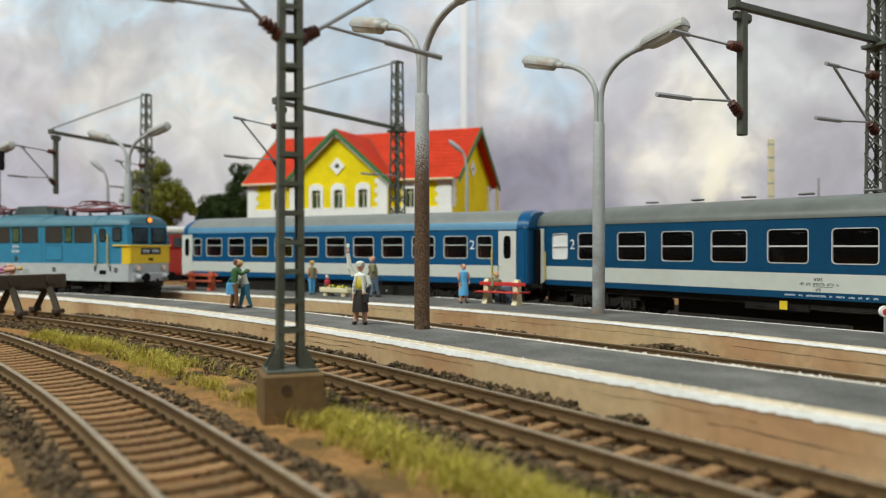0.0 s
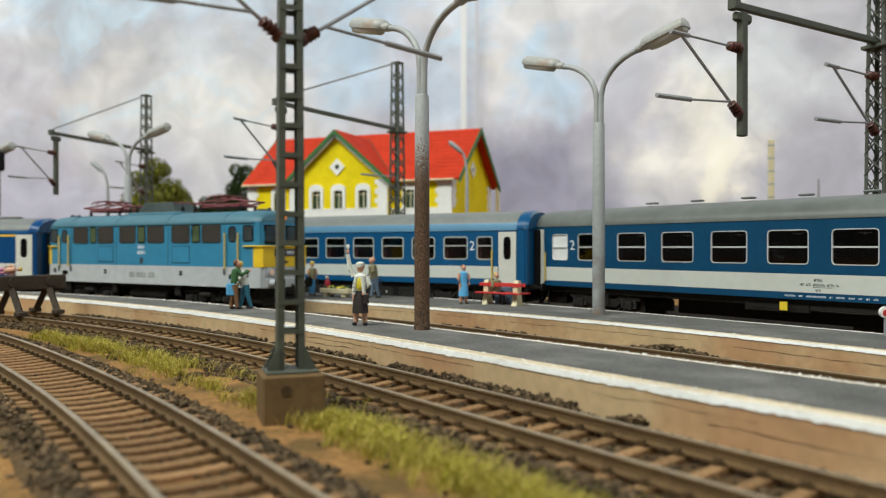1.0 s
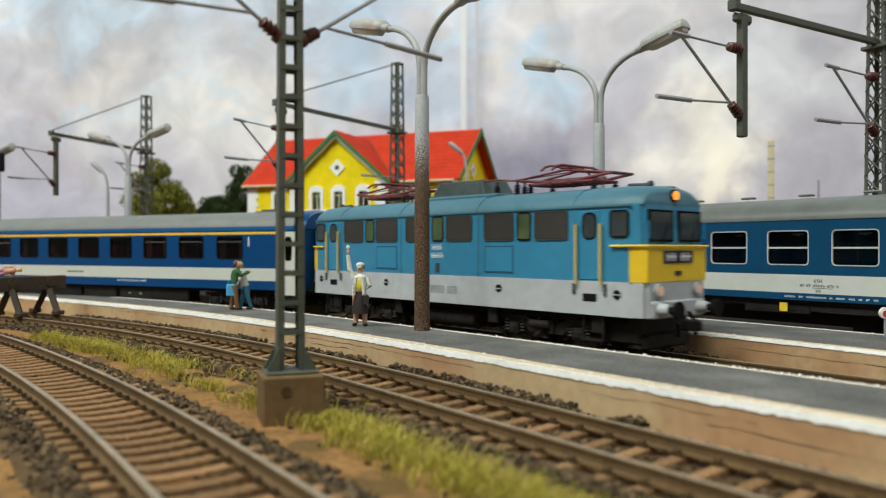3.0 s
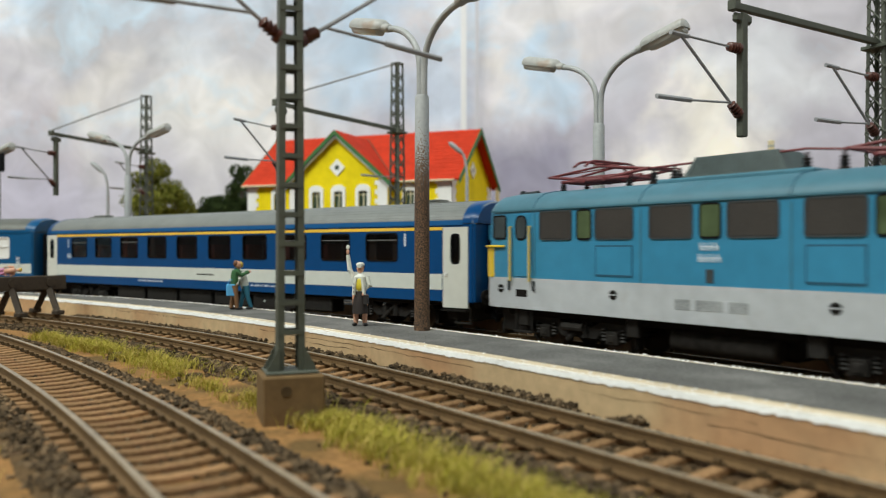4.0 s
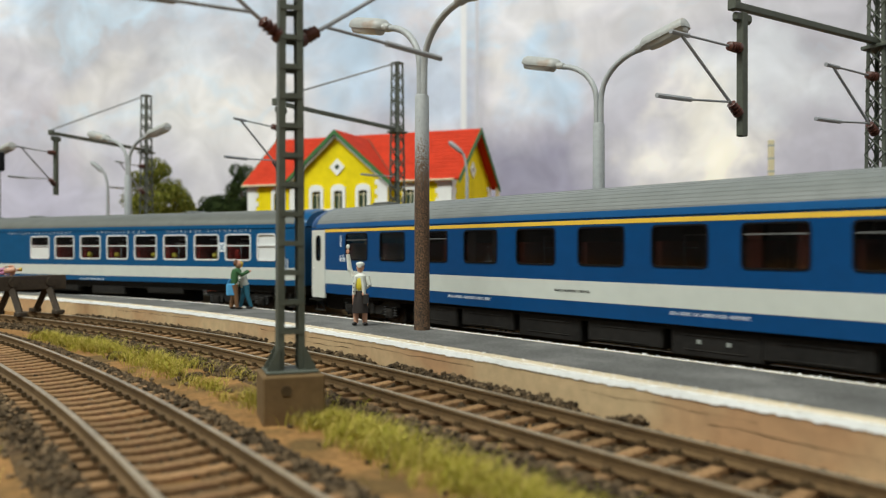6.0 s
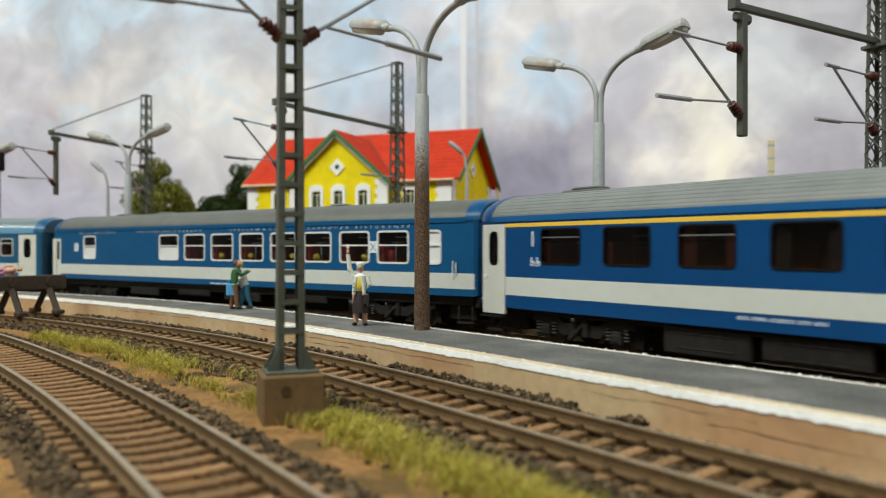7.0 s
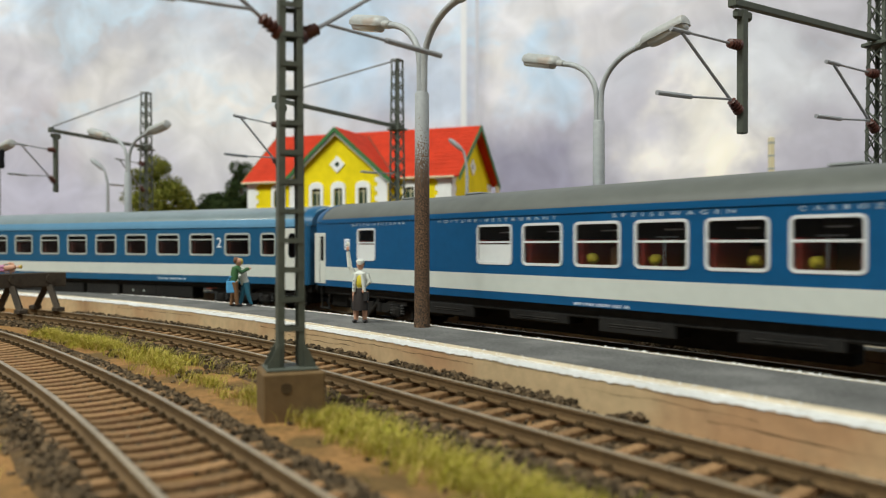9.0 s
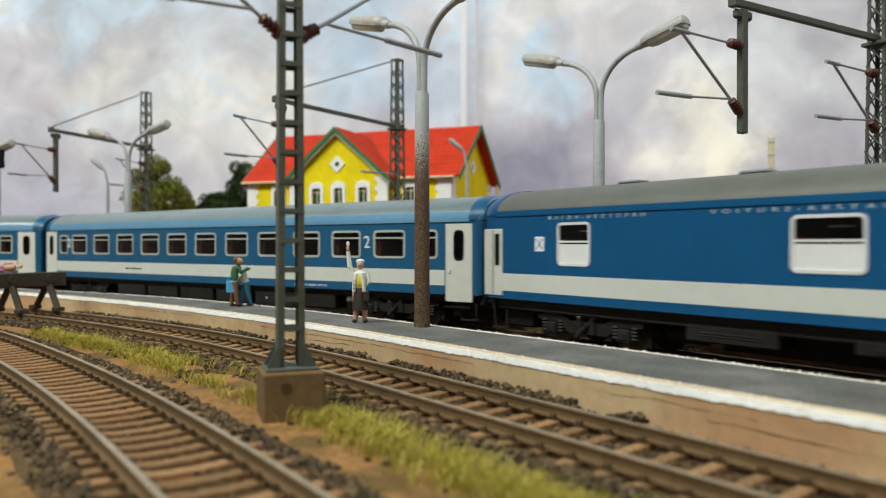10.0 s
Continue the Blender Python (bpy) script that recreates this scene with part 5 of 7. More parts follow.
            part("cross_stay", tubes(([(x + sx * 19.5, -5.0, 55.4), (x - sx * 1.5, 3.2, 57.8)], 0.2), n=5), M["panto"], p)
            part("contact_bow", tubes(([(x + sx * 2.2, -12.5, 56.9), (x + sx * 2.2, -10.5, 58.2), (x + sx * 2.2, -8.0, 58.8), (x + sx * 2.2, 8.0, 58.8), (x + sx * 2.2, 10.5, 58.2), (x + sx * 2.2, 12.5, 56.9)], 0.4)), M["panto"], p)
        part("bow_link", tubes(([(x - 2.2, -3.4, 58.3), (x + 2.2, -3.4, 58.3)], 0.35), ([(x - 2.2, 3.4, 58.3), (x + 2.2, 3.4, 58.3)], 0.35), n=6), M["panto"], p)
        part("air_cylinder", tubes(([(x - 10, -2, 53.8), (x + 7, -2, 53.8)], 1.3), ([(x - 8, 2.4, 53.8), (x + 9, 2.4, 53.8)], 1.3), n=10), M["panto"], p)
        p.matrix_basis = pose(0, 0, -1.2 * U)
        for ax in (-13, 13):
            for ay in (-5.5, 5.5):
                bm = bmesh.new()
                zz = [48.6, 49.2, 49.3, 49.9, 50.0, 50.6, 50.7, 51.3, 51.4, 52.0]
                tube(bm, [(x + ax, ay, q) for q in zz], [1.15, 1.15, 0.7, 1.15, 0.7, 1.1, 0.7, 1.05, 0.6, 0.6], 10)
                part("insulator", bm, M["insulator_dark"], c, "ribbed dark insulator")
        part("horn", tubes(([(e * 74, 6, 49.4), (e * 81, 6, 48.9)], 0.7), ([(e * 72, -4.5, 49.8), (e * 79, -4.5, 49.6)], 0.6), ([(e * 79, -4.5, 49.6), (e * 80, -4.5, 49.6)], 1.2)), M["vent_grey"], c)
        for bx_, by_ in ((26.5, -4.0), (23.0, 3.5), (18.5, -5.5)):
            bm = bmesh.new()
            zz = [49.2, 50.0, 50.1, 50.9, 51.0, 51.8, 51.9, 52.7, 52.8, 54.2]
            tube(bm, [(e * bx_, by_, q) for q in zz], [1.3, 1.3, 0.7, 1.25, 0.7, 1.2, 0.7, 1.1, 0.5, 0.4], 10)
            part("insulator", bm, M["insulator_dark"], c)
    part("roof_conductor", tubes(([(-34, -4, 53.6), (-26.5, -4, 54.2), (-18.5, -5.5, 54.2), (18.5, -5.5, 55.0), (26.5, -4, 54.2), (34, -4, 53.6)], 0.32), ([(-26.5, -4, 54.2), (-23, 3.5, 54.2)], 0.25), ([(26.5, -4, 54.2), (23, 3.5, 54.2)], 0.25)), M["panto"], c, "thin red roof conductor")
    for bx in (-26, 26):
        bogie(c, bx * 1.81, 26.5, True)
    part("frame", boxes((-77, 77, -13.5, 13.5, 9.6, zb), bev=0.4), M["black"], c)
    bm = bmesh.new()
    tube(bm, [(-15, -10.0, 6.8), (-14.2, -10.0, 6.8), (14.2, -10.0, 6.8), (15, -10.0, 6.8)], [2.6, 3.4, 3.4, 2.6], 18)
    part("air_tank", bm, M["gear_worn"], c, "long round grimy air tank", smooth=True)
    part("transformer_tank", boxes((-17, 17, -6, 12.5, 3.6, 10), bev=1.0), M["gear"], c, "black underfloor tank")
    for bx in (-47, 47):
        for k in (-1, 1):
            part("sand_pipe", tubes(([(bx + k * 20, -13, 11), (bx + k * 20, -13.2, 6), (bx + k * 18.6, -11, 1.6)], 0.4), n=6), M["gear_worn"], c)
            part("sand_box", boxes((bx + k * 21.5 - 2.2, bx + k * 21.5 + 2.2, -15.2, -12.6, 6.4, 11.6), bev=0.4), M["gear"], c)
        part("brake_cylinder", tubes(([(bx - 5, -14.2, 7.6), (bx + 3, -14.2, 7.6)], 1.3), n=10), M["gear_worn"], c)
        part("step", boxes((bx * 1.44 - 4, bx * 1.44 + 4, -16.4, -14.6, 4.4, 5.0), (bx * 1.44 - 3.8, bx * 1.44 - 3.2, -15.8, -15.2, 5, 12), (bx * 1.44 + 3.2, bx * 1.44 + 3.8, -15.8, -15.2, 5, 12)), M["gear"], c, "cab foot step")
    return c


M["glass_pane_dark"] = mat("dark_cab_pane", (0.045, 0.055, 0.058), 0.08, vary=0.4, scale=60)
CARS = []
for maker, centre, half in ((locomotive, 482.9, 44), (first_class_coach, 739.7, 104), (dining_coach, 1063.5, 104), (lambda: second_class_coach("second_class_coach", True), 1385.0, 104),
                            (lambda: second_class_coach("second_class_coach", True), 1705.0, 104)):
    CARS.append((maker(), centre, half))
SPEED = 107.35


# small unevenness of the model train's pace: seconds, millimetres ahead of an even run
PACE = ((0.0, 3.0), (1.0, 2.0), (1.5, -0.8), (2.5, -0.8), (4.0, 0.3), (4.5, -1.8), (5.0, 0.0), (5.5, 0.0), (6.2, 2.0), (6.8, 3.4), (7.0, 2.9), (7.5, 0.6), (8.0, 2.5), (8.5, 0.8), (10.0, 0.2))


def car_pose(centre, half, t):
    run = SPEED * t + float(np.interp(t, [q for q, _ in PACE], [q for _, q in PACE]))
    xa, ya, _ = TRACK_C.at(centre - run - half)
    xb, yb, _ = TRACK_C.at(centre - run + half)
    return pose((xa + xb) / 2 * U, (ya + yb) / 2 * U, ZR * U, 0, 0, math.degrees(math.atan2(ya - yb, xa - xb)))


def parked(c, near_rear, near_front, w=16.3):
    """Stand a coach so that its platform side runs between two points."""
    (xa, ya), (xb, yb) = near_rear, near_front
    a = math.atan2(yb - ya, xb - xa)
    cx, cy = (xa + xb) / 2 - math.sin(a) * w, (ya + yb) / 2 + math.cos(a) * w
    c.matrix_basis = pose(cx * U, cy * U, ZR * U, 0, 0, math.degrees(a))


def parked_blue_coach():
    L = 282.0
    win = [(-141 + 18.9, 9.8)] + [(-141 + 38.2 + 23.5 * k, 15.2) for k in range(10)]
    c = coach("parked_coach", -141, 141, "oldblue", win, "dark blue and white second-class coach standing at the platform", doors=(-137.8, 135.0), door_w=4.7, frame_m="alu", frame_w=0.34, mid=0.5,
              frosted=(0,), vents=[-141 + 60 + 23.5 * k for k in range(9)], zs=(15.4, 21.9), hz=(25.4, 37.5), door_h=13.2, zg=41.3, roof_h=8.6, roof="roof_worn", glass="glass_parked", inside="seat_dark", boxes_at=(0.45, 0.54, 0.63, 0.72), box_z=7.6)
    glyph("2", 6.5, M["mark_white"], c, side_at(-141 + 27.0, 30.2), "white class number 2")
    x = -141 + 38.2 + 23.5 * 4 + 10
    lettering_bars(c, x - 0.4, 19.3, (3.2,), 1.1, M["mark_black"], y=-16.45)
    lettering_bars(c, x - 5.4, 17.7, (1.6, 1.7, 4.2, 2.6, 0.8), 0.95, M["mark_black"], y=-16.45, gap=0.7)
    lettering_bars(c, x + 0.3, 15.8, (1.9,), 0.95, M["mark_black"], y=-16.45)
    part("underline", boxes((x - 0.8, x + 6.2, -16.45, -16.3, 17.25, 17.4)), M["mark_black"], c)
    lettering_bars(c, x - 11, 13.8, (4, 1.5, 7, 1, 3, 2, 1.2, 1.2, 1.6), 0.6, M["mark_white"], y=-16.42, gap=1.2)
    part("grab_rail", tubes(([(-131.6, -16.9, 15), (-131.6, -16.9, 29)], 0.4), n=8), M["handrail"], c, "yellow door grab rail")
    # small white bars behind the window tops
    for k in range(10):
        cx = -141 + 38.2 + 23.5 * k
        part("white_bar", boxes((cx - 2.2, cx + 2.2, -9.5, -8.8, 36.2, 36.6), (cx - 0.5, cx + 0.5, -9.4, -8.9, 35.7, 36.2)), M["mark_white"], c, "small white bar near the window top")
    part("notice_plate", boxes((x - 13.2, x - 10.3, -16.0, -15.6, 8.6, 11.7)), M["sign_yellow"], c, "yellow underframe plate")
    return c


parked(parked_blue_coach(), D1A, D1B)
cB = coach("parked_coach", -123.2, 123.2, "midblue", [(-123.2 + 14.5, 7.4)] + [(-123.2 + 29.8 + 19.55 * k, 13.8) for k in range(10)] + [(-123.2 + 222.5, 8.6)], "blue and white second-class coach with silver roof edge", doors=(-118.4, 111.8), door_w=4.8,
           frame_m="pale_frame", frame_w=0.6, mid=0.6, gutter="skyblue", zs=(15.8, 22.0), hz=(25.4, 36.6), door_h=13.2, inside="seat_brown")
glyph("2", 6.5, M["mark_white"], cB, side_at(-123.2 + 215.4, 30.0), "white class number 2")
for hx in (103.6,):
    part("grab_rail", tubes(([(hx, -16.9, 14), (hx, -16.9, 30)], 0.45), n=8), M["handrail"], cB, "yellow door grab rail")
parked(cB, D2A, D2B)


def motions():
    times = [0.25 * k for k in range(41)]
    for c, centre, half in CARS:
        walk(c, [(t, car_pose(centre, half, t)) for t in times])
    step = math.degrees(SPEED / 5.3) / 15.0
    for wh, x in WHEELS:
        walk(wh, [(k / 15.0, pose(wh.location.x, 0, 5.3 * U, 0, (step * k + x * 7) % 360, 0)) for k in range(151)])


# ---- platform lamps ----
def lamp_head(parent, bm_pts, lab):
    a, b = (Vector(q) for q in bm_pts)
    d = (b - a).normalized()
    bm = bmesh.new()
    L = (b - a).length
    st = [(0, 1.15), (0.02, 1.5), (0.13, 1.6), (0.16, 2.3), (0.22, 2.9), (0.3, 3.05), (0.92, 3.05), (0.975, 2.7), (1.0, 1.7)]
    up = Vector((-d.z, 0, d.x)) * (1 if d.x > 0 else -1)
    tube(bm, [a + d * L * k for k, _ in st], [r for _, r in st], 20)
    for v in bm.verts:
        q = (v.co - a).dot(up)
        v.co += up * (min(max(q, -0.9), 2.9) - q)
        v.co.y *= 1.2
    h = part("lamp_head", bm, M["lamp_case"], parent, lab, smooth=True)
    bm = bmesh.new()
    st = [(0.24, 0.6), (0.27, 1.9), (0.34, 2.45), (0.55, 2.6), (0.88, 2.6), (0.955, 2.1), (0.985, 1.0)]
    tube(bm, [a + d * L * k - up * 0.75 for k, _ in st], [r for _, r in st], 18)
    for v in bm.verts:
        q = (v.co - a).dot(up)
        v.co += up * (min(max(q, -2.5), -0.6) - q)
        v.co.y *= 1.15
    part("lens", bm, M["lamp_lens"], h, "milky lamp cover", smooth=True)
    return h


def rust_pole_mat(lo=-0.2, hi=0.34, nm="rusty_grey_pole", top=0.072, foot=0.034, grain=2200, soft=0.08):
    m = mat(nm, (0.34, 0.36, 0.37), 0.6, vary=0.12, scale=500, bump=0.25, bscale=1500)
    n, l = m.node_tree.nodes, m.node_tree.links
    b = n["Principled BSDF"]
    old = b.inputs["Base Color"].links[0].from_socket
    tc, sep = n.new("ShaderNodeTexCoord"), n.new("ShaderNodeSeparateXYZ")
    l.new(tc.outputs["Object"], sep.inputs[0])
    sp = n.new("ShaderNodeTexNoise")
    sp.inputs["Scale"].default_value, sp.inputs["Detail"].default_value = grain, 4
    l.new(tc.outputs["Object"], sp.inputs["Vector"])
    hm = n.new("ShaderNodeMapRange")
    hm.inputs["From Min"].default_value, hm.inputs["From Max"].default_value = top, foot
    hm.inputs["To Min"].default_value, hm.inputs["To Max"].default_value = lo, hi
    l.new(sep.outputs["Z"], hm.inputs["Value"])
    ad = n.new("ShaderNodeMath")
    ad.operation = "ADD"
    l.new(sp.outputs["Fac"], ad.inputs[0])
    l.new(hm.outputs[0], ad.inputs[1])
    st = n.new("ShaderNodeMapRange")
    st.inputs["From Min"].default_value, st.inputs["From Max"].default_value = 0.52, 0.52 + soft
    l.new(ad.outputs[0], st.inputs["Value"])
    mx = n.new("ShaderNodeMix")
    mx.data_type = "RGBA"
    l.new(st.outputs[0], mx.inputs["Factor"])
    l.new(old, mx.inputs["A"])
    rn = n.new("ShaderNodeValToRGB")
    rn.color_ramp.elements[0].color, rn.color_ramp.elements[1].color = (0.032, 0.02, 0.013, 1), (0.19, 0.105, 0.055, 1)
    l.new(sp.outputs["Fac"], rn.inputs[0])
    rn.color_ramp.elements[0].position, rn.color_ramp.elements[1].position = 0.4, 0.65
    l.new(rn.outputs[0], mx.inputs["B"])
    l.new(mx.outputs["Result"], b.inputs["Base Color"])
    return m


M["pole_rust"] = rust_pole_mat(-0.2, 0.42)
M["pole_dust"] = rust_pole_mat(-0.2, 0.28, "dusty_grey_pole", 0.045, 0.0, 160, 0.5)


def twin_lamp(x, y, z, rz, rusty, label):
    t = thing("platform_lamp", x, y, z, rz, label, "street lamp", "twin platform lamps")
    bm = bmesh.new()
    tube(bm, [(0, 0, 0), (0, 0, 40), (0, 0, 74.4), (0, 0, 75.0)], [2.45, 2.4, 2.25, 1.9], 20)
    part("pole", bm, M["pole_rust"] if rusty else M["pole_dust"], t, "grey pole rusting towards its foot" if rusty else "", smooth=True)
    bm = bmesh.new()
    tube(bm, [(0, 0, 0), (0, 0, 2.2), (0, 0, 3.0)], [2.6, 2.58, 2.44], 20)
    part("pole_foot", bm, M["pole_rust"] if rusty else M["pole_dust"], t, "rust-brown pole foot" if rusty else "", smooth=True)
    for s in (-1, 1):
        bm = bmesh.new()
        pts = [(s * 1.02, 0, 73)] + [(s * (1.04 + 0.02 * k), 0, 75 + k * 3) for k in range(4)]
        for k in range(1, 9):
            a = radians(10 * k)
            pts.append((s * (1.1 + 20.5 * (1 - math.cos(a))), 0, 84 + 16.5 * math.sin(a)))
        prev = None
        for i, q in enumerate(pts):
            d = (Vector(pts[min(i + 1, len(pts) - 1)]) - Vector(pts[max(i - 1, 0)])).normalized()
            side = d.cross(Vector((0, 1, 0))).normalized()
            row = [bm.verts.new(Vector(q) + (side * math.cos(0.5236 * k) + Vector((0, 1, 0)) * math.sin(0.5236 * k)) * 1.08) for k in range(12)]
            if prev:
                for k in range(12):
                    bm.faces.new((prev[k], prev[(k + 1) % 12], row[(k + 1) % 12], row[k]))
            prev = row
        bm.faces.new(prev)
        bmesh.ops.recalc_face_normals(bm, faces=bm.faces)
        part("arm", bm, M["lamp_grey"], t, "curved grey tube arm", smooth=True)
        e = Vector(pts[-1])
        lamp_head(t, (e + Vector((-s * 0.8, 0, -0.1)), e + Vector((s * 20.0, 0, 5.2))), "long grey street-lamp head")
    return t


def heading(p, s):
    return math.degrees(p.at(s)[2])


twin_lamp(-6.7, 243.6, ZP + 0.1, -50, True, "grey twin-arm platform lamp with a rusty pole")
twin_lamp(61.0, 298.8, ZP + 0.1, -48, False, "grey twin-arm platform lamp beside a parked coach")
twin_lamp(-213.0, 516.0, ZP + 0.1, -28, False, "grey twin-arm platform lamp far along the platform")
twin_lamp(-331.0, 545.0, 1.5, -28, False, "grey twin-arm platform lamp far along the platform")


def single_lamp(x, y, rz, h):
    t = thing("street_lamp", x, y, 1.0, rz, "slim grey single-arm street lamp", "street lamp", "single street lamps")
    bm = bmesh.new()
    pts = [(0, 0, 0), (0, 0, h * 0.75)] + [(6 * (1 - math.cos(radians(15 * k))), 0, h * 0.75 + h * 0.18 * math.sin(radians(15 * k))) for k in range(1, 5)]
    tube(bm, pts, [1.6, 1.2] + [1.0] * 4, 10)
    part("pole", bm, M["lamp_grey"], t, smooth=True)
    e = Vector(pts[-1])
    bm = bmesh.new()
    tube(bm, [e, e + Vector((3, 0, 2.6)), e + Vector((9, 0, 7.6)), e + Vector((11, 0, 9))], [0.9, 1.9, 1.9, 0.9], 10)
    part("lamp_head", bm, M["lamp_grey"], t, smooth=True)


single_lamp(18.5, 588, 180, 119)
single_lamp(-268.0, 610, 175, 105)


# ---- overhead line masts ----
def lattice_mast(x, y, rz, arm, label, own=True, top=158.0):
    """Four-legged lattice mast; the arm reaches along local -x over the tracks and carries a hanging post."""
    t = thing("overhead_line_mast", x, y, 0.5, rz, label, "catenary mast", "lattice line masts")

    def half(z):
        return 4.6 - 1.6 * z / top
    for sx in (-1, 1):
        for sy in (-1, 1):
            bm = bmesh.new()
            a, b = half(0), half(top)
            vs = []
            for z, h in ((0, a), (top, b)):
                vs.append([bm.verts.new((sx * h - sx * q[0], sy * h - sy * q[1], z)) for q in ((0, 0), (1.3, 0), (1.3, 0.35), (0.35, 0.35), (0.35, 1.3), (0, 1.3))])
            for k in range(6):
                bm.faces.new((vs[0][k], vs[0][(k + 1) % 6], vs[1][(k + 1) % 6], vs[1][k]))
            bm.faces.new(vs[1])
            bmesh.ops.recalc_face_normals(bm, faces=bm.faces)
            part("leg", bm, M["mast_green"], t)
    bm = bmesh.new()
    z = 6.0
    flip = False
    while z < top - 5:
        z2 = z + 8.2
        h1, h2 = half(z), half(min(z2, top))
        for k in range(4):
            for f_ in (1, -1):
                ax = [(-f_ * h1, -h1, z), (f_ * h2, -h2, z2)]
                pts = []
                for px, py, pz in ax:
                    for _ in range(k):
                        px, py = -py, px
                    pts.append((px, py, pz))
                tube(bm, pts, 0.34, 4, caps=False)
        z = z2
    part("lattice", bm, M["mast_green"], t, "crossed lattice bars", kind="stuff")
    part("foot", boxes((-7, 7, -7, 7, -0.5, 6), bev=0.5), M["mast_block"], t, "brown footing block")
    part("mast_cap", boxes((-3.3, 3.3, -3.3, 3.3, top, top + 1), bev=0.2), M["mast_green"], t)
    za = 114.5
    ar = part("arm", boxes((-arm - 5, 4.5, -1.1, 1.1, za - 1.15, za + 1.15), bev=0.25), M["mast_green"], t, "green steel cross arm")
    part("arm_end", boxes((-arm - 5.5, -arm - 2.6, -1.6, 1.6, za - 1.5, za + 2.0), bev=0.25), M["mast_green"], ar)
    part("collar", boxes((-5, 5, -5, 5, za - 2.6, za - 1.2), bev=0.2), M["mast_green"], t)
    part("stay", tubes(([(-1, 0, top + 0.5), (-arm - 3, 0, za + 2.6)], 0.6), n=6), M["tube_grey"], t, "thin grey stay rod")
    hp = part("hanging_post", boxes((-arm - 1.45, -arm + 1.45, -1.3, 1.3, 72.2, za - 1.8), bev=0.3), M["mast_green"], t, "green hanging post")
    part("bracket", boxes((-arm - 4.4, -arm + 4.4, -1.0, 1.0, za - 5.2, za - 1.9), bev=0.8), M["mast_green"], hp)

    def cantilever(xb, mast_side):
        zu, zl = 101.0, 81.5
        for zz, tilt in ((zu, 0), (zl - 2, 1)):
            bm = bmesh.new()
            d = Vector((-1, 0, 0.0 if not tilt else 0.75)).normalized()
            p0 = Vector((xb, 0, zz))
            tube(bm, [p0 + d * q for q in (0, 1.2, 1.25, 2.4, 2.45, 3.6, 3.65, 4.8, 5.2)], [1.8, 1.8, 1.2, 1.75, 1.2, 1.65, 1.1, 1.5, 0.7], 12)
            part("insulator", bm, M["insulator"], t, "ribbed brown insulator", smooth=True)
        part("top_tube", tubes(([(xb - 4, 0, zu), (xb - 27, 0, zu + 0.6)], 0.4), ([(xb - 24, 0, zu + 0.5), (xb - 32, 0, zu + 0.7)], 0.75), n=8), M["tube_grey"], t, "slim grey cantilever tube")
        part("strut", tubes(([(xb - 4, 0, zl + 1), (xb - 27, 0, zu)], 0.5), n=8), M["tube_grey"], t)
        part("steady_arm", tubes(([(xb - 5, 0, zl + 1.4), (xb - 24, 0, zl + 0.3)], 0.38), ([(xb - 23, 0, zl + 0.3), (xb - 38, 0, zl + 0.1)], 0.78), n=8), M["tube_grey"], t, "grey steady arm")
    cantilever(-arm - 1.6, False)
    if own:
        cantilever(-3.6, True)
    else:
        part("steady_arm", tubes(([(-5, 0, 82.9), (-24, 0, 81.8)], 0.38), ([(-23, 0, 81.8), (-38, 0, 81.6)], 0.7), n=8), M["tube_grey"], t, "grey steady arm")
    return t


lattice_mast(168.0, 293.0, 31.5, 82, "green lattice mast with a long arm over parked coaches")
lattice_mast(-30.5, 508.0, 57.5, 108, "green lattice mast with arm, standing before a station house", own=False)
lattice_mast(-240.0, 617.0, 73.0, 94, "green lattice mast with arm at the far platform end")


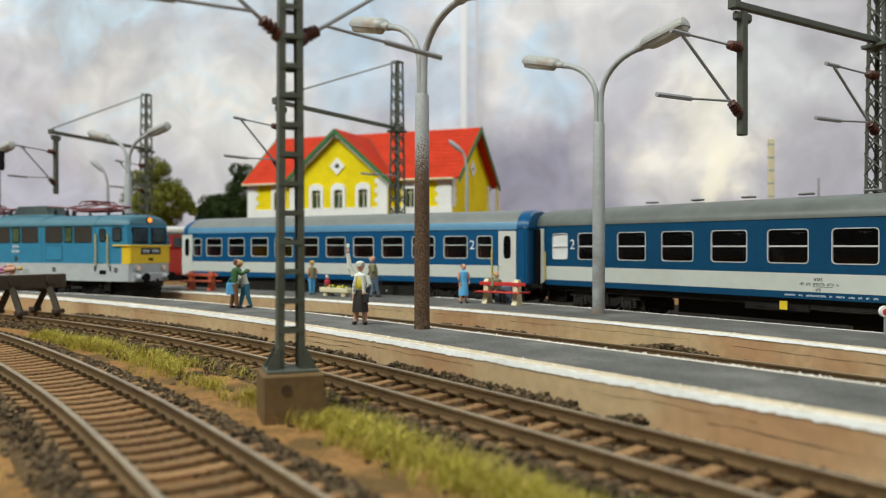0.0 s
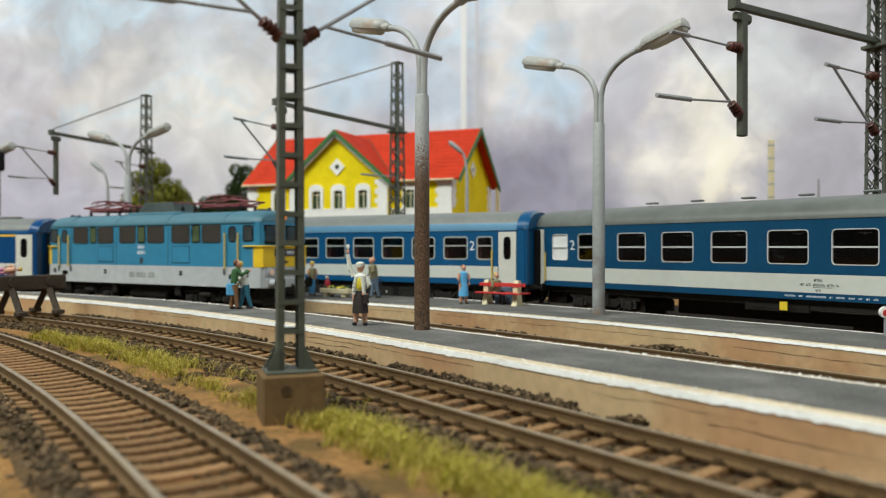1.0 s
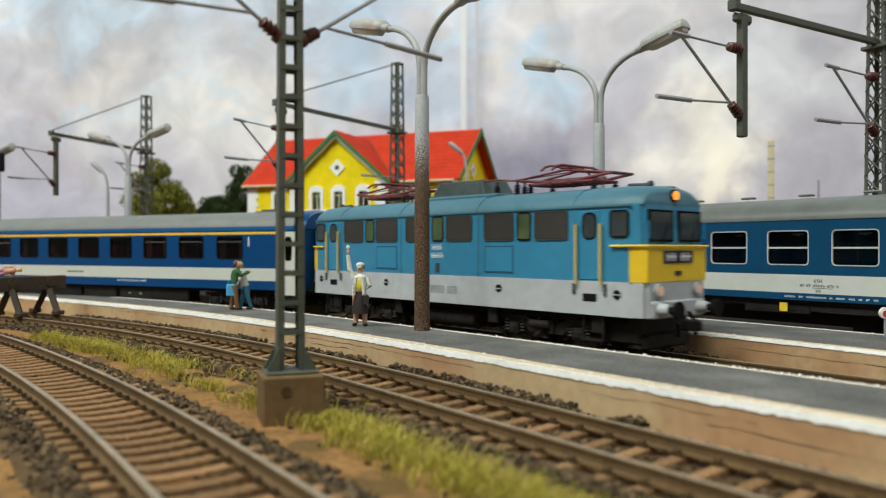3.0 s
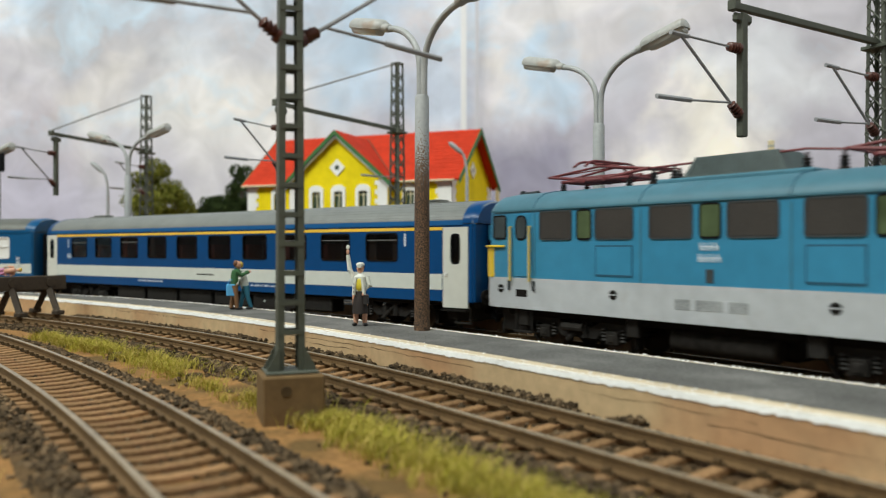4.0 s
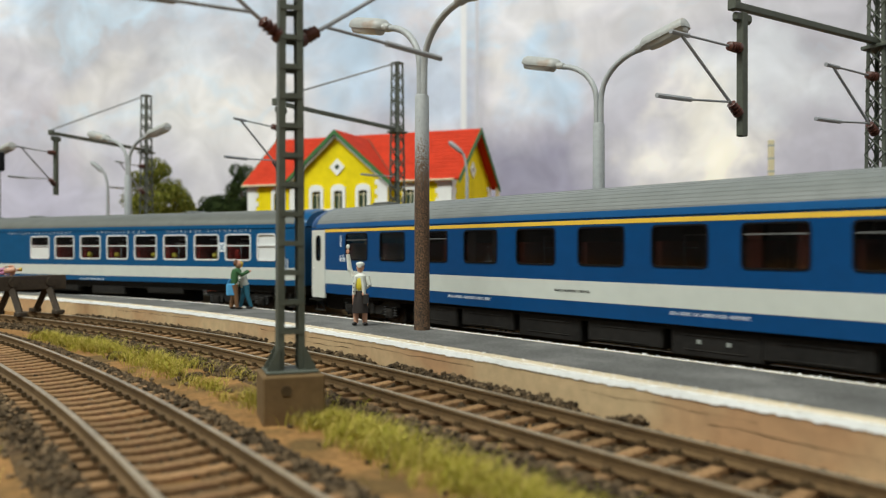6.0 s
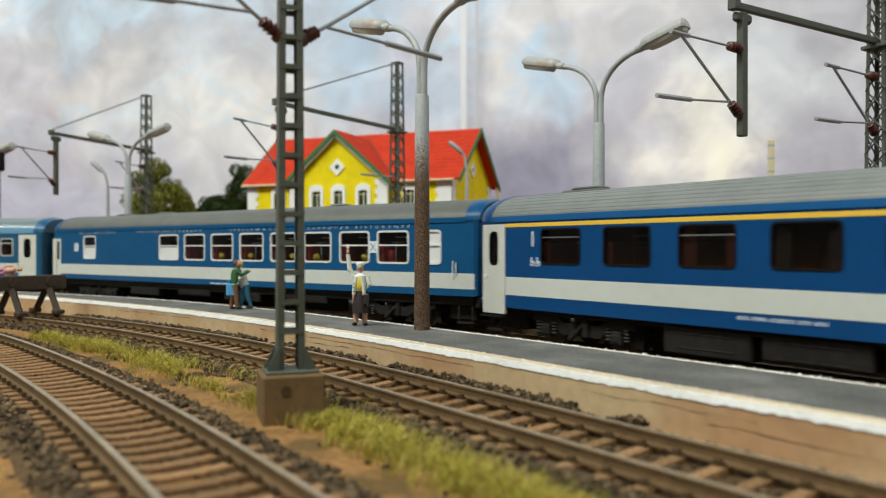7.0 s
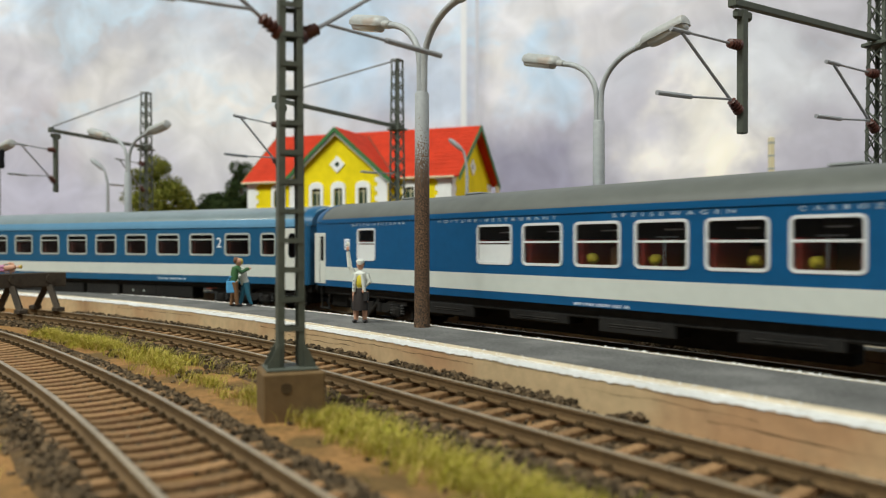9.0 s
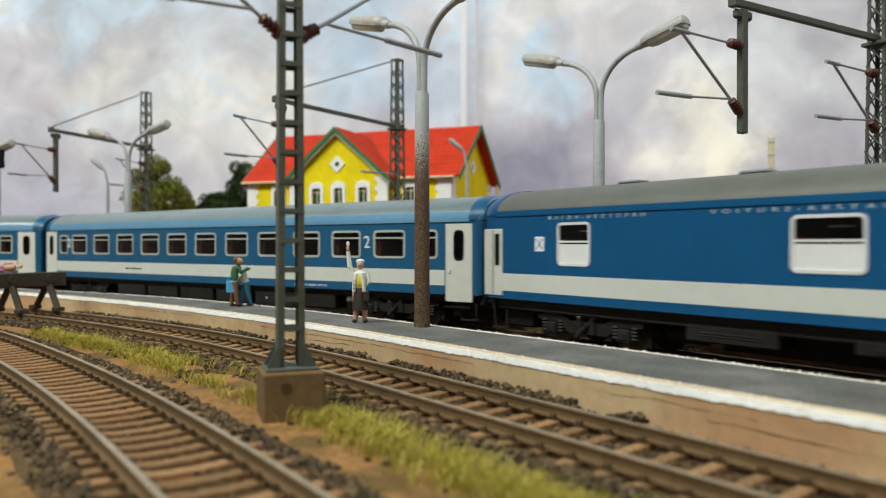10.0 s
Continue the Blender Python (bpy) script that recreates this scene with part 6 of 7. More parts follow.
def ladder_mast(x, y):
    t = thing("overhead_line_mast", x, y, 1.0, 19.5, "dark green ladder-type mast on a brown concrete block", "catenary mast")
    part("footing", boxes((-6.2, 6.2, -6.2, 6.2, -0.6, 9.6), bev=0.35), M["mast_block"], t, "brown concrete footing block")
    bm = bmesh.new()
    tube(bm, [(-1.6, -6.35, 6.6), (-1.6, -6.0, 6.6)], 1.1, 12)
    part("knock_out", bm, M["clip"], t, "dark round recess")
    part("base_plate", boxes((-5.3, 5.3, -4.4, 4.4, 9.6, 10.2), bev=0.2), M["mast_green"], t)
    H = 122.0

    def hw(z):
        return 2.85 - 0.65 * z / H
    for s in (-1, 1):
        bm = bmesh.new()
        ra, rb = [], []
        for z, row in ((10.2, ra), (H, rb)):
            h = hw(z)
            for u, v in ((0, -2.2), (1.35, -2.2), (1.35, -1.75), (0.45, -1.75), (0.45, 1.75), (1.35, 1.75), (1.35, 2.2), (0, 2.2)):
                row.append(bm.verts.new((s * (h - u), v, z)))
        for k in range(8):
            bm.faces.new((ra[k], ra[(k + 1) % 8], rb[(k + 1) % 8], rb[k]))
        bm.faces.new(ra)
        bm.faces.new(rb)
        bmesh.ops.recalc_face_normals(bm, faces=bm.faces)
        part("mast_leg", bm, M["mast_green"], t, "green channel leg")
        for v in (-2.6, 2.6):
            bm = bmesh.new()
            q = [bm.verts.new((s * a, v + b, z)) for b in (-0.25, 0.25) for a, z in ((2.4, 10.2), (5.0, 10.2), (4.85, 10.9), (2.7, 15.0), (2.4, 15.0))]
            for k in range(5):
                bm.faces.new((q[k], q[(k + 1) % 5], q[5 + (k + 1) % 5], q[5 + k]))
            bm.faces.new(q[:5])
            bm.faces.new(q[5:])
            bmesh.ops.recalc_face_normals(bm, faces=bm.faces)
            part("gusset", bm, M["mast_green"], t, "triangular foot gusset")
    z = 18.0
    while z < H:
        h = hw(z)
        for y0 in (-2.35, 1.85):
            part("batten", boxes((-h + 0.2, h - 0.2, y0, y0 + 0.5, z - 0.52, z + 0.52)), M["mast_green"], t)
        z += 6.05
    # two cantilevers, one for each neighbouring track
    zi = 79.5
    for s in (-1, 1):
        ca, sa = math.cos(radians(19.0)), math.sin(radians(19.0))

        def P(r, z):
            return (s * r * ca, s * r * sa, z)
        bm = bmesh.new()
        st = [(2.2, -0.8), (3.2, -0.2), (3.3, -0.15), (4.2, 0.5), (4.3, 0.5), (5.2, 1.1), (5.3, 1.1), (6.1, 1.6), (6.6, 1.9)]
        tube(bm, [P(r, zi + q) for r, q in st], [1.65, 1.65, 0.9, 1.6, 0.9, 1.5, 0.85, 1.4, 0.6], 12)
        part("insulator", bm, M["insulator"], t, "ribbed brown insulator", smooth=True)
        part("strut", tubes(([P(6.2, zi + 1.7), P(10, zi + 4.2), P(30, zi + 18)], 0.45), n=8), M["tube_grey"], t, "grey cantilever strut")
        part("steady_arm", tubes(([P(8.5, zi + 3.1), P(25, zi + 2.2)], 0.38), ([P(24, zi + 2.2), P(40, zi + 1.2)], 0.68), n=8), M["tube_grey"], t, "grey steady arm")
        bm = bmesh.new()
        tube(bm, [P(2.2, zi + 26), P(6, zi + 25)], 1.7, 10)
        part("insulator", bm, M["insulator"], t, smooth=True)
        part("top_tube", tubes(([P(6, zi + 25), P(32, zi + 19)], 0.5), n=8), M["tube_grey"], t)
    return t


ladder_mast(-31.8, 158.5)


# ---- buffer stop at the end of the platform siding ----
def buffer_stop():
    x, y, th = TRACK_B.at(S_STOP)
    t = thing("buffer_stop", x, y, ZR, math.degrees(th), "weathered grey-brown timber and rail buffer stop", "buffer stop")
    part("beam", boxes((-16.5, 16.5, -2.0, 2.0, 11.4, 18.2), bev=0.4), M["wood_dark"], t, "dark timber cross beam")
    for s in (-1, 1):
        for a, b in (((s * 8.6, -0.5, 13), (s * 8.6, -9, 0.2)), ((s * 8.6, 0.5, 13), (s * 8.6, 12, 0.2))):
            bm = bmesh.new()
            tube(bm, [a, b], 1.75, 4)
            part("leg", bm, M["wood_dark"], t, "slanted bent-rail leg")
        part("shoe", boxes((s * 8.6 - 2.0, s * 8.6 + 2.0, -11.5, -6.5, 0.05, 2.0), (s * 8.6 - 2.0, s * 8.6 + 2.0, 9.5, 14.5, 0.05, 2.0), bev=0.3), M["wood_dark"], t)
        bm = bmesh.new()
        tube(bm, [(s * 8.6, -2.0, 15.2), (s * 8.6, -2.8, 15.2)], 2.2, 14)
        part("buffer_plate", bm, M["wood_dark"], t)
    return x, y, th


bx, by, bth = buffer_stop()


# ---- station house ----
def station_house():
    L, D, zE, zR = 193.0, 107.0, 93.5, 138.0
    h = thing("station_house", -174.0, 683.0, 0.5, math.degrees(math.atan2(-68, 181)), "yellow station house with white trim and bright red roof", "house")
    g0, g1, gp = 49.0, 140.0, 9.0
    zC = 132.5
    gm = (g0 + g1) / 2

    def wall(name, quads, mname, lab=""):
        bm = bmesh.new()
        for q in quads:
            box(bm, *q)
        return part(name, bm, M[mname], h, lab)

    def win_wall(x0, x1, z0, z1, wins, y0, y1):
        bm = bmesh.new()
        side_wall(bm, x0, x1, z0, z1, [(w - 4, w + 4, 67.5, 83.5) for w in wins], y0, y1)
        return part("wall", bm, M["house_yellow"], h, "yellow rendered wall")
    win_wall(0, g0, 0, zE, [31.0], 0, 3)
    win_wall(g1, L, 0, zE, [157.0], 0, 3)
    win_wall(g0, g1, 0, zE, [74.5, 95.5, 118.5], -gp, -gp + 3)
    # gable triangles
    for (xa, xm, xb, y0, y1) in ((g0, gm, g1, -gp, -gp + 3),):
        bm = bmesh.new()
        v = [[bm.verts.new((x, y, z)) for x, z in ((xa, zE), (xb, zE), (xm, zC - 2))] for y in (y0, y1)]
        bm.faces.new(v[0])
        bm.faces.new(v[1][::-1])
        for k in range(3):
            bm.faces.new((v[0][k], v[1][k], v[1][(k + 1) % 3], v[0][(k + 1) % 3]))
        bmesh.ops.recalc_face_normals(bm, faces=bm.faces)
        part("gable", bm, M["house_yellow"], h, "yellow gable")
    for x0 in (0.0, L - 3):
        bm = bmesh.new()
        v = [[bm.verts.new((x, y, z)) for y, z in ((0, 0), (D, 0), (D, zE), (D / 2, zR - 1), (0, zE))] for x in (x0, x0 + 3)]
        bm.faces.new(v[0])
        bm.faces.new(v[1][::-1])
        for k in range(5):
            bm.faces.new((v[0][k], v[1][k], v[1][(k + 1) % 5], v[0][(k + 1) % 5]))
        bmesh.ops.recalc_face_normals(bm, faces=bm.faces)
        part("end_wall", bm, M["house_yellow"], h, "yellow end wall")
    wall("wall", [(0, L, D - 3, D, 0, zE)], "house_yellow")
    for x0, x1, y in ((g0, g0 + 3, -gp), (g1 - 3, g1, -gp)):
        wall("wall", [(x0, x1, y + 3, 3, 0, zE)], "house_yellow")
    # white base band, quoins with toothed edges
    wall("belt", [(-0.8, g0, -0.8, 0, 58, 68.5)], "house_white", "white belt course")
    wall("belt", [(g0 - 0.8, g1 + 0.8, -gp - 0.8, -gp, 58, 68.5)], "house_white", "white belt course")
    wall("belt", [(g1, L + 0.8, -0.8, 0, 58, 68.5)], "house_white", "white belt course")
    for cx, s, yy in ((0, 1, 0), (g0, 1, -gp), (g1, -1, -gp), (L, -1, 0)):
        for k in range(6):
            wd = (13.5 if k % 2 else 11.5) if cx == L else (10.5 if k % 2 else 8.0)
            a, b = sorted((cx - s * 0.7, cx + s * wd))
            part("quoin", boxes((a, b, yy - 0.7, yy + 0.2, 68.5 + k * 3.9, 72.4 + k * 3.9)), M["house_white"], h, "white corner stone")
    for k in range(6):
        wd = 10.5 if k % 2 else 8.0
        part("quoin", boxes((L - 0.2, L + 0.7, -0.7, wd, 68.5 + k * 3.9, 72.4 + k * 3.9)), M["house_white"], h)
        part("quoin", boxes((L - 0.2, L + 0.7, D - wd, D + 0.7, 68.5 + k * 3.9, 72.4 + k * 3.9)), M["house_white"], h)
    # windows with arched white surrounds
    for wx, yy in ((31.0, 0), (157.0, 0), (74.5, -gp), (95.5, -gp), (118.5, -gp)):
        bm = bmesh.new()
        o = [(-6.8, 67.5), (-6.8, 84.5)] + [(-6.8 * math.cos(radians(20 * k)), 84.5 + 4.6 * math.sin(radians(20 * k))) for k in range(1, 9)] + [(6.8, 84.5), (6.8, 67.5)]
        i = [(-4, 67.5), (-4, 82.6)] + [(-4 * math.cos(radians(20 * k)), 82.6 + 1.0 * math.sin(radians(20 * k))) for k in range(1, 9)] + [(4, 82.6), (4, 67.5)]
        va = [[bm.verts.new((wx + q[0], yy + e, q[1])) for q in row] for row, e in ((o, -1.1), (i, -1.1), (o, 0.3), (i, 0.3))]
        for k in range(len(o)):
            j = (k + 1) % len(o)
            bm.faces.new((va[0][k], va[0][j], va[1][j], va[1][k]))
            bm.faces.new((va[0][j], va[0][k], va[2][k], va[2][j]))
            bm.faces.new((va[1][k], va[1][j], va[3][j], va[3][k]))
        bmesh.ops.recalc_face_normals(bm, faces=bm.faces)
        w = part("window", bm, M["house_white"], h, "white arched window surround")
        part("pane", boxes((wx - 4, wx + 4, yy + 1.2, yy + 1.5, 67.5, 83.5)), M["green_door"], w, "dark green window")
        part("glazing_bar", boxes((wx - 0.4, wx + 0.4, yy + 0.9, yy + 1.2, 67.5, 83.5), (wx - 4, wx - 0.4, yy + 0.9, yy + 1.2, 80, 80.7), (wx + 0.4, wx + 4, yy + 0.9, yy + 1.2, 80, 80.7)), M["cream"], w)
    # diamond oculi
    for m, c in ((pose(gm * U, (-gp - 0.3) * U, 103.5 * U, 90, 0, 0), 0), (pose((L + 0.3) * U, D / 2 * U, 103.5 * U, 90, 0, 90), 1)):
        bm = bmesh.new()
        o = [(math.cos(radians(a)) * r, math.sin(radians(a)) * r) for a, r in ((0, 7.2), (45, 5.1), (90, 7.2), (135, 5.1), (180, 7.2), (225, 5.1), (270, 7.2), (315, 5.1))]
        i = [(math.cos(radians(45 * k)) * 2.2, math.sin(radians(45 * k)) * 2.2) for k in range(8)]
        va = [[bm.verts.new((q[0], q[1], e)) for q in row] for row, e in ((o, 0.8), (i, 0.8), (o, -0.2), (i, -0.2))]
        for k in range(8):
            j = (k + 1) % 8
            bm.faces.new((va[0][k], va[0][j], va[1][j], va[1][k]))
            bm.faces.new((va[0][j], va[0][k], va[2][k], va[2][j]))
            bm.faces.new((va[1][k], va[1][j], va[3][j], va[3][k]))
        bmesh.ops.recalc_face_normals(bm, faces=bm.faces)
        w = part("oculus", bm, M["house_white"], h, "white diamond-shaped oculus", at=m)
        bm = bmesh.new()
        tube(bm, [(0, 0, 0.1), (0, 0, 0.3)], 2.2, 12)
        part("pane", bm, M["green_door"], w)
    # roofs: main slopes and the two slopes of the cross gable
    ov = 4.0

    def slope(name, a, b, c, d, mname, th=1.6, lab=""):
        bm = bmesh.new()
        q = [Vector(v) for v in (a, b, c, d)]
        nrm = (q[1] - q[0]).cross(q[3] - q[0]).normalized() * th
        lo, hi = [bm.verts.new(v) for v in q], [bm.verts.new(v + nrm) for v in q]
        bm.faces.new(lo[::-1])
        bm.faces.new(hi)
        for k in range(4):
            bm.faces.new((lo[k], lo[(k + 1) % 4], hi[(k + 1) % 4], hi[k]))
        bmesh.ops.recalc_face_normals(bm, faces=bm.faces)
        sl = part(name, bm, M[mname], h, lab)
        for i in range(1, 13):
            f = i / 13
            part("tile_course", tubes(([q[0].lerp(q[3], f) + nrm, q[1].lerp(q[2], f) + nrm], 0.28), n=4), M[mname], sl)
        return sl
    k = (zR - zE) / (D / 2)
    ze = zE - ov * k
    slope("roof_slope", (-ov, -ov, ze), (L + 8, -ov, ze), (L + 8, D / 2, zR), (-ov, D / 2, zR), "roof_red", lab="bright red tiled roof slope")
    slope("roof_slope", (L + 8, D + ov, ze), (-ov, D + ov, ze), (-ov, D / 2, zR), (L + 8, D / 2, zR), "roof_red", lab="bright red tiled roof slope")
    kk = (zC - zE) / (gm - g0)
    zg_ = zE - 5 * kk
    yf = -gp - 5
    slope("cross_roof", (g0 - 5, D / 2, zg_ + 0.6), (g0 - 5, yf, zg_ + 0.6), (gm, yf, zC + 0.6), (gm, D / 2, zC + 0.6), "roof_red", lab="bright red gable roof slope")
    slope("cross_roof", (g1 + 5, yf, zg_ + 0.6), (g1 + 5, D / 2, zg_ + 0.6), (gm, D / 2, zC + 0.6), (gm, yf, zC + 0.6), "roof_red", lab="bright red gable roof slope")
    yv = (zC - zE) / k
    for sx in (-1, 1):
        part("valley", tubes(([(gm + sx * 1.0, yv, zC + 2.2), (gm + sx * (gm - g0), 0.0, zE + 2.4), (gm + sx * (gm - g0 + 4), -ov, ze + 2.2)], 0.9), n=6), M["roof_valley"], h, "dark roof valley")
    # green barge boards with white lattice behind them
    for xa in (g0 - 5, g1 + 5):
        for zo, y0, mname, hgt in ((-0.6, yf - 1.2, "green_trim", 4.0), (-4.0, yf + 0.6, "house_white", 2.6)):
            bm = bmesh.new()
            v = [bm.verts.new(q) for q in ((xa, y0, zg_ + zo + 2), (gm, y0, zC + zo + 2.4), (gm, y0, zC + zo + 2.4 - hgt), (xa, y0, zg_ + zo + 2 - hgt))]
            u = [bm.verts.new(q.co + Vector((0, 1.2, 0))) for q in v]
            bm.faces.new(v)
            bm.faces.new(u[::-1])
            for q in range(4):
                bm.faces.new((v[q], v[(q + 1) % 4], u[(q + 1) % 4], u[q]))
            bmesh.ops.recalc_face_normals(bm, faces=bm.faces)
            part("barge_board", bm, M[mname], h, "green barge board" if mname == "green_trim" else "white fretwork")
    for xe in (L + 7.8, -ov - 1.0):
        for ya in (-ov, D + ov):
            bm = bmesh.new()
            v = [bm.verts.new(q) for q in ((xe, ya, ze + 2), (xe, D / 2, zR + 2), (xe, D / 2, zR - 2.6), (xe, ya, ze - 2.6))]
            u = [bm.verts.new(q.co + Vector((1.2, 0, 0))) for q in v]
            bm.faces.new(v)
            bm.faces.new(u[::-1])
            for q in range(4):
                bm.faces.new((v[q], v[(q + 1) % 4], u[(q + 1) % 4], u[q]))
            bmesh.ops.recalc_face_normals(bm, faces=bm.faces)
            part("barge_board", bm, M["green_trim"], h, "green barge board")
    part("gutter", tubes(([(-ov, -ov - 0.8, ze + 0.4), (g0 - 7, -ov - 0.8, ze + 0.4)], 0.9), n=8), M["cream"], h)
    part("gutter", tubes(([(g1 + 7, -ov - 0.8, ze + 0.4), (L + ov, -ov - 0.8, ze + 0.4)], 0.9), n=8), M["cream"], h)
    part("downpipe", tubes(([(L + 6.5, D + 2, 0), (L + 6.5, D + 2, 92)], 2.0), n=8), M["cream"], h, "cream corner post")
    return h


station_house()
pole = thing("signal_post", 203.0, 472.0, 0.9, 0, "slim cream-coloured distant post", "post")
part("post", boxes((-1.5, 1.5, -1.5, 1.5, 0, 102), bev=0.3), M["cream"], pole)
for k in range(6):
    part("band", boxes((-1.6, 1.6, -1.6, 1.6, 58 + k * 8, 59 + k * 8)), M["pale_frame"], pole)
pole = thing("signal_post", 256.0, 520.0, 0.9, 0, "thin grey distant post", "post")
part("post", tubes(([(0, 0, 0), (0, 0, 82)], 0.8), n=8), M["tube_grey"], pole)


# ---- trees ----
def tree(x, y, hgt, wdt, leaf, label, seed):
    rnd = random.Random(seed)
    t = thing("tree", x, y, 0.8, 0, label, "tree", "trees behind the station")
    bm = bmesh.new()
    tube(bm, [(0, 0, 0), (1, 0, hgt * 0.3), (-1, 1, hgt * 0.6)], [3.5, 2.6, 1.4], 8)
    for k in range(7):
        a = k * 0.9 + rnd.random()
        z0 = hgt * (0.3 + 0.05 * k)
        tube(bm, [(0, 0, z0), (math.cos(a) * wdt * 0.2, math.sin(a) * wdt * 0.2, z0 + hgt * 0.12), (math.cos(a) * wdt * 0.36, math.sin(a) * wdt * 0.36, z0 + hgt * 0.2)], [1.5, 1.0, 0.5], 6)
    part("trunk", bm, M["bark"], t)
    verts, faces = [], []
    clumps = []
    while len(clumps) < 40:
        u, v, q = rnd.uniform(-1, 1), rnd.uniform(-1, 1), rnd.uniform(-1, 1)
        if u * u + v * v + q * q > 1 or u * u + v * v + q * q < 0.12:
            continue
        wide = 0.36 * (1.0 if q > -0.2 else 0.86)
        clumps.append((u * wdt * wide, v * wdt * wide, hgt * 0.66 + q * hgt * 0.27, rnd.uniform(0.08, 0.17) * wdt))
    clumps += [(wdt * (0.36 + 0.05 * k), 0, hgt * (0.66 - 0.035 * k), wdt * (0.13 - 0.022 * k)) for k in range(4)]
    for cx, cy, cz, cr in clumps:
        for _ in range(430):
            d = Vector((rnd.gauss(0, 1), rnd.gauss(0, 1), rnd.gauss(0, 0.9))).normalized() * cr * rnd.uniform(0.72, 1.08)
            c = Vector((cx, cy, cz)) + d
            if c.z < hgt * 0.2:
                continue
            a = Vector((rnd.gauss(0, 1), rnd.gauss(0, 1), rnd.gauss(0, 1))).normalized() * rnd.uniform(0.8, 1.7)
            b = a.cross(Vector((rnd.gauss(0, 1), rnd.gauss(0, 1), rnd.gauss(0, 1)))).normalized() * rnd.uniform(0.6, 1.1)
            i = len(verts)
            verts += [tuple(v * U) for v in (c - a, c - b * 0.8, c + a, c + b)]
            faces.append((i, i + 1, i + 2, i + 3))
    me = bpy.data.meshes.new("crown")
    me.from_pydata(verts, [], faces)
    me.materials.append(leaf)
    ob = new("crown", me)
    ob.parent = t
    tagged(ob, "uneven crown of fine leaves", kind="stuff")


tree(-298, 790, 131, 76, M["leaf"], "olive green bushy model tree", 4)
tree(-252, 850, 101, 56, M["leaf_dark"], "dark green bushy model tree", 9)
tree(-226, 862, 136, 54, M["leaf_dark"], "dark green bushy model tree", 12)


# ---- little painted figures: each one plain mesh ----
def figure(name, x, y, z, rz, hgt, label, top, legs, hair, skirt=None, arm_up=False, bag=None, sit=False, hat=None, vest=None, lean=0.0, hug=False, stride=0.0, bare=False):
    mats = [M["skin"], M[top], M[legs], M[hair], M["shoe"], M[skirt or legs], M[bag or "shoe"], M[hat or hair], M[vest or top]]
    bm = bmesh.new()
    k = hgt / 22.0
    if sit:
        for s in (-1, 1):
            tube(bm, [(s * 1.1, 0, 6.2), (s * 1.3, -4.4, 6.2), (s * 1.3, -4.8, 0.8)], [1.3, 1.15, 0.9], 8, mi=2)
            blob(bm, (s * 1.3, -5.4, 0.5), (0.8, 1.4, 0.5), 4)
        zt = 6.0
    else:
        st = 1.5 if skirt else 1.1
        for s in (-1, 1):
            tube(bm, [(s * 1.2, 0, 10.4), (s * st, -0.1 + s * stride * 0.4, 5.6), (s * st, 0.1 + s * stride, 0.8)], [1.5, 1.05, 0.75], 9, mi=0 if skirt else 2)
            blob(bm, (s * st + s * 0.3, -0.8 + s * stride, 0.6), (0.95, 1.7, 0.7), 4)
        zt = 10.0
        if skirt:
            tube(bm, [(0, 0, 4.2), (0, 0, 6.5), (0, 0, 9.2), (0, 0, 11.6)], [2.75, 2.6, 2.35, 1.85], 14, mi=5)
    tube(bm, [(0, 0, zt), (0, lean * 0.3, zt + 1.5), (0, lean * 0.6, zt + 4.2), (0, lean, zt + 6.4), (0, lean, zt + 7.3)], [1.9, 1.85, 2.25, 2.1, 0.8], 14, mi=1)
    if vest:
        blob(bm, (0.1, -1.3 + lean * 0.5, zt + 4.0), (1.45, 1.1, 2.9), 8, sub=2)
        for q in (-1, 1):
            for r_ in range(3):
                blob(bm, (-1.55, -2.65, zt + 1.4 + 1.3 * r_), (0.22, 0.2, 0.22), 4)
            tube(bm, [(q * 0.9, -2.05, zt + 6.3), (q * 1.5, -2.15, zt + 3.5), (q * 1.75, -1.9, zt + 0.4)], [0.45, 0.6, 0.6], 6, mi=1)
    for s in (-1, 1):
        sh = Vector((s * 2.25, lean, zt + 6.2))
        if arm_up and s < 0:
            tube(bm, [sh, sh + Vector((-1.3, -0.2, 2.4)), sh + Vector((-1.9, -0.3, 7.4))], [0.95, 0.85, 0.65], 8, mi=1)
            blob(bm, sh + Vector((-1.95, -0.3, 8.4)), (0.6, 0.5, 0.95), 0)
            blob(bm, sh + Vector((-1.9, -0.4, 9.9)), (0.7, 0.35, 0.9), 1)
        elif hug:
            tube(bm, [sh, sh + Vector((s * 0.5, -1.6, -1.6)), (s * 1.5, lean - 4.6, zt + 6.0)], [0.95, 0.85, 0.7], 8, mi=1)
            blob(bm, (s * 1.3, lean - 5.2, zt + 6.1), (0.5, 0.6, 0.5), 0)
        else:
            hx = -0.7 if bag and s > 0 else 0.5
            tube(bm, [sh, sh + Vector((s * 0.9, -0.2, -2.9)), sh + Vector((s * hx, -1.9 if hx < 0 else -1.2, -5.0))], [0.9, 0.8, 0.6], 8, mi=0 if bare else 1)
            blob(bm, sh + Vector((s * (hx - 0.1), -2.2 if hx < 0 else -1.5, -5.6)), (0.5, 0.5, 0.7), 0)
            if bag and s > 0:
                box(bm, sh.x - 0.6, sh.x + 0.8, sh.y - 2.5, sh.y - 0.4, sh.z - 8.8, sh.z - 6.0, mi=6)
    blob(bm, (0, lean - 0.15, zt + 9.1), (1.25, 1.4, 1.65), 0, sub=2)
    blob(bm, (0, lean + 0.5, zt + 9.5), (1.35, 1.2, 1.5), 3, sub=2)
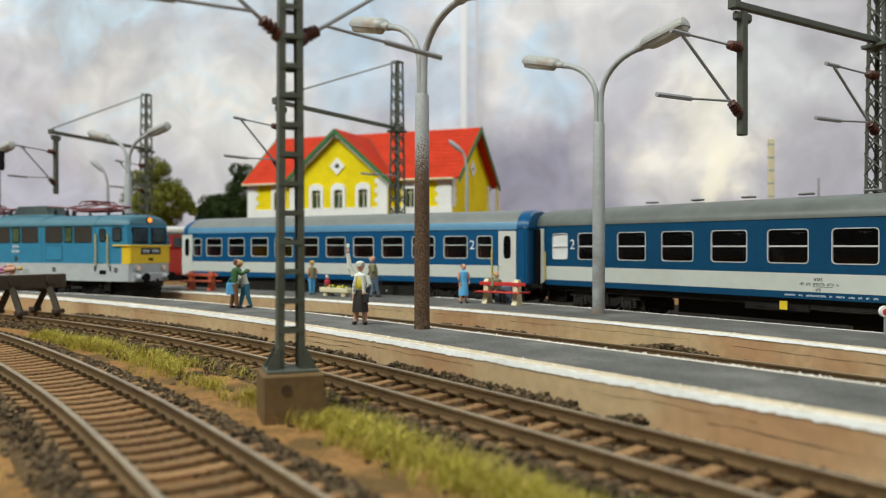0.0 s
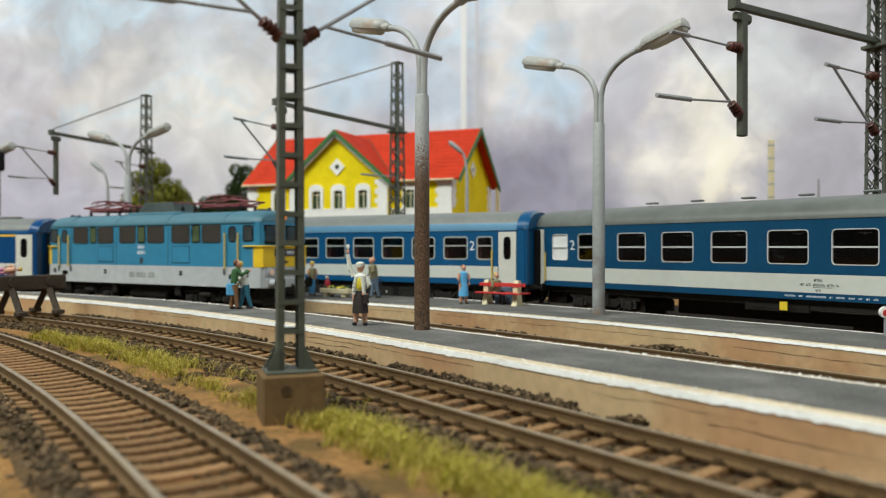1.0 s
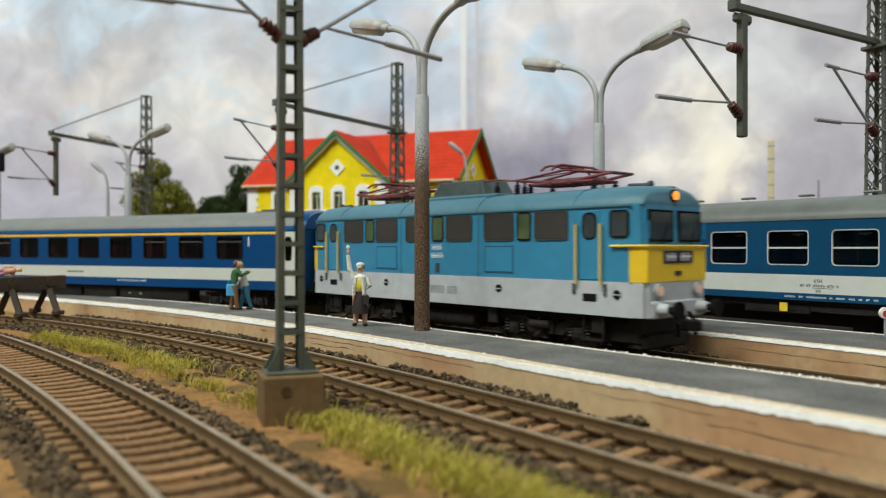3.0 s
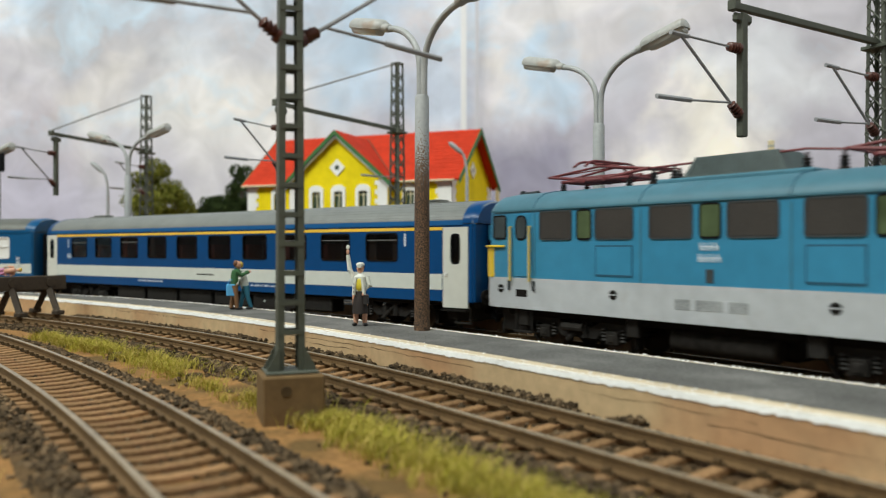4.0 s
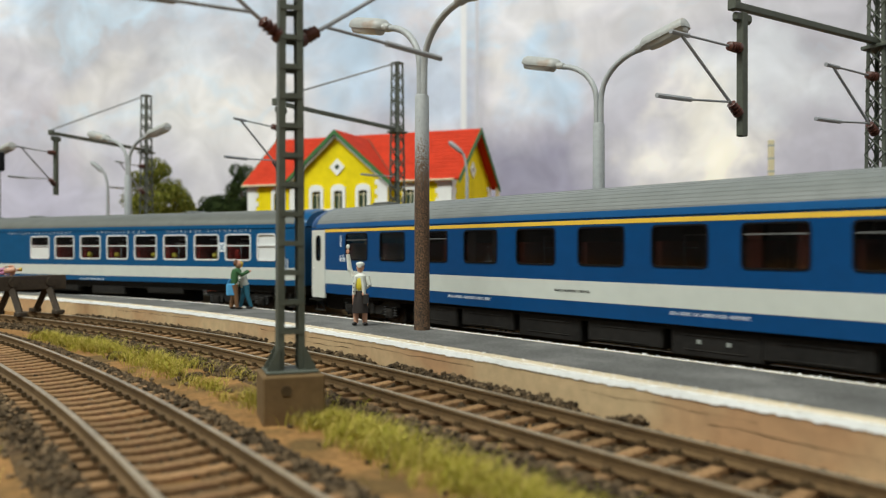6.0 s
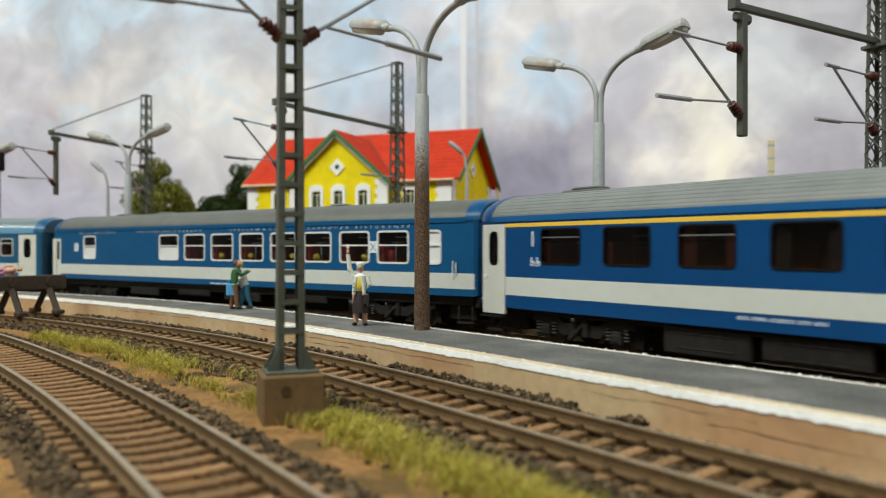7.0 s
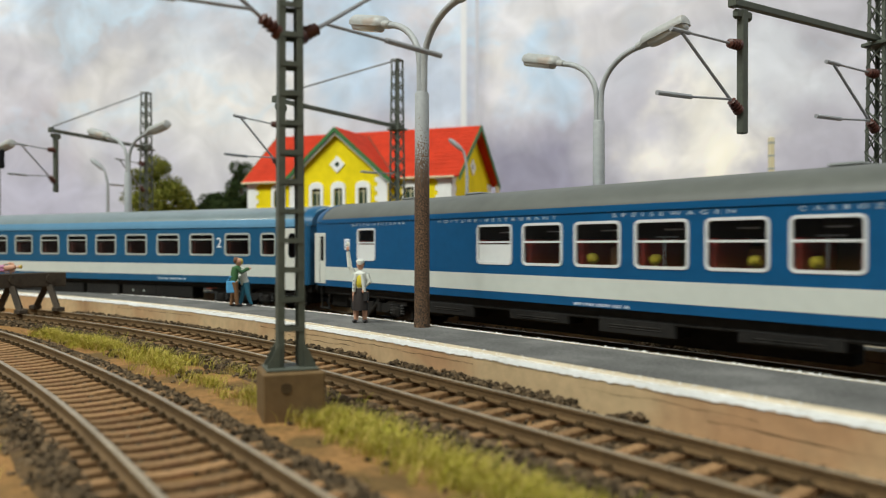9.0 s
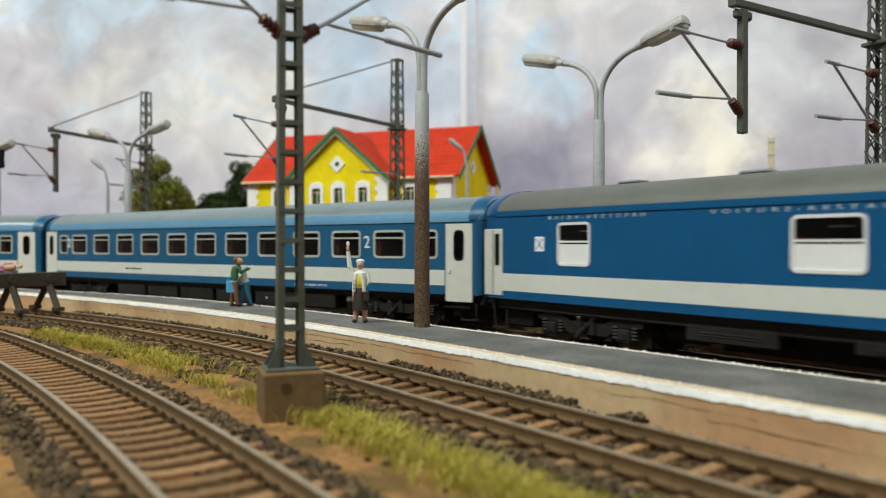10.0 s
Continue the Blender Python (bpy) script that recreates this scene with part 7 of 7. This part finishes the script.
    if hat:
        blob(bm, (0, lean - 0.05, zt + 10.3), (1.5, 1.65, 0.85), 7, sub=2)
        tube(bm, [(0, lean - 1.9, zt + 9.9), (0, lean - 0.5, zt + 10.0)], [0.7, 1.2], 8, mi=7)
    bmesh.ops.scale(bm, vec=(k, k, k), verts=bm.verts)
    ob = part(name, bm, mats, None, label, smooth=True)
    ob.matrix_basis = spot(x, y, z, rz)
    tagged(ob, label, "figurine", "platform figurines")
    return ob


ZT = ZP + 0.12
figure("waving_figurine", -27.9, 257.5, ZT, -8, 22.4, "painted figurine in white cardigan waving on a platform", "cloth_white", "cloth_brown", "hair_brown", skirt="cloth_brown", arm_up=True, bag="shoe", hat="cloth_white", vest="cloth_yellow")
figure("hugging_figurine", -88.9, 324.8, ZT, 108, 22.2, "painted figurine in green jumper hugging another", "cloth_green", "cloth_tan", "hair_brown", lean=-1.2, hug=True, stride=1.2)
figure("hugging_figurine", -84.9, 327.6, ZT, -66, 21.6, "painted figurine in white top and blue trousers, hugged", "cloth_white", "cloth_teal", "hair_blond", lean=-2.6, stride=2.2)
shop = thing("shopping_bag", -89.9, 323.2, ZT + 6.0, 20, "small light blue shopping bag held by a figurine", "bag")
bm = bmesh.new()
box(bm, -1.9, 1.9, -0.9, 0.9, 0, 5.0, bev=0.3)
part("bag_body", bm, M["cloth_blue"], shop)
part("bag_handle", tubes(([(-1.2, 0, 5.0), (-0.6, 0, 6.8), (0.6, 0, 6.8), (1.2, 0, 5.0)], 0.18), n=5), M["cloth_blue"], shop)
figure("standing_figurine", 9.5, 354.0, ZT, 25, 19.4, "painted figurine in a light blue dress", "cloth_blue", "skin", "hair_brown", skirt="cloth_blue", bare=True)
figure("standing_figurine", -35.4, 397.0, ZT, -70, 22.5, "painted figurine in khaki shirt and jeans", "cloth_khaki", "cloth_jeans", "skin", lean=-1.6, stride=1.8)
cane = thing("walking_stick", -32.6, 396.2, ZT, 0, "thin dark walking stick beside a figurine", "stick")
part("shaft", tubes(([(0, 0, 0), (0.6, 0, 9.5)], 0.28), n=6), M["shoe"], cane)
part("grip", tubes(([(0.6, 0, 9.5), (-0.8, 0, 10.0)], 0.32), n=6), M["shoe"], cane)
figure("standing_figurine", -72.0, 419.0, ZT, 40, 19.5, "painted figurine with blond hair and blue trousers", "cloth_khaki", "cloth_blue", "hair_blond", bag="cloth_brown", hat="hair_blond", bare=True)
figure("seated_figurine", -62.5, 412.0, ZT + 0.2, 60, 14.0, "painted figurine in red seated behind a planter", "cloth_red", "cloth_red", "cloth_white", sit=True)
figure("seated_figurine", 24.6, 351.5, ZT + 0.3, 40, 19.0, "painted figurine in khaki seated on a bench", "cloth_khaki", "cloth_brown", "hair_blond", sit=True)


def bench(x, y, z, rz, board, leg, label):
    t = thing("platform_bench", x, y, z, rz, label, "bench", "platform benches")
    for s in (-1, 1):
        bm = bmesh.new()
        pr = [(-2.9, 0), (2.9, 0), (2.2, 1.2), (1.5, 5.0), (1.3, 10.2), (0.6, 11.4), (-0.6, 11.4), (-1.3, 10.2), (-1.5, 5.0), (-2.2, 1.2)]
        a = [bm.verts.new((s * 8.5 - 1.3, p, q)) for p, q in pr]
        b = [bm.verts.new((s * 8.5 + 1.3, p, q)) for p, q in pr]
        for k in range(len(pr)):
            bm.faces.new((a[k], a[(k + 1) % len(pr)], b[(k + 1) % len(pr)], b[k]))
        bm.faces.new(a)
        bm.faces.new(b)
        bmesh.ops.recalc_face_normals(bm, faces=bm.faces)
        part("bench_support", bm, M[leg], t, "shaped bench support")
    for q in (-1, 1):
        part("seat_board", boxes((-12.5, 12.5, q * 3.2 - 1.6, q * 3.2 + 1.6, 5.2, 5.9), bev=0.15), M[board], t, "red seat board")
        part("back_board", boxes((-12, 12, q * 1.5 - 0.3, q * 1.5 + 0.3, 8.5, 10.1), bev=0.1), M[board], t, "red back board")


bench(27.0, 348.5, ZT, -42, "bench_red", "cream", "red double-sided bench on cream supports")
bench(-146.0, 461.0, ZT, -30, "bench_orange", "bench_orange", "orange-red double-sided bench on the far platform")
op = thing("marker_post", -150.0, 499.0, ZT, 20, "orange-red tapered plastic post beside a bench", "post")
bm = bmesh.new()
tube(bm, [(0, 0, 0), (0, 0, 1.2), (0, 0, 1.4), (0, 0, 9), (0, 0, 15.5), (0, 0, 16.5), (0, 0, 18.6)], [3.2, 3.2, 2.6, 2.2, 1.5, 0.9, 0.5], 8)
part("post_body", bm, M["bench_orange"], op, smooth=True)
pl = thing("planter", -56.5, 404.0, ZT, -35, "low cream planter trough with small yellow flowers", "planter")
part("trough", boxes((-10, 10, -2.6, 2.6, 2.0, 4.6), (-8, -5, -2, 2, 0, 2.0), (5, 8, -2, 2, 0, 2.0), bev=0.3), M["cream"], pl)
bm = bmesh.new()
for _ in range(26):
    blob(bm, (random.uniform(-9, 9), random.uniform(-1.8, 1.8), random.uniform(4.6, 5.6)), (0.8, 0.8, 0.6), random.randint(0, 1), jit=0.4)
part("flowers", bm, [M["cloth_yellow"], M["cloth_green"]], pl, "small yellow flowers", kind="stuff")
rest = figure("lying_figurine", bx - 5.0, by - 1.0, ZR + 20.2, 0, 15.0, "painted figurine with yellow hair lying on a buffer stop", "skin", "cloth_pink", "hair_blond", hat="hair_blond")
rest.matrix_basis = pose((bx - 18.0) * U, (by - 3.0) * U, (ZR + 19.6) * U, 0, 84, 20)
tr = thing("suitcase", 14.5, 365.0, ZT, 30, "dark green upright suitcase beside a bench", "suitcase")
part("case", boxes((-4.6, 4.6, -1.4, 1.4, 0, 8.0), bev=0.4), M["cloth_jeans"], tr)
part("handle", tubes(([(-1.2, 0, 8.0), (-1, 0, 9), (1, 0, 9), (1.2, 0, 8.0)], 0.2), n=5), M["shoe"], tr)
tr.matrix_basis = spot(28.5, 358.0, ZT, -42)

# ---- red shunter beyond the parked coaches ----
sh = thing("red_locomotive", -212.0, 560.0, ZR, -30, "red shunting locomotive with white cab roof", "locomotive")
part("body", boxes((-60, 18, -15, 15, 10, 30), bev=1.2), M["bench_red"], sh, "red body")
part("cab", boxes((0, 18, -15.3, 15.3, 30, 40), bev=0.8), M["bench_red"], sh)
part("cab_roof", boxes((-2, 20, -16, 16, 40, 46), bev=2.0), M["house_white"], sh, "white cab roof")
part("windscreen", boxes((18.1, 18.4, -12, -2, 31, 38), (18.1, 18.4, 2, 12, 31, 38)), M["glass_pane_dark"], sh)
bogie(sh, -30, 40)
part("frame", boxes((-62, 20, -13, 13, 6.5, 10), bev=0.4), M["black"], sh)
buffers(sh, 20, 1)

# ---- little shunting signal at the platform edge ----
sd = thing("shunting_signal", 131.0, 226.0, ZP, 0, "tiny white and red round shunting signal", "signal")
part("post", tubes(([(0, 0, 0), (0, 0, 6.5)], 0.35), n=8), M["tube_grey"], sd)
part("disc", tubes(([(0, -0.5, 7.2), (0, 0.5, 7.2)], 1.7), n=16), M["house_white"], sd, "white round disc")
part("disc_mark", tubes(([(0, -0.7, 7.0), (0, -0.5, 7.0)], 1.0), n=16), M["bench_red"], sd, "red mark")

# ---- signal at the far end ----
sg = thing("signal", -305, 525, 1.0, 0, "small black signal head on a thin post", "signal")
part("post", tubes(([(0, 0, 0), (0, 0, 90)], 0.7), n=8), M["tube_grey"], sg)
part("signal_head", boxes((-3, 3, -1.5, 1.5, 88, 101), bev=0.8), M["rubber"], sg)


# ---- ballast, grass and litter (uncountable) ----
def scatter_stones(name, spots, label, size):
    rnd = random.Random(5)
    verts, faces = [], []
    base = [Vector(v) for v in ((1, 0, 0), (-1, 0, 0), (0, 1, 0), (0, -1, 0), (0, 0, 1), (0, 0, -1), (0.7, 0.7, 0.3), (-0.6, 0.7, -0.2))]
    tri = ((4, 6, 2), (4, 0, 6), (4, 2, 7), (4, 7, 1), (4, 1, 3), (4, 3, 0), (5, 2, 6), (5, 6, 0), (5, 7, 2), (5, 1, 7), (5, 3, 1), (5, 0, 3))
    for x, y, z in spots:
        r = size * rnd.uniform(0.55, 1.35)
        rot = Euler((rnd.random() * 6, rnd.random() * 6, rnd.random() * 6)).to_matrix()
        i = len(verts)
        for v in base:
            q = rot @ (v * rnd.uniform(0.65, 1.2))
            verts.append(((x + q.x * r) * U, (y + q.y * r) * U, (z + q.z * r * 0.8) * U))
        faces += [(i + a, i + b, i + c) for a, b, c in tri]
    me = bpy.data.meshes.new(name)
    me.from_pydata(verts, [], faces)
    me.materials.append(M["stone"])
    return tagged(new(name, me), label, "ballast", kind="stuff")


def bed(path, s0, s1, z, label, extra=0.0, mname="bed"):
    bm = bmesh.new()
    prev = None
    for i in range(int((s1 - s0) / 3) + 1):
        s = s0 + 3 * i
        row = []
        for k, u in enumerate((-22, -17.5, -14, -7, 0, 7, 14, 17.5 + extra, 20 + extra)):
            x, y, _ = path.at(s, u + 0.8 * noise.noise((s * 0.1, k, 0)))
            zz = (0.4 if k in (0, 8) else z - 0.7 if k in (3, 4, 5) else z) + 0.25 * noise.noise((s * 0.2, u * 0.2, 3))
            row.append(bm.verts.new((x, y, zz)))
        if prev:
            for k in range(8):
                bm.faces.new((prev[k], prev[k + 1], row[k + 1], row[k]))
        prev = row
    bmesh.ops.recalc_face_normals(bm, faces=bm.faces)
    return tagged(part("ballast_bed", bm, M[mname], None, label, smooth=True), label, "ballast", kind="structure")


M["bed"] = mat("dusty_ballast_bed", (0.13, 0.082, 0.04), 0.95, spec=0.1, vary=0.45, scale=900, bump=1.0, bscale=1400, second=(0.08, 0.05, 0.028), blend=0.5, bdist=0.0008)
# dark ballast, colour deepened further for the shade under the coaches
M["bed_dark"] = mat("shade_dark_ballast", (0.02, 0.015, 0.01), 0.95, spec=0.1, vary=0.4, scale=900, bump=1.0, bscale=1400, bdist=0.0008)
bed(TRACK_A, -60, 420, 1.75, "dusty brown ballast bed")
bed(TRACK_B, -90, 362, 1.75, "dusty brown ballast bed")
bed(TRACK_C, -200, 900, 1.75, "dark ballast bed, its colour deepened for shade under coaches", 0.0, "bed_dark")
# widened on the far side so the shade colour reaches behind the coaches
bed(TRACK_D, -190, 900, 1.75, "dark ballast bed, its colour deepened for shade under coaches", 90, "bed_dark")
rnd = random.Random(21)
spots = []
for path, n, s0, s1 in ((TRACK_B, 15000, -60, 350), (TRACK_A, 11000, -40, 330)):
    for _ in range(n):
        s = rnd.uniform(s0, s1)
        q = rnd.random()
        if q < 0.36:
            u = rnd.gauss(16.5, 1.6)
        elif q < 0.66:
            u = -rnd.gauss(16.0, 2.0)
        else:
            u = rnd.uniform(-14, 14)
        if abs(abs(u) - 8.6) < 1.5:
            continue
        x, y, _ = path.at(s, u)
        inside = abs(u) < 13.5
        if inside and rnd.random() < 0.45:
            continue
        spots.append((x, y, (0.85 + rnd.random() * 0.55) if inside else 1.9 - max(0, abs(u) - 15.5) * 0.3 + rnd.random() * 0.9))
for _ in range(4200):
    s = rnd.uniform(40, 345)
    if noise.noise((s * 0.05, 0, 2)) < -0.25:
        continue
    x, y, _ = TRACK_B.at(s, rnd.gauss(14.6, 1.5))
    spots.append((x, y, 2.2 + rnd.random() * 2.4))
for _ in range(1500):
    s = rnd.uniform(-40, 300)
    u = rnd.gauss(-24.5, 4.0)
    if noise.noise((s * 0.06, u * 0.1, 5)) < 0.0:
        continue
    x, y, _ = TRACK_B.at(s, u)
    spots.append((x, y, 1.0 + rnd.random() * 0.4))
scatter_stones("ballast_stones", spots, "loose dark brown ballast stones", 0.75)
spots = []
for _ in range(900):
    s = rnd.uniform(-30, 300)
    x, y, _ = TRACK_C.at(s, rnd.gauss(16, 1.5))
    spots.append((x, y, 2.0 + rnd.random() * 0.8))
for _ in range(340):
    s = rnd.gauss(92, 9)
    h = max(0.0, 1 - abs(s - 92) / 20)
    x, y, _ = TRACK_C.at(s, rnd.gauss(21, 1.8))
    spots.append((x, y, 2.4 + h * 2.6 * rnd.random()))
for _ in range(200):
    s = rnd.uniform(135, 200)
    x, y, _ = TRACK_C.at(s, rnd.gauss(17.5, 1.2))
    spots.append((x, y, 2.4 + (1.5 if noise.noise((s * 0.15, 0, 3)) > 0 else 0.3) * rnd.random()))
for _ in range(1500):
    x, y, _ = TRACK_D.at(rnd.uniform(-60, 560), rnd.uniform(-16, -9))
    spots.append((x, y, 1.9 + rnd.random() * 0.5))
scatter_stones("ballast_stones", spots, "loose dark brown ballast stones", 1.0)


def grass():
    rnd = random.Random(3)
    verts, faces = [], []

    def blade(x, y, h):
        a, ln = rnd.random() * 6.28, rnd.uniform(0.3, 1.15) * h
        dx, dy = math.cos(a) * ln, math.sin(a) * ln
        w = rnd.uniform(0.05, 0.10)
        px, py = -math.sin(a + 0.7) * w, math.cos(a + 0.7) * w
        i = len(verts)
        for t, ww in ((0, 1), (0.5, 0.8), (1, 0.12)):
            cx, cy, cz = x + dx * t * t, y + dy * t * t, 0.9 + h * t * (1 - 0.25 * t * ln / h)
            verts.extend((((cx - px * ww) * U, (cy - py * ww) * U, cz * U), ((cx + px * ww) * U, (cy + py * ww) * U, cz * U)))
        faces.extend(((i, i + 1, i + 3, i + 2), (i + 2, i + 3, i + 5, i + 4)))
    tufts = 0
    while tufts < 1350:
        s = rnd.uniform(-45, 292)
        if 90 < s < 102 and rnd.random() < 0.85:
            continue
        u = rnd.gauss(-27.0 + 0.012 * s, 3.6)
        if noise.noise((s * 0.035, u * 0.08, 7.7)) < -0.42:
            continue
        x, y, _ = TRACK_B.at(s, u)
        tufts += 1
        tall = 1.0 + 0.45 * noise.noise((s * 0.09, u * 0.2, 1.3)) + (0.5 if rnd.random() < 0.12 else 0.0)
        wide = rnd.uniform(0.6, 1.5)
        for _ in range(18):
            blade(x + rnd.gauss(0, wide), y + rnd.gauss(0, wide), rnd.uniform(1.2, 3.6) * tall)
    for _ in range(60):
        s = rnd.uniform(0, 200)
        x, y, _ = TRACK_A.at(s, rnd.gauss(-27, 2))
        for _ in range(14):
            blade(x + rnd.gauss(0, 0.9), y + rnd.gauss(0, 0.9), rnd.uniform(1.5, 3.0))
    me = bpy.data.meshes.new("grass")
    me.from_pydata(verts, [], faces)
    me.materials.append(M["grass"])
    tagged(new("grass", me), "yellow-green static grass tufts between the tracks", "grass", kind="stuff")


grass()

# ---- crumbs of white paint along the platform edges ----
rnd = random.Random(77)
verts, faces = [], []
for path, n, side in ((P1R, 480, -0.6), (P1F, 170, 2.4), (P2R, 160, -1.0), (P2F, 120, 1.5)):
    for _ in range(n):
        x, y, _t = path.at(rnd.uniform(-30, 330), side + rnd.gauss(0, 0.7))
        r = rnd.uniform(0.12, 0.42)
        i = len(verts)
        for dx, dy, dz in ((1, 0, 0), (-0.6, 0.9, 0), (-0.7, -0.8, 0), (0, 0, 0.9)):
            verts.append(((x + dx * r * rnd.uniform(0.6, 1.3)) * U, (y + dy * r * rnd.uniform(0.6, 1.3)) * U, (ZP + 0.12 + dz * r) * U))
        faces += [(i, i + 1, i + 3), (i + 1, i + 2, i + 3), (i + 2, i, i + 3), (i + 2, i + 1, i)]
me = bpy.data.meshes.new("paint_flakes")
me.from_pydata(verts, [], faces)
me.materials.append(M["white_line"])
tagged(new("paint_flakes", me), "small crumbs of white paint on platform edges", "debris", kind="stuff")


motions()
